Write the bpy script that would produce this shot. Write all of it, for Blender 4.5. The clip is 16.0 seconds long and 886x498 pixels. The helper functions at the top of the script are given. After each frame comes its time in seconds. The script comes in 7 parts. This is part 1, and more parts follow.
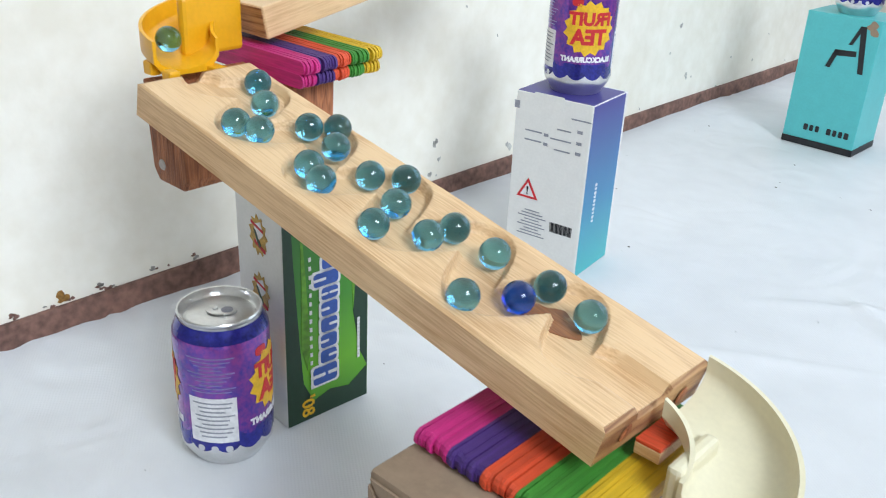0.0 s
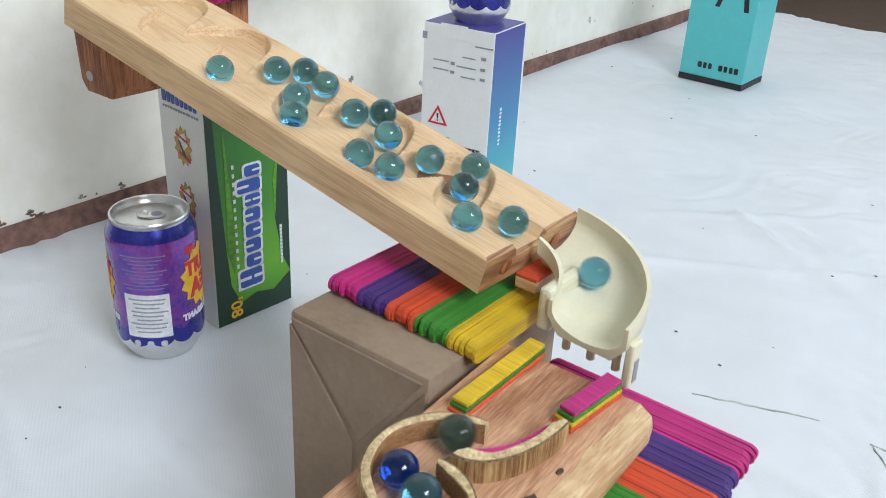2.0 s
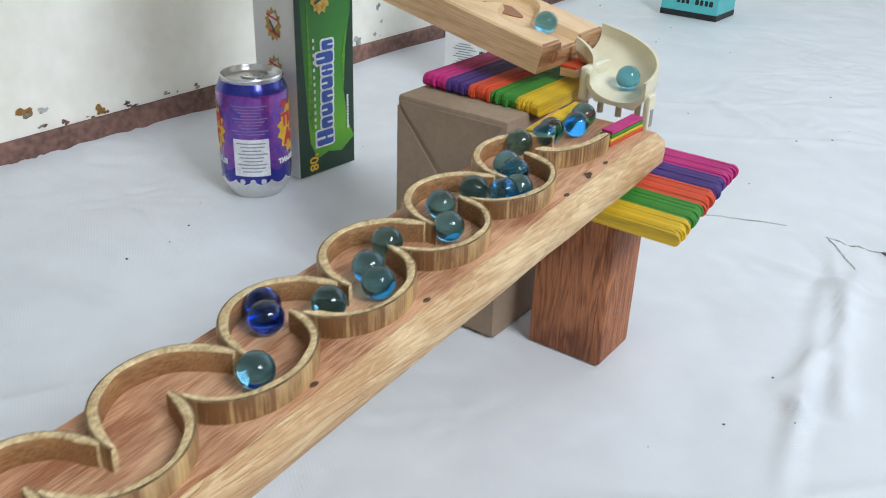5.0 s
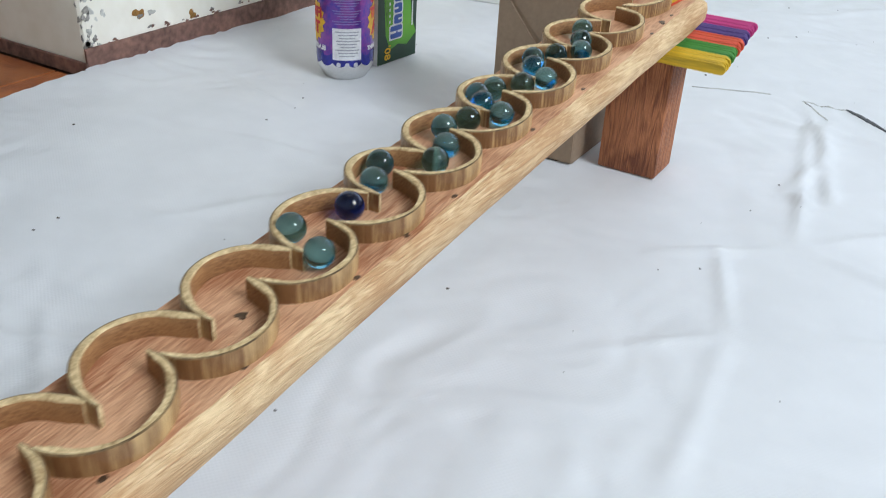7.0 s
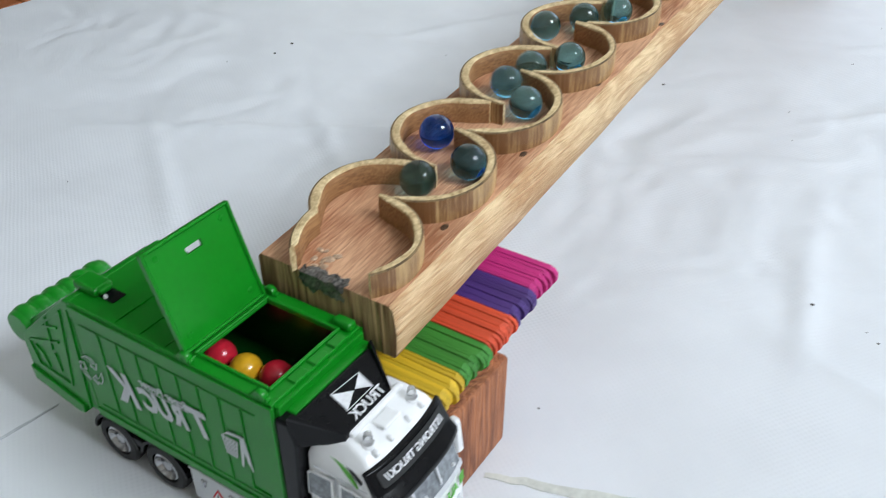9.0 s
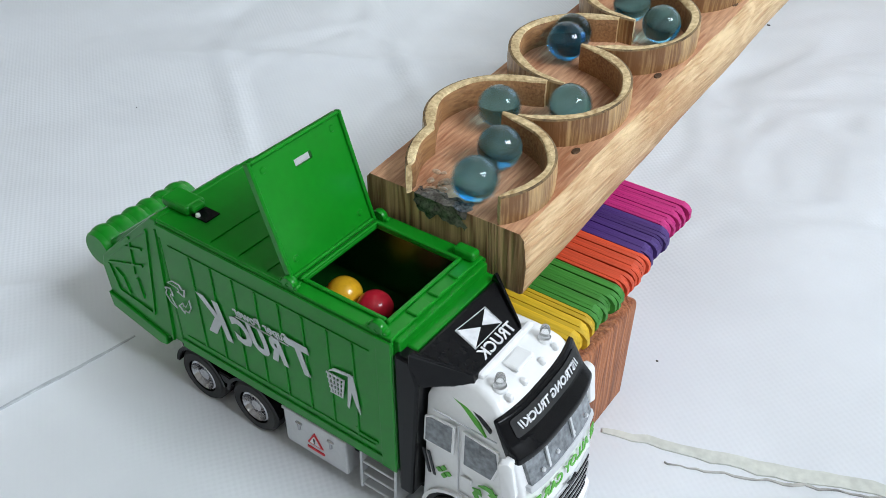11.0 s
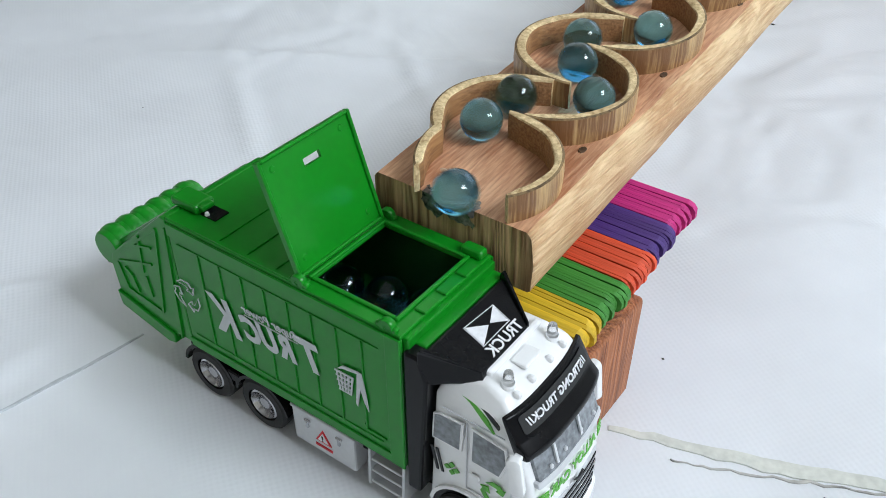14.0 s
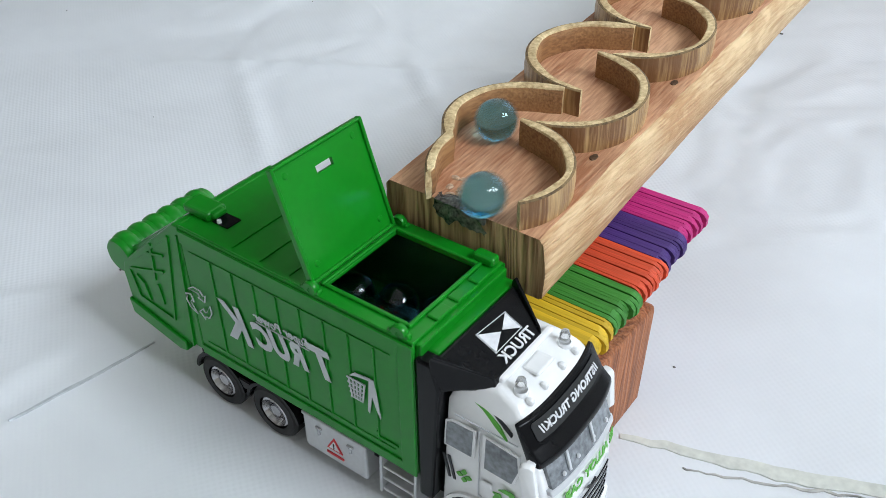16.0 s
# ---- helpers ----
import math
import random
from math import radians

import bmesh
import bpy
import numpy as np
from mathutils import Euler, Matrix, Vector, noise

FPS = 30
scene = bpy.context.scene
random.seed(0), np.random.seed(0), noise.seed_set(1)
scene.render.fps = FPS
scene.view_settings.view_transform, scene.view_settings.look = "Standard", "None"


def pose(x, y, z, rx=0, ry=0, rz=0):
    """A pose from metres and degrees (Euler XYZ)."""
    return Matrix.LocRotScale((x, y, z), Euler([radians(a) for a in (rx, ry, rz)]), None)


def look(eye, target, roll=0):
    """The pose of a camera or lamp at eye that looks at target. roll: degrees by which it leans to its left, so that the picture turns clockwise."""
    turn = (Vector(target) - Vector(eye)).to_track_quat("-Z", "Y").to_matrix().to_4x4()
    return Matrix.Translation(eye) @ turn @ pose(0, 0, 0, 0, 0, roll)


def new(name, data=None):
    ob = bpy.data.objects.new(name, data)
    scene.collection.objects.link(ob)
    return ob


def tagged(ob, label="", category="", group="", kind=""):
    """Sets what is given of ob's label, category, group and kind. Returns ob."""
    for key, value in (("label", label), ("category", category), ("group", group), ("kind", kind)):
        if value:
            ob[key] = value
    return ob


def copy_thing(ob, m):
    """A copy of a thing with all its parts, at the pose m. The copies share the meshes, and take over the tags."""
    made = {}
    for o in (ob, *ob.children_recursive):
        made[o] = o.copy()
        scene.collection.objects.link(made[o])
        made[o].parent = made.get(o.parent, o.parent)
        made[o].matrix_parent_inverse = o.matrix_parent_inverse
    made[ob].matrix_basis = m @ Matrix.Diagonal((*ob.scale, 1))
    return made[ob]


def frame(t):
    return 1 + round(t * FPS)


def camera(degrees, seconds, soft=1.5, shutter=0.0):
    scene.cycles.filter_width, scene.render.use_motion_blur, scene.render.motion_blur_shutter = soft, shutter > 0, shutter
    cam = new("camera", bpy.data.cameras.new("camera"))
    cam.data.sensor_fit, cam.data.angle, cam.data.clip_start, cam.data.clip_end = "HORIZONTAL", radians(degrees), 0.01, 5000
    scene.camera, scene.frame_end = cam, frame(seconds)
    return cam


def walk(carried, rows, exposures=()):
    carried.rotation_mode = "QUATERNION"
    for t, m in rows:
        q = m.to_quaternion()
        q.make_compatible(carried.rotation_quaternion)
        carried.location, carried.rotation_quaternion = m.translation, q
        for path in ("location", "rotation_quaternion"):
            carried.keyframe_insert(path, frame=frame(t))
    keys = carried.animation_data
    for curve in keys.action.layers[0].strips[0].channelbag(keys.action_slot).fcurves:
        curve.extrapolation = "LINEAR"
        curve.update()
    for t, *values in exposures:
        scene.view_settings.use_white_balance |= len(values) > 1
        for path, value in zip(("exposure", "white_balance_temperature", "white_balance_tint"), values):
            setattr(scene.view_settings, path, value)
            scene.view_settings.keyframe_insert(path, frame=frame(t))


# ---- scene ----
cam = camera(52.9, 16.0, soft=0.6, shutter=0.4)
PATH = [
    (0, (-0.008, 0.006, 0.429), (-1.222, 1.349, -0.422), 2.8),
    (0.5, (0.004, 0.003, 0.412), (-1.168, 1.373, -0.453), 2.9),
    (1, (0.02, -0.007, 0.398), (-1.114, 1.388, -0.481), 3.0),
    (1.5, (0.043, -0.021, 0.402), (-1.057, 1.391, -0.491), 3.1),
    (2, (0.058, -0.047, 0.409), (-1.015, 1.38, -0.492), 3.1),
    (2.5, (0.084, -0.082, 0.389), (-0.968, 1.352, -0.525), 3.0),
    (2.6, (0.088, -0.086, 0.385), (-0.966, 1.352, -0.521), 3.0),
    (3, (0.101, -0.106, 0.376), (-0.943, 1.33, -0.544), 2.9),
    (3.2, (0.106, -0.119, 0.375), (-0.934, 1.32, -0.546), 2.9),
    (5.3, (0.149, -0.29, 0.35), (-0.89, 1.161, -0.553), 1.9),
    (5.5, (0.153, -0.315, 0.34), (-0.891, 1.135, -0.559), 1.8),
    (6, (0.173, -0.392, 0.348), (-0.865, 1.07, -0.536), 2.0),
    (6.5, (0.175, -0.465, 0.362), (-0.806, 1.018, -0.553), 2.4),
    (7, (0.152, -0.535, 0.352), (-0.726, 0.971, -0.629), 3.0),
    (7.5, (0.138, -0.608, 0.355), (-0.7, 0.896, -0.664), 2.2),
    (8, (0.124, -0.657, 0.346), (-0.725, 0.814, -0.71), 0.9),
    (8.2, (0.118, -0.674, 0.334), (-0.75, 0.787, -0.721), -0.0),
    (8.5, (0.109, -0.691, 0.332), (-0.767, 0.737, -0.76), -0.2),
    (9, (0.093, -0.71, 0.309), (-0.815, 0.656, -0.836), -0.6),
    (9.5, (0.07, -0.712, 0.291), (-0.857, 0.622, -0.875), -0.4),
    (12, (0.049, -0.708, 0.273), (-0.894, 0.561, -0.951), -0.4),
    (12.5, (0.05, -0.71, 0.274), (-0.891, 0.56, -0.951), -0.4),
    (13, (0.05, -0.712, 0.275), (-0.892, 0.564, -0.944), -0.3),
    (13.5, (0.051, -0.712, 0.274), (-0.894, 0.565, -0.941), -0.3),
    (14, (0.05, -0.712, 0.275), (-0.898, 0.566, -0.936), -0.4),
    (14.5, (0.048, -0.713, 0.276), (-0.906, 0.566, -0.931), -0.5),
    (15, (0.048, -0.713, 0.275), (-0.908, 0.565, -0.93), -0.5),
    (15.5, (0.049, -0.713, 0.274), (-0.914, 0.565, -0.925), -0.6),
    (16, (0.049, -0.714, 0.274), (-0.919, 0.568, -0.917), -0.7),
]
walk(cam, [(t, look(eye, target, roll)) for t, eye, target, roll in PATH], exposures=[(0, -0.02, 6500, 10), (1.5, -0.12, 6500, 10), (3, -0.21, 6500, 10), (5.5, -0.27, 6500, 10), (7, -0.24, 6500, 10), (9, -0.12, 6500, 10), (12, -0.07, 6500, 10), (16, -0.08, 6500, 10)])

# ---- light ----
SUN_EL, SUN_AZ = 50, 90
world = bpy.data.worlds.new("world")
scene.world = world
world.use_nodes = True
wn = world.node_tree.nodes
sky = wn.new("ShaderNodeTexSky")
sky.sky_type, sky.sun_disc = "NISHITA", False
sky.sun_elevation, sky.sun_rotation = radians(SUN_EL), radians(SUN_AZ)
world.node_tree.links.new(sky.outputs[0], wn["Background"].inputs[0])
wn["Background"].inputs[1].default_value = 0.15
# the sky's light through the high east window, in whose opening this lamp stands
window_light = new("window_light", bpy.data.lights.new("window_light", "AREA"))
window_light.data.shape, window_light.data.size, window_light.data.size_y = "RECTANGLE", 1.12, 1.02
window_light.data.energy, window_light.data.color = 82, (0.89, 1.0, 1.115)
window_light.matrix_world = look((1.98, -0.30, 2.00), (0.0, 0.10, 0.60))
# and through the wide north window
north_light = new("north_light", bpy.data.lights.new("north_light", "AREA"))
north_light.data.shape, north_light.data.size, north_light.data.size_y = "RECTANGLE", 2.55, 1.94
north_light.data.energy, north_light.data.color = 30, (0.89, 1.0, 1.115)
north_light.matrix_world = look((0.61, 2.88, 1.70), (0.61, 1.0, 1.60))


# ---- materials ----
def mat(name, color, rough=0.5, metal=0.0, vary=0.12, scale=60.0, bump=0.0, bscale=400.0, stretch=(1, 1, 1), dark=None, spec=0.5, rnd=0.0, coat=0.0):
    """A surface with two scales of variation and a fine relief."""
    m = bpy.data.materials.new(name)
    m.use_nodes = True
    nt = m.node_tree
    N, L = nt.nodes, nt.links
    bs = N["Principled BSDF"]
    bs.inputs["Roughness"].default_value = rough
    bs.inputs["Metallic"].default_value = metal
    bs.inputs["Specular IOR Level"].default_value = spec
    bs.inputs["Coat Weight"].default_value = coat
    tc, mp = N.new("ShaderNodeTexCoord"), N.new("ShaderNodeMapping")
    mp.inputs["Scale"].default_value = stretch
    L.new(tc.outputs["Object"], mp.inputs[0])
    n1, n2 = N.new("ShaderNodeTexNoise"), N.new("ShaderNodeTexNoise")
    n1.inputs["Scale"].default_value, n1.inputs["Detail"].default_value = scale, 6
    n2.inputs["Scale"].default_value, n2.inputs["Detail"].default_value = scale * 6, 4
    L.new(mp.outputs[0], n1.inputs[0]), L.new(mp.outputs[0], n2.inputs[0])
    mx = N.new("ShaderNodeMath")
    mx.operation = "ADD"
    L.new(n1.outputs[0], mx.inputs[0]), L.new(n2.outputs[0], mx.inputs[1])
    r = N.new("ShaderNodeMapRange")
    r.inputs[1].default_value, r.inputs[2].default_value = 0.7, 1.3
    L.new(mx.outputs[0], r.inputs[0])
    c = N.new("ShaderNodeMix")
    c.data_type = "RGBA"
    d = dark or [k * (1 - 2 * vary) for k in color]
    c.inputs[6].default_value, c.inputs[7].default_value = (*d, 1), (*[min(1, k * (1 + vary * 0.5)) for k in color], 1)
    L.new(r.outputs[0], c.inputs[0])
    out = c.outputs[2]
    if rnd:
        oi, hs, mr = N.new("ShaderNodeObjectInfo"), N.new("ShaderNodeHueSaturation"), N.new("ShaderNodeMapRange")
        mr.inputs[3].default_value, mr.inputs[4].default_value = 1 - rnd, 1 + rnd
        L.new(oi.outputs["Random"], mr.inputs[0]), L.new(mr.outputs[0], hs.inputs["Value"]), L.new(out, hs.inputs["Color"])
        out = hs.outputs[0]
    L.new(out, bs.inputs["Base Color"])
    if bump:
        n3, b = N.new("ShaderNodeTexNoise"), N.new("ShaderNodeBump")
        n3.inputs["Scale"].default_value, n3.inputs["Detail"].default_value = bscale, 5
        L.new(mp.outputs[0], n3.inputs[0]), L.new(n3.outputs[0], b.inputs["Height"]), L.new(b.outputs[0], bs.inputs["Normal"])
        b.inputs["Strength"].default_value, b.inputs["Distance"].default_value = bump, 0.001
    return m


def wood(name, light, dark, along=0, rings=90.0, rough=0.5, rnd=0.0, sharp=0.5, bump=0.25, strip=14.0, run=0.10, stain=0.35, twist=0.6, lift=1.0):
    """Timber with wavy growth lines along one axis, pores and broad stains."""
    m = bpy.data.materials.new(name)
    m.use_nodes = True
    nt = m.node_tree
    N, L = nt.nodes, nt.links
    bs = N["Principled BSDF"]
    bs.inputs["Roughness"].default_value = rough
    tc, mp, mp2 = N.new("ShaderNodeTexCoord"), N.new("ShaderNodeMapping"), N.new("ShaderNodeMapping")
    a, b2 = [1.0, 1.0, 1.0], [1.0, 1.0, 1.0]
    a[along], b2[along] = run, 0.04
    a[2] *= lift
    mp.inputs["Scale"].default_value, mp2.inputs["Scale"].default_value = a, b2
    L.new(tc.outputs["Object"], mp.inputs[0]), L.new(tc.outputs["Object"], mp2.inputs[0])
    w = N.new("ShaderNodeTexNoise")
    w.inputs["Scale"].default_value, w.inputs["Detail"].default_value, w.inputs["Distortion"].default_value = strip, 3, twist
    L.new(mp.outputs[0], w.inputs[0])
    sn = N.new("ShaderNodeMath")
    sn.operation = "MULTIPLY"
    sn.inputs[1].default_value = rings
    L.new(w.outputs[0], sn.inputs[0])
    si = N.new("ShaderNodeMath")
    si.operation = "SINE"
    L.new(sn.outputs[0], si.inputs[0])
    fi = N.new("ShaderNodeTexNoise")
    fi.inputs["Scale"].default_value, fi.inputs["Detail"].default_value = 900, 4
    L.new(mp2.outputs[0], fi.inputs[0])
    st = N.new("ShaderNodeTexNoise")
    st.inputs["Scale"].default_value, st.inputs["Detail"].default_value = 22, 4
    L.new(tc.outputs["Object"], st.inputs[0])
    r = N.new("ShaderNodeMapRange")
    r.inputs[1].default_value, r.inputs[2].default_value, r.inputs[4].default_value = -1, 1, sharp
    L.new(si.outputs[0], r.inputs[0])
    f2 = N.new("ShaderNodeMapRange")
    f2.inputs[1].default_value, f2.inputs[2].default_value, f2.inputs[3].default_value, f2.inputs[4].default_value = 0.35, 0.65, -0.25, 0.35
    L.new(fi.outputs[0], f2.inputs[0])
    s2 = N.new("ShaderNodeMapRange")
    s2.inputs[1].default_value, s2.inputs[2].default_value, s2.inputs[3].default_value, s2.inputs[4].default_value = 0.35, 0.65, -0.15, stain
    L.new(st.outputs[0], s2.inputs[0])
    a1, a2 = N.new("ShaderNodeMath"), N.new("ShaderNodeMath")
    L.new(r.outputs[0], a1.inputs[0]), L.new(f2.outputs[0], a1.inputs[1])
    L.new(a1.outputs[0], a2.inputs[0]), L.new(s2.outputs[0], a2.inputs[1])
    a2.use_clamp = True
    c = N.new("ShaderNodeMix")
    c.data_type = "RGBA"
    c.inputs[6].default_value, c.inputs[7].default_value = (*light, 1), (*dark, 1)
    L.new(a2.outputs[0], c.inputs[0])
    out = c.outputs[2]
    if rnd:
        oi, hs, mr = N.new("ShaderNodeObjectInfo"), N.new("ShaderNodeHueSaturation"), N.new("ShaderNodeMapRange")
        mr.inputs[3].default_value, mr.inputs[4].default_value = 1 - rnd, 1 + rnd
        L.new(oi.outputs["Random"], mr.inputs[0]), L.new(mr.outputs[0], hs.inputs["Value"]), L.new(out, hs.inputs["Color"])
        out = hs.outputs[0]
    L.new(out, bs.inputs["Base Color"])
    bp = N.new("ShaderNodeBump")
    bp.inputs["Strength"].default_value, bp.inputs["Distance"].default_value = bump, 0.0008
    L.new(a1.outputs[0], bp.inputs["Height"]), L.new(bp.outputs[0], bs.inputs["Normal"])
    return m


def glass(name, color, rough=0.0, ior=1.5):
    m = bpy.data.materials.new(name)
    m.use_nodes = True
    bs = m.node_tree.nodes["Principled BSDF"]
    bs.inputs["Base Color"].default_value = (*color, 1)
    bs.inputs["Roughness"].default_value, bs.inputs["IOR"].default_value = rough, ior
    bs.inputs["Transmission Weight"].default_value = 1.0
    return m


def cloth_material():
    """White woven plastic sheet: a fine grid of tapes under a soft sheen."""
    m = mat("woven_cloth", (0.735, 0.75, 0.775), 0.5, vary=0.035, scale=3.5)
    N, L = m.node_tree.nodes, m.node_tree.links
    bs = N["Principled BSDF"]
    tc = N.new("ShaderNodeTexCoord")
    hs = []
    for ang in (35, 125):
        mp, w = N.new("ShaderNodeMapping"), N.new("ShaderNodeTexWave")
        mp.inputs["Rotation"].default_value = (0, 0, radians(ang))
        w.inputs["Scale"].default_value, w.inputs["Distortion"].default_value, w.inputs["Detail"].default_value, w.inputs["Detail Scale"].default_value = 130, 1.2, 2, 0.4
        L.new(tc.outputs["Object"], mp.inputs[0]), L.new(mp.outputs[0], w.inputs[0])
        hs.append(w)
    ad = N.new("ShaderNodeMath")
    L.new(hs[0].outputs["Fac"], ad.inputs[0]), L.new(hs[1].outputs["Fac"], ad.inputs[1])
    b = N.new("ShaderNodeBump")
    b.inputs["Strength"].default_value, b.inputs["Distance"].default_value = 0.12, 0.0005
    L.new(ad.outputs[0], b.inputs["Height"]), L.new(b.outputs[0], bs.inputs["Normal"])
    return m


M_CLOTH = cloth_material()
M_WALL = mat("old_plaster", (0.88, 0.85, 0.77), 0.8, vary=0.07, scale=6, dark=(0.81, 0.765, 0.66), bump=0.4, bscale=60)
M_ROOM = mat("room_paint", (0.72, 0.69, 0.62), 0.8, vary=0.08, scale=3)
M_CEIL = mat("ceiling_paint", (0.58, 0.57, 0.54), 0.8, vary=0.06, scale=3)
M_STAIN = mat("grey_mould", (0.56, 0.55, 0.51), 0.9, vary=0.3, scale=30)
M_CHIP = mat("bare_render", (0.36, 0.34, 0.31), 0.9, vary=0.35, scale=60)
M_RUST = mat("rust_stain", (0.40, 0.20, 0.05), 0.9, vary=0.3, scale=60)
M_BASE = mat("maroon_base_paint", (0.25, 0.13, 0.10), 0.75, vary=0.35, scale=18, bump=0.6, bscale=120)
M_TILE = wood("brown_tile", (0.46, 0.15, 0.045), (0.22, 0.055, 0.02), 0, 26, 0.3, sharp=0.6, strip=9, run=0.3, rnd=0.2)
M_GROUT = mat("tile_grout", (0.10, 0.06, 0.04), 0.9)
M_PINE = wood("pine", (0.79, 0.54, 0.30), (0.52, 0.28, 0.125), 0, 62, 0.40, sharp=0.34, strip=7, run=0.26, stain=0.20, twist=1.2, lift=4.0)
M_PINE_END = wood("pine_end_grain", (0.52, 0.30, 0.14), (0.22, 0.09, 0.04), 1, 120, 0.6, sharp=0.7)
M_PLANK_END = wood("plank_end_grain", (0.60, 0.40, 0.20), (0.22, 0.115, 0.05), 2, 150, 0.75, sharp=0.75, strip=30, run=0.10, stain=0.25, bump=0.7)
M_RUST_WOOD = wood("brown_knot", (0.42, 0.17, 0.06), (0.22, 0.08, 0.03), 0, 30, 0.45)
M_PLANK = wood("mahogany_plank", (0.72, 0.41, 0.235), (0.37, 0.15, 0.068), 1, 60, 0.55, sharp=0.46, strip=16, run=0.16, stain=0.55, bump=0.5)
M_PLANK_EDGE = wood("plank_sawn_edge", (0.84, 0.62, 0.36), (0.56, 0.32, 0.155), 1, 15, 0.75, sharp=0.50, strip=85, run=0.20, stain=0.50, bump=1.0, twist=2.0)
M_TEAK = wood("red_teak", (0.50, 0.185, 0.075), (0.17, 0.048, 0.018), 2, 70, 0.6, sharp=0.50, strip=45, run=0.12, stain=0.45, bump=0.8)
M_BAMBOO = wood("bamboo_bark", (0.62, 0.41, 0.185), (0.20, 0.092, 0.034), 2, 22, 0.38, sharp=0.45, strip=60, run=0.05, stain=0.75)
M_BAMBOO_TOP = mat("bamboo_cut_edge", (0.82, 0.65, 0.37), 0.7, vary=0.2, scale=90, bump=0.6, bscale=900, dark=(0.36, 0.22, 0.09))
M_BAMBOO_IN = wood("bamboo_inside", (0.43, 0.225, 0.09), (0.19, 0.08, 0.03), 1, 30, 0.6, sharp=0.4)
M_BARK = mat("dark_bamboo_rim", (0.26, 0.165, 0.07), 0.7, vary=0.4, scale=120, dark=(0.07, 0.04, 0.018))
M_KRAFT = mat("kraft_card", (0.33, 0.235, 0.16), 0.75, vary=0.08, scale=40, bump=0.15, bscale=500)
M_CREAM = mat("cream_plastic", (0.78, 0.72, 0.52), 0.35, vary=0.03)
M_YELLOWP = mat("yellow_plastic", (0.85, 0.42, 0.01), 0.35, vary=0.04)
STICK = {n: mat(n + "_stick", c, 0.6, vary=0.18, scale=120, bump=0.4, bscale=700, stretch=(0.08, 1, 1), rnd=0.14) for n, c in (
    ("pink", (0.62, 0.025, 0.22)), ("purple", (0.075, 0.03, 0.20)), ("red", (0.78, 0.09, 0.03)), ("green", (0.05, 0.27, 0.03)), ("yellow", (0.78, 0.50, 0.02)))}
M_ALU = mat("aluminium", (0.72, 0.72, 0.72), 0.28, 0.95, vary=0.05)
M_CANBLUE = mat("can_blue_print", (0.030, 0.035, 0.36), 0.22, 0.5, vary=0.3, scale=70, coat=0.4)
M_CANPURPLE = mat("can_purple_print", (0.30, 0.055, 0.30), 0.20, 0.5, vary=0.45, scale=55, dark=(0.030, 0.035, 0.36), coat=0.5)
M_SILVER = mat("silver_print", (0.66, 0.67, 0.70), 0.35, 0.5, vary=0.05)
M_PRINTGREY = mat("silver_grey_print", (0.56, 0.59, 0.60), 0.45, 0.1, vary=0.06)
M_WHITEPAPER = mat("white_card", (0.78, 0.78, 0.76), 0.5, vary=0.03)
M_INKGREY = mat("grey_ink", (0.30, 0.31, 0.36), 0.6)
M_INKLILAC = mat("lilac_print", (0.24, 0.25, 0.42), 0.4, 0.3)
M_INKBLACK = mat("black_ink", (0.015, 0.015, 0.018), 0.5)
M_INKRED = mat("red_ink", (0.62, 0.02, 0.03), 0.5)
M_BALLRED = mat("red_ball_plastic", (0.62, 0.02, 0.04), 0.2)
M_BALLYEL = mat("yellow_ball_plastic", (0.80, 0.42, 0.02), 0.2)
M_INKYEL = mat("yellow_ink", (0.85, 0.50, 0.02), 0.45)
M_INKWHITE = mat("white_ink", (0.82, 0.82, 0.84), 0.45)
M_INKBLUE = mat("blue_ink", (0.035, 0.10, 0.42), 0.45)
M_INKGOLD = mat("gold_ink", (0.60, 0.36, 0.06), 0.4, vary=0.3, scale=200)
M_LIME = mat("lime_ink", (0.13, 0.38, 0.02), 0.4, vary=0.25, scale=30)
M_DARKGREEN = mat("dark_green_card", (0.010, 0.045, 0.022), 0.4, vary=0.1)
M_TEAL = mat("teal_card", (0.10, 0.52, 0.54), 0.4, vary=0.04)
M_GREENP = mat("green_plastic", (0.004, 0.225, 0.011), 0.30, vary=0.05, coat=0.08, spec=0.3)
# the truck's green, darkened to stand for the shade inside its container
M_INNER_SHADE = mat("shaded_inner_green", (0.003, 0.050, 0.006), 0.25, vary=0.1)
M_WHITEP = mat("white_plastic", (0.84, 0.84, 0.84), 0.25, vary=0.02)
M_BLACKP = mat("black_plastic", (0.006, 0.006, 0.007), 0.25, vary=0.1, spec=0.18)
M_GREYP = mat("grey_plastic", (0.60, 0.61, 0.63), 0.35, 0.2, vary=0.04)
M_RUBBER = mat("rubber", (0.018, 0.018, 0.018), 0.7)
M_CHROME = mat("chrome", (0.55, 0.55, 0.57), 0.2, 1.0)
M_WINDOW = mat("grey_window", (0.26, 0.28, 0.30), 0.12, vary=0.3, scale=80)
M_LEAFINK = mat("green_ink", (0.10, 0.42, 0.04), 0.4)
M_NAIL = mat("old_nail", (0.14, 0.085, 0.05), 0.5, 0.5, vary=0.3, scale=300)
M_STEEL = mat("steel_nail", (0.5, 0.48, 0.45), 0.4, 0.9)
M_TAPE = mat("foil_tape", (0.22, 0.20, 0.18), 0.3, 0.3, vary=0.5, scale=150, bump=0.6, bscale=250)
M_GLUE = mat("dried_glue", (0.60, 0.40, 0.26), 0.3, vary=0.3, scale=200, bump=0.5, bscale=500)
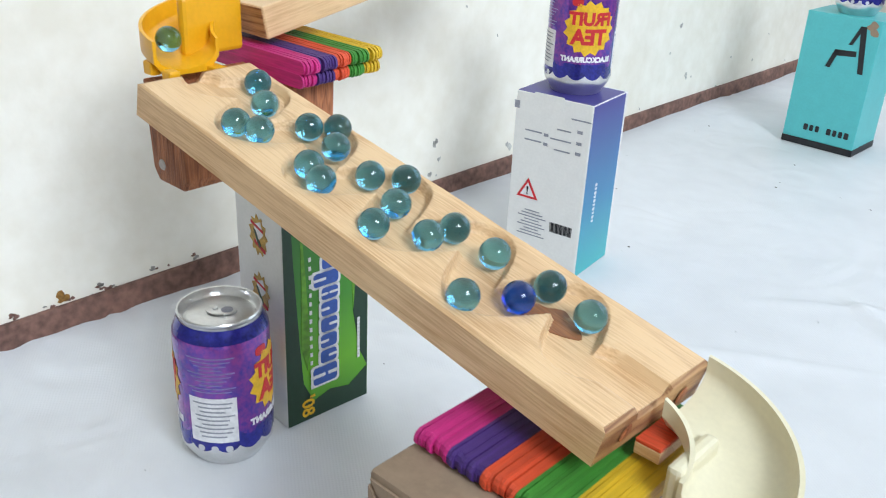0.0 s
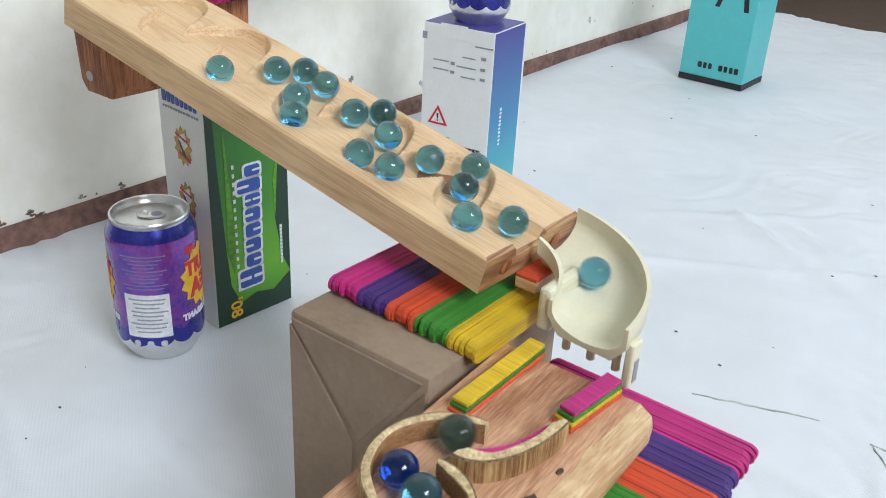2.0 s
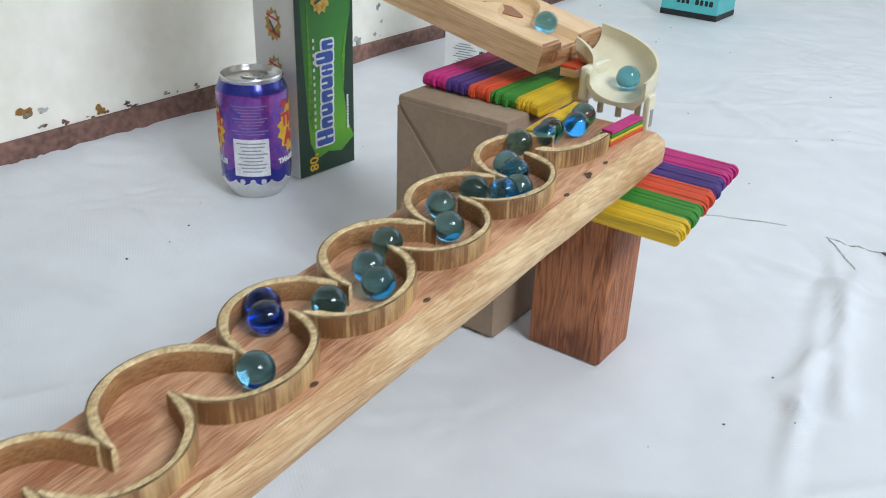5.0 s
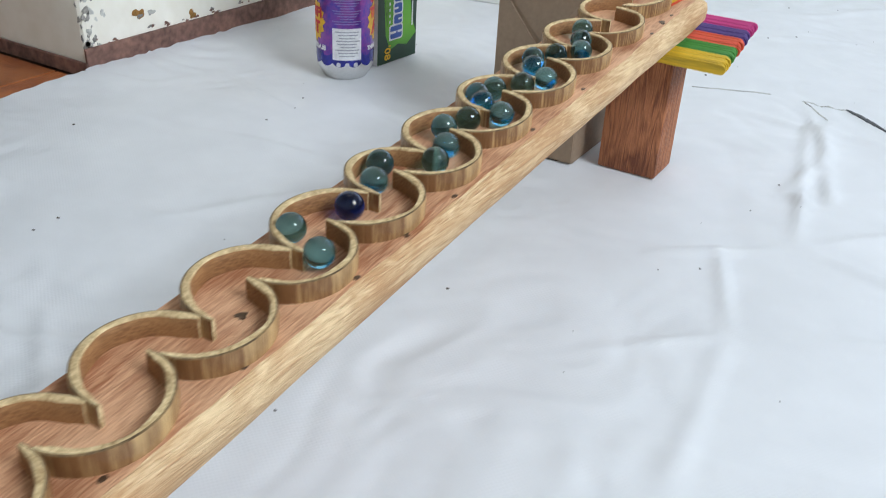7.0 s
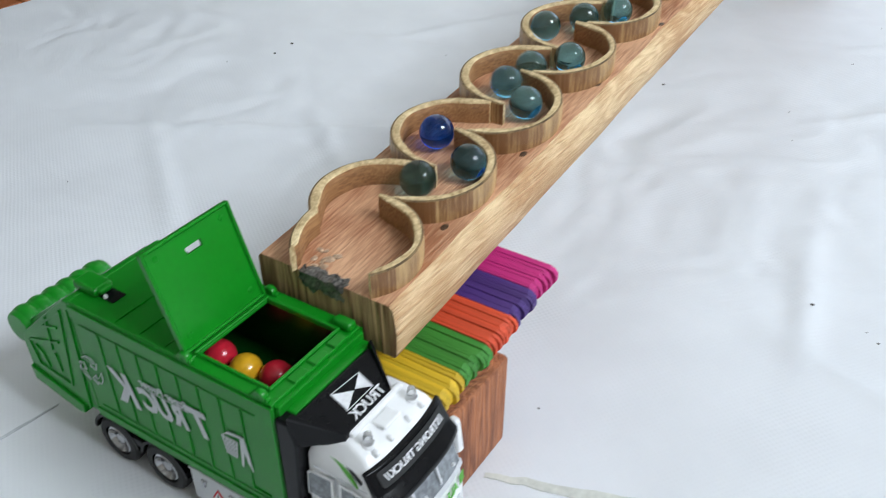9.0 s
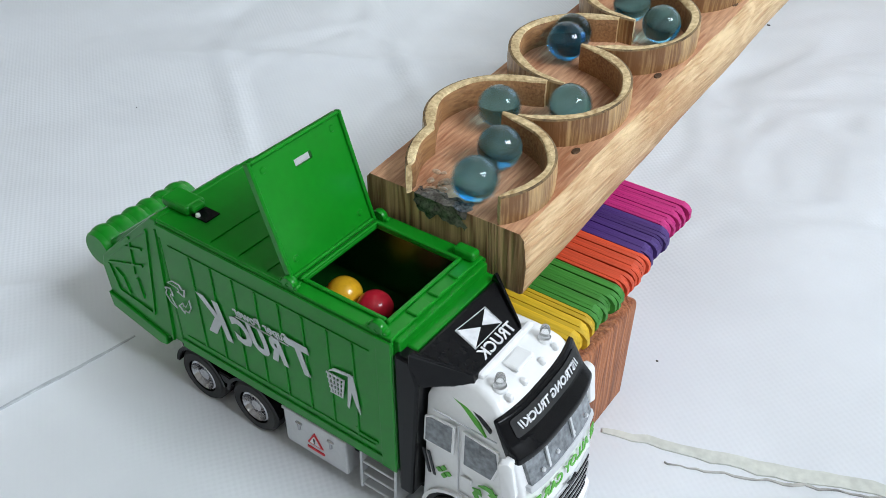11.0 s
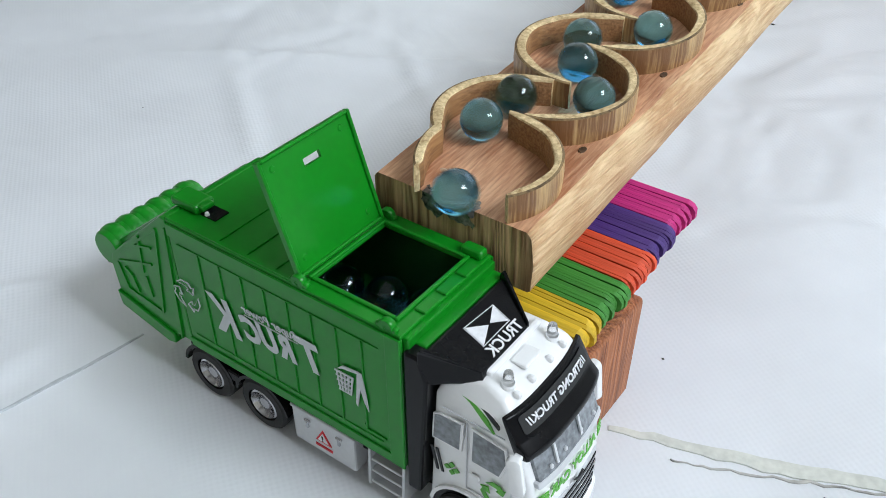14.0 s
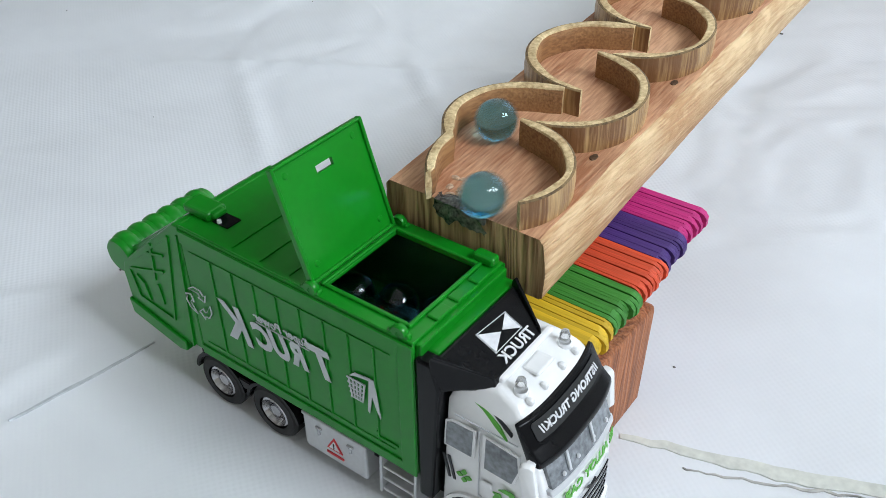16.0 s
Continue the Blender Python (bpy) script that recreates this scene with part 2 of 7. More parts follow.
M_MARBLE = glass("clear_glass", (0.16, 0.51, 0.75), ior=1.52)
M_MARBLE_BLUE = glass("blue_glass", (0.012, 0.10, 0.75), ior=1.52)
M_LENS = glass("lens_glass", (0.8, 0.8, 0.8), 0.1)
M_CRACK = mat("dirty_seam", (0.67, 0.68, 0.62), 0.7, vary=0.1, scale=50)
M_FOLD_SHADE = mat("fold_shade_grey", (0.58, 0.60, 0.63), 0.7, vary=0.15, scale=30)
M_DIRT = mat("dark_speck", (0.08, 0.07, 0.06), 0.8)


def gradient_mat(name, stops, lo, hi, rough=0.4):
    """Print that runs from colour to colour up the thing."""
    m = bpy.data.materials.new(name)
    m.use_nodes = True
    N, L = m.node_tree.nodes, m.node_tree.links
    bs = N["Principled BSDF"]
    bs.inputs["Roughness"].default_value = rough
    tc, sp, mr, cr = N.new("ShaderNodeTexCoord"), N.new("ShaderNodeSeparateXYZ"), N.new("ShaderNodeMapRange"), N.new("ShaderNodeValToRGB")
    mr.inputs[1].default_value, mr.inputs[2].default_value = lo, hi
    L.new(tc.outputs["Object"], sp.inputs[0]), L.new(sp.outputs[2], mr.inputs[0]), L.new(mr.outputs[0], cr.inputs[0]), L.new(cr.outputs[0], bs.inputs["Base Color"])
    e = cr.color_ramp.elements
    while len(e) < len(stops):
        e.new(0.5)
    for k, (p, c) in enumerate(stops):
        e[k].position, e[k].color = p, (*c, 1)
    return m


M_LAMPFRONT = gradient_mat("green_glow_print", ((0.0, (0.05, 0.25, 0.02)), (0.22, (0.14, 0.44, 0.02)), (0.50, (0.05, 0.26, 0.02)), (1.0, (0.010, 0.085, 0.02))), 0.0, 0.2085, 0.3)
M_GRADBLUE = gradient_mat("blue_teal_print", ((0.0, (0.06, 0.45, 0.48)), (0.45, (0.04, 0.22, 0.42)), (1.0, (0.06, 0.05, 0.26))), 0.0, 0.19)


# ---- building helpers ----
def part(name, bm, material, parent=None, label="", smooth=False):
    """Links a bmesh as one mesh object under a thing or a part."""
    me = bpy.data.meshes.new(name)
    bm.to_mesh(me)
    bm.free()
    for m in material if isinstance(material, (list, tuple)) else [material]:
        me.materials.append(m)
    if smooth:
        me.shade_smooth()
        me.set_sharp_from_angle(angle=radians(40))
    ob = new(name, me)
    ob.parent = parent
    if label:
        ob["label"] = label
    return ob


def thing(name, m, label, category, group="", kind=""):
    ob = new(name)
    ob.empty_display_size = 0.02
    ob.matrix_basis = m
    return tagged(ob, label, category, group, kind)


def box(x0, x1, y0, y1, z0, z1, bevel=0.0, segments=2, bm=None):
    own = bm is None
    bm = bm or bmesh.new()
    r = bmesh.ops.create_cube(bm, size=1, matrix=Matrix.Translation(((x0 + x1) / 2, (y0 + y1) / 2, (z0 + z1) / 2)) @ Matrix.Diagonal((x1 - x0, y1 - y0, z1 - z0, 1)))
    if bevel:
        ed = list({e for v in r["verts"] for e in v.link_edges})
        bmesh.ops.bevel(bm, geom=ed, offset=bevel, segments=segments, affect="EDGES", profile=0.5)
    return bm


def lathe(profile, n=40, caps=False):
    """A turned shape from (radius, height) pairs."""
    bm = bmesh.new()
    rings = []
    for r, z in profile:
        if r < 1e-6:
            rings.append([bm.verts.new((0, 0, z))])
        else:
            rings.append([bm.verts.new((r * math.cos(2 * math.pi * k / n), r * math.sin(2 * math.pi * k / n), z)) for k in range(n)])
    for a, b in zip(rings, rings[1:]):
        for k in range(n):
            j = (k + 1) % n
            if len(a) == 1 and len(b) == 1:
                continue
            if len(a) == 1:
                bm.faces.new((a[0], b[j], b[k]))
            elif len(b) == 1:
                bm.faces.new((a[k], a[j], b[0]))
            else:
                bm.faces.new((a[k], a[j], b[j], b[k]))
    bmesh.ops.recalc_face_normals(bm, faces=bm.faces)
    return bm


def prism(points, y0, y1, bevel=0.0, axis="y"):
    """A closed outline in two axes, pushed along the third."""
    bm = bmesh.new()
    def put(a, b, c):
        return {"y": (a, c, b), "z": (a, b, c), "x": (c, a, b)}[axis]
    lo = [bm.verts.new(put(a, b, y0)) for a, b in points]
    hi = [bm.verts.new(put(a, b, y1)) for a, b in points]
    bm.faces.new(lo), bm.faces.new(hi[::-1])
    for k in range(len(points)):
        j = (k + 1) % len(points)
        bm.faces.new((lo[k], hi[k], hi[j], lo[j]))
    bmesh.ops.recalc_face_normals(bm, faces=bm.faces)
    if bevel:
        bmesh.ops.bevel(bm, geom=list(bm.edges), offset=bevel, segments=2, affect="EDGES", profile=0.5)
    return bm


def moved(bm, m):
    bmesh.ops.transform(bm, matrix=m, verts=bm.verts)
    return bm


def lettering(text, size, mirror=True, bold=0.0, extrude=0.00015):
    """Letters as a flat mesh in x and y, mirrored as the film shows them."""
    cu = bpy.data.curves.new("letters", "FONT")
    cu.body, cu.size, cu.align_x, cu.align_y, cu.extrude, cu.offset, cu.resolution_u = text, size, "CENTER", "CENTER", extrude, bold, 3
    ob = bpy.data.objects.new("letters", cu)
    scene.collection.objects.link(ob)
    me = bpy.data.meshes.new_from_object(ob.evaluated_get(bpy.context.evaluated_depsgraph_get()))
    bpy.data.objects.remove(ob)
    bm = bmesh.new()
    bm.from_mesh(me)
    bpy.data.meshes.remove(me)
    if mirror:
        bmesh.ops.scale(bm, vec=(-1, 1, 1), verts=bm.verts)
        bmesh.ops.reverse_faces(bm, faces=bm.faces)
    return bm


def flat(points, thick=0.0002):
    """A thin printed shape in x and y."""
    return prism(points, -thick, thick, axis="z")


def bend(bm, radius, around):
    """Wraps a flat shape in x and y round an upright cylinder; around is its middle angle."""
    bmesh.ops.subdivide_edges(bm, edges=[e for e in bm.edges if e.calc_length() > 0.004], cuts=3)
    for v in bm.verts:
        a, r = around + v.co.x / radius, radius + v.co.z
        v.co = (r * math.cos(a), r * math.sin(a), v.co.y)
    return bm


def star(n, r0, r1):
    return [((r0 if k % 2 else r1) * math.cos(math.pi * k / n), (r0 if k % 2 else r1) * math.sin(math.pi * k / n)) for k in range(2 * n)]


def sunburst(n, r0, r1):
    """A spiked disc in narrow rings, so that it can be bent round a can."""
    bm = bmesh.new()
    rows = [[bm.verts.new((f * x, f * y, 0)) for x, y in star(n, r0, r1)] for f in (0.12, 0.3, 0.5, 0.7, 0.85, 1.0)]
    bm.faces.new(rows[0])
    for a, b in zip(rows, rows[1:]):
        for k in range(2 * n):
            j = (k + 1) % (2 * n)
            bm.faces.new((a[k], b[k], b[j], a[j]))
    return bm


def rounded(w, h, r=0.002, n=4):
    pts = []
    for cx, cy, a in ((w / 2 - r, h / 2 - r, 0), (-w / 2 + r, h / 2 - r, 90), (-w / 2 + r, -h / 2 + r, 180), (w / 2 - r, -h / 2 + r, 270)):
        pts += [(cx + r * math.cos(radians(a + 90 * k / n)), cy + r * math.sin(radians(a + 90 * k / n))) for k in range(n + 1)]
    return pts


# ---- setting ----
# folds in the sheet: from, to, height, half width
CREASES = [
    (0.038, 0.516, 0.060, 0.370, 0.0050, 0.016), (0.058, 0.400, 0.040, 0.300, 0.0045, 0.012), (0.060, 0.385, 0.085, 0.290, 0.0045, 0.012), (0.040, 0.300, 0.072, 0.270, 0.0040, 0.010),
    (-0.273, -0.560, -0.262, -0.760, 0.0040, 0.009), (-0.250, -0.545, -0.243, -0.760, 0.0035, 0.008), (-0.150, 0.930, 0.160, 1.330, 0.0045, 0.020), (-0.330, 0.830, -0.100, 1.000, 0.0040, 0.018),
    (0.076, 0.183, 0.02, 0.50, 0.0045, 0.010), (0.076, 0.183, 0.36, 0.10, 0.0040, 0.012), (0.076, 0.183, -0.03, 0.10, 0.0030, 0.009), (0.076, 0.183, 0.22, 0.33, 0.0030, 0.012),
    (0.066, 0.02, 0.24, 0.10, 0.0035, 0.014), (0.066, 0.02, -0.02, -0.06, 0.0035, 0.010), (0.066, 0.02, 0.08, -0.16, 0.0030, 0.012), (0.066, 0.02, 0.02, 0.15, 0.0030, 0.009),
    (0.02, -0.14, 0.30, -0.06, 0.0035, 0.014), (0.02, -0.14, 0.06, -0.34, 0.0035, 0.012), (-0.03, -0.28, 0.14, -0.22, 0.0030, 0.010), (0.02, -0.30, 0.20, -0.36, 0.0030, 0.012),
    (0.004, 0.56, 0.06, 0.40, 0.0035, 0.008), (-0.10, 0.50, 0.40, 0.42, 0.0030, 0.014), (-0.45, 0.62, 0.10, 0.95, 0.0030, 0.016), (-0.30, 0.95, 0.20, 0.60, 0.0040, 0.018), (-0.25, 1.30, 0.35, 1.00, 0.0040, 0.02),
    (-0.60, 0.05, -0.28, 0.10, 0.0040, 0.016), (-0.66, -0.15, -0.25, -0.05, 0.0045, 0.018), (-0.50, -0.35, -0.20, -0.18, 0.0040, 0.016), (-0.62, 0.22, -0.40, 0.14, 0.0030, 0.014), (-0.40, -0.10, -0.24, 0.16, 0.0030, 0.014),
    (-0.46, -0.30, -0.30, -0.42, 0.0030, 0.012), (-0.34, -0.60, -0.22, -0.44, 0.0030, 0.010), (-0.36, -0.22, -0.18, -0.36, 0.0030, 0.010),
]


def cloth_height(x, y):
    p = Vector((x, y, 0))
    h = 0.009 * noise.noise(p * 2.3) + 0.0068 * abs(noise.noise(p * 4.2 + Vector((5, 2, 0)))) + 0.0018 * abs(noise.noise(Vector((x * 2.0 + y * 3.0, x * 7 - y * 5, 3))))
    for ax, ay, bx, by, amp, wide in CREASES:
        amp, wide = amp * 1.35, wide * 0.55
        dx, dy = bx - ax, by - ay
        f = min(1.0, max(0.0, ((x - ax) * dx + (y - ay) * dy) / (dx * dx + dy * dy)))
        d = math.hypot(x - ax - f * dx, y - ay - f * dy)
        if d < wide * 3:
            wob = 0.6 + 0.6 * noise.noise(Vector((x * 11, y * 11, ax * 5)))
            h += amp * wob * math.sin(math.pi * f) ** 0.5 * (math.exp(-(d / wide) ** 2))
    # fine crumples in patches
    q = noise.noise(p * 3.1 + Vector((9, 4, 1)))
    if q > -0.3:
        h += 0.0034 * (q + 0.3) * (1 - 2 * abs(noise.noise(Vector((x * 17 + 4 * noise.noise(p * 9), y * 13 + 4 * noise.noise(p * 8 + Vector((3, 3, 3))), 2)))))
    return h - 0.004


def ground(y):
    f = min(1.0, max(0.0, -y / 0.35))
    return -0.0045 * f * f * (3 - 2 * f)


KEEP = [(-0.48, 0.34, .06), (-0.105, 0.285, .05), (-0.51, .77, .06), (-0.48, 1.44, .08), (-0.2, .28, .07), (-0.08, -0.47, .05), (-0.19, -0.535, .06), (-0.09, -0.53, .06), (-0.13, -0.53, .06)]


def cloth_z(x, y):
    """The sheet lies flat under the things that stand on it."""
    w = 1.0
    for kx, ky, kr in KEEP:
        w = min(w, max(0.0, (math.hypot(x - kx, y - ky) - kr) / 0.05))
    return cloth_height(x, y) * w + ground(y) - 0.0006


def build_cloth():
    n0, n1 = 340, 600
    x0, x1, y0, y1 = -0.7335, 1.0, -1.1, 2.1
    vs, fs = [], []
    for j in range(n1 + 1):
        y = y0 + (y1 - y0) * j / n1
        for i in range(n0 + 1):
            xe = x0 if y > 0.12 else min(x0 + 0.007, -0.727 + 0.17 * (y - 0.01)) if y < 0.01 else x0 + 0.007
            x = xe + (x1 - xe) * i / n0
            vs.append((x, y, cloth_z(x, y)))
    for j in range(n1):
        for i in range(n0):
            a = j * (n0 + 1) + i
            fs.append((a, a + 1, a + n0 + 2, a + n0 + 1))
    me = bpy.data.meshes.new("floor_cloth")
    me.from_pydata(vs, [], fs)
    me.materials.append(M_CLOTH)
    me.shade_smooth()
    ob = new("floor_cloth", me)
    tagged(ob, "white woven plastic sheet with soft creases spread over the floor", "floor cloth", kind="structure")
    return ob


build_cloth()


def wall_piece(name, bm, material, label, parent=None):
    ob = part(name, bm, material, parent)
    if parent is None:
        tagged(ob, label, "wall", kind="structure")
    return ob


# the old plaster wall with its bare end, and the room round it
W_X = -0.7365
wall_west = wall_piece("wall_west", box(-0.94, W_X, 0.1285, 2.72, 0.0, 2.8, 0.006), M_WALL, "cream plaster wall with peeling paint and dirty stains")
base = part("baseboard", prism([(W_X + 0.0005, -0.01), (W_X + 0.004, -0.01), (W_X + 0.004, 0.019), (W_X + 0.003, 0.022), (W_X + 0.0005, 0.023)], 0.1255, 2.70), M_BASE)
tagged(base, "maroon painted band along the foot of the wall", "baseboard", kind="structure")
base_end = part("baseboard", box(-0.937, W_X + 0.003, 0.1245, 0.1275, -0.012, 0.006, 0.001), M_BASE)
tagged(base_end, "chipped maroon painted band round the wall's end", "baseboard", kind="structure")
# the north side stands open to the sky above a low wall
for x0, x1, z0, z1 in ((-2.6, -0.70, 0, 2.8), (1.92, 2.2, 0, 2.8), (-0.70, 1.92, 0, 0.70), (-0.70, 1.92, 2.70, 2.8)):
    wall_piece("wall_north", box(x0, x1, 2.72, 2.92, z0, z1), M_ROOM, "plain plaster wall round the wide north opening")
north = thing("window_2", pose(0.61, 2.80, 1.70), "wide north window with slim white bars", "window", kind="structure")
for x in (-0.44, 0.44):
    part("window_bar", box(x - 0.025, x + 0.025, -0.03, 0.03, -1.0, 1.0), M_CEIL, north)
part("window_bar", box(-1.31, 1.31, -0.031, 0.029, 0.32, 0.37), M_CEIL, north)
wall_piece("wall_room", box(-2.8, -2.6, -2.4, 2.92, 0, 2.8), M_ROOM, "plain plaster wall of the next room")
wall_piece("wall_south", box(-2.6, 2.2, -2.4, -2.2, 0, 2.8), M_ROOM, "plain plaster wall behind the camera")
for x0, x1, y0, y1, z0, z1 in ((2.0, 2.2, -2.2, 2.72, 0, 1.42), (2.0, 2.2, -2.2, 2.72, 2.58, 2.8), (2.0, 2.2, -2.2, -0.92, 1.42, 2.58), (2.0, 2.2, 0.32, 2.72, 1.42, 2.58)):
    wall_piece("wall_east", box(x0, x1, y0, y1, z0, z1), M_ROOM, "plaster wall round the high window")
ceiling = part("ceiling", box(-2.8, 2.2, -2.4, 2.92, 2.8, 2.9), M_CEIL)
tagged(ceiling, "plain painted ceiling", "ceiling", kind="structure")
win = thing("window_1", pose(1.96, -0.30, 2.00), "high window with white bars", "window", kind="structure")
for y in (-0.62, 0.0, 0.62):
    part("window_bar", box(-0.075, -0.045, y - 0.02, y + 0.02, -0.58, 0.58), M_CEIL, win)
for z in (-0.58, 0.58):
    part("window_bar", box(-0.075, -0.046, -0.62, 0.62, z - 0.02, z + 0.02), M_CEIL, win)

floor = part("floor", box(-2.6, 2.2, -2.2, 2.72, -0.06, -0.020), M_GROUT)
tagged(floor, "grout bed under brown tiles", "floor", kind="structure")

def blot(cx, cz, r, seed, n=22, squash=1.0):
    rnd = random.Random(seed)
    p, q, s = [rnd.random() * 6.28 for _ in range(3)]
    lobes = [0.8 + 0.22 * math.sin(2 * a + p) + 0.18 * math.sin(3 * a + q) + 0.12 * math.sin(5 * a + s) for a in [2 * math.pi * k / n for k in range(n)]]
    return [(cx + r * lobes[k] * math.cos(2 * math.pi * k / n), cz + squash * r * lobes[k] * math.sin(2 * math.pi * k / n)) for k in range(n)]


# flaked paint, holes and mould on the plaster
rr = random.Random(4)
for k in range(80):
    y, z = 0.131 + abs(rr.gauss(0, 0.013)), 0.02 + 0.26 * rr.random() ** 1.6
    p = part("paint_flake", moved(prism(blot(0, 0, 0.0011 + 0.0034 * rr.random() ** 2, k, 12, 1.6), -0.0004, 0.0004, axis="x"), Matrix.Translation((W_X + 0.0002, y, z))), M_CHIP if rr.random() < 0.45 else M_STAIN, wall_west)
for k in range(34):
    y, z = 0.14 + 0.30 * rr.random(), 0.021 + 0.010 * rr.random() ** 2
    p = part("paint_flake", moved(prism(blot(0, 0, 0.0012 + 0.0032 * rr.random(), k + 90, 14, 0.6), -0.0004, 0.0005, axis="x"), Matrix.Translation((W_X + 0.0002, y, z))), M_BASE if rr.random() < 0.65 else M_CHIP, wall_west)
for y, z, r, m in ((0.212, 0.048, 0.010, M_RUST), (0.213, 0.045, 0.0045, M_CHIP), (0.232, 0.046, 0.006, M_STAIN), (0.62, 0.028, 0.010, M_STAIN), (0.74, 0.030, 0.010, M_STAIN), (0.30, 0.030, 0.008, M_RUST)):
    part("paint_flake", moved(prism(blot(0, 0, r, int(y * 1000), 16, 0.8), -0.0004, 0.0003 if m is not M_CHIP else 0.0006, axis="x"), Matrix.Translation((W_X + 0.0002, y, z))), m, wall_west)
for k in range(40):
    y, z = 0.75 + 1.1 * rr.random(), 0.022 + 0.30 * rr.random() ** 2
    part("mould_speck", moved(prism(blot(0, 0, 0.0015 + 0.004 * rr.random() ** 3, k + 300, 10, 1.3), -0.0004, 0.0003, axis="x"), Matrix.Translation((W_X + 0.0002, y, z))), M_STAIN, wall_west)
for k in range(16):
    z = 0.02 + 0.012 * k
    part("paint_flake", moved(prism(blot(0, 0, 0.0012 + 0.0022 * rr.random(), k + 500, 10, 2.0), -0.0004, 0.0004, axis="y"), Matrix.Translation((W_X - 0.002 - 0.03 * rr.random() ** 3, 0.1284, z + 0.006 * rr.random()))), M_CHIP, wall_west)

# the seam, the slit and specks of dirt on the sheet
def ribbon(name, pts, w, material, label, jag=0.0, seed=0):
    rnd = random.Random(seed)
    bm = bmesh.new()
    rows = []
    for k, (x, y) in enumerate(pts):
        a = Vector((*pts[max(0, k - 1)], 0))
        b = Vector((*pts[min(len(pts) - 1, k + 1)], 0))
        n = Vector((-(b - a).y, (b - a).x, 0)).normalized()
        hw = w * (0.35 + 0.65 * math.sin(math.pi * (k + 0.5) / len(pts))) * (1 + jag * (rnd.random() - 0.5))
        z = cloth_z(x, y) + 0.0006
        rows.append([bm.verts.new((x + n.x * hw, y + n.y * hw, z)), bm.verts.new((x - n.x * hw, y - n.y * hw, z)), bm.verts.new((x - n.x * hw, y - n.y * hw, z - 0.003)), bm.verts.new((x + n.x * hw, y + n.y * hw, z - 0.003))])
    for a, b in zip(rows, rows[1:]):
        for j in range(4):
            bm.faces.new((a[j], a[(j + 1) % 4], b[(j + 1) % 4], b[j]))
    bm.faces.new(rows[0]), bm.faces.new(rows[-1])
    bmesh.ops.recalc_face_normals(bm, faces=bm.faces)
    ob = part(name, bm, material)
    return tagged(ob, label, name.replace("_", " "), kind="structure")


def wander(x0, y0, x1, y1, n, amp, seed):
    rnd = random.Random(seed)
    return [(x0 + (x1 - x0) * k / n + amp * rnd.uniform(-1, 1), y0 + (y1 - y0) * k / n + amp * rnd.uniform(-1, 1)) for k in range(n + 1)]


ribbon("dirty_seam", wander(-0.0160, -0.4745, 0.0330, -0.4515, 16, 0.0009, 2) + wander(0.0345, -0.4508, 0.0900, -0.4300, 16, 0.0009, 12), 0.00050, M_STAIN, "thin dark crack along a taped seam of the sheet", 0.9, 2)
ribbon("seam_tape", wander(-0.0420, -0.4745, 0.0950, -0.4230, 24, 0.0007, 3), 0.0034, M_CRACK, "dull yellowish tape along a seam of the sheet", 0.2, 3)
ribbon("sheet_slit", wander(0.0480, 0.5650, 0.0990, 0.5170, 14, 0.0006, 5), 0.0030, M_INKBLACK, "dark slit between two sheets", 0.3, 5)
ribbon("sheet_crack", wander(-0.0010, 0.5670, 0.0370, 0.5170, 12, 0.0008, 6), 0.0007, M_STAIN, "thin dark crack in the sheet", 0.6, 6)
ribbon("sheet_crack", wander(-0.0020, 0.5670, 0.0480, 0.5650, 12, 0.0008, 16), 0.0007, M_STAIN, "thin dark crack in the sheet", 0.6, 16)
ribbon("sheet_crack", wander(-0.1300, 0.5400, -0.0400, 0.5720, 14, 0.0008, 26), 0.0008, M_STAIN, "thin dark crack in the sheet", 0.6, 26)
# flat grey ribbon: the shade along a fold, put in as colour
ribbon("sheet_seam", wander(-0.2490, -0.6190, -0.2430, -0.5500, 10, 0.0003, 7), 0.0008, M_FOLD_SHADE, "thin grey line painted for the shade along a fold of the sheet", 0.3, 7)
bm = bmesh.new()
rs = random.Random(11)
for k in range(110):
    x, y = rs.uniform(-0.7, 0.45), rs.uniform(-0.7, 1.4)
    r = 0.0004 + 0.0009 * rs.random() ** 2
    bmesh.ops.create_icosphere(bm, subdivisions=1, radius=r, matrix=Matrix.Translation((x, y, cloth_z(x, y) + r * 0.4)) @ Matrix.Diagonal((1.6, 1, 0.6, 1)))
tagged(part("dirt_specks", bm, M_DIRT), "small dark specks of dirt scattered on the sheet", "dirt", kind="stuff")
for k in range(7):
    for j in range(8):
        x, y = -1.62 + 0.152 * k, -1.02 + 0.152 * j
        if x > -0.66:
            continue
        p = part("tile", box(-0.0745, 0.0745, -0.0745, 0.0745, -0.009, 0.0, 0.0012, 1), M_TILE, floor)
        p.matrix_basis = pose(x, y, -0.0110, 0, 0, 90 * ((k + j) % 2))

# ---- the pine board with its carved pockets ----
B1_HIGH, B1_LOW = Vector((-0.4825, 0.260, 0.288)), Vector((-0.158, 0.276, 0.209))
b1d = (B1_LOW - B1_HIGH).normalized()
b1w = Vector((0.0, 1.0, 0.0))
b1n = b1d.cross(b1w).normalized()
b1w = b1n.cross(b1d).normalized()
B1 = Matrix.Translation(B1_HIGH) @ Matrix((b1d, b1w, b1n)).transposed().to_4x4()
B1_L, B1_W, B1_T = (B1_LOW - B1_HIGH).length, 0.0815, 0.0215
GROOVE = 0.0060


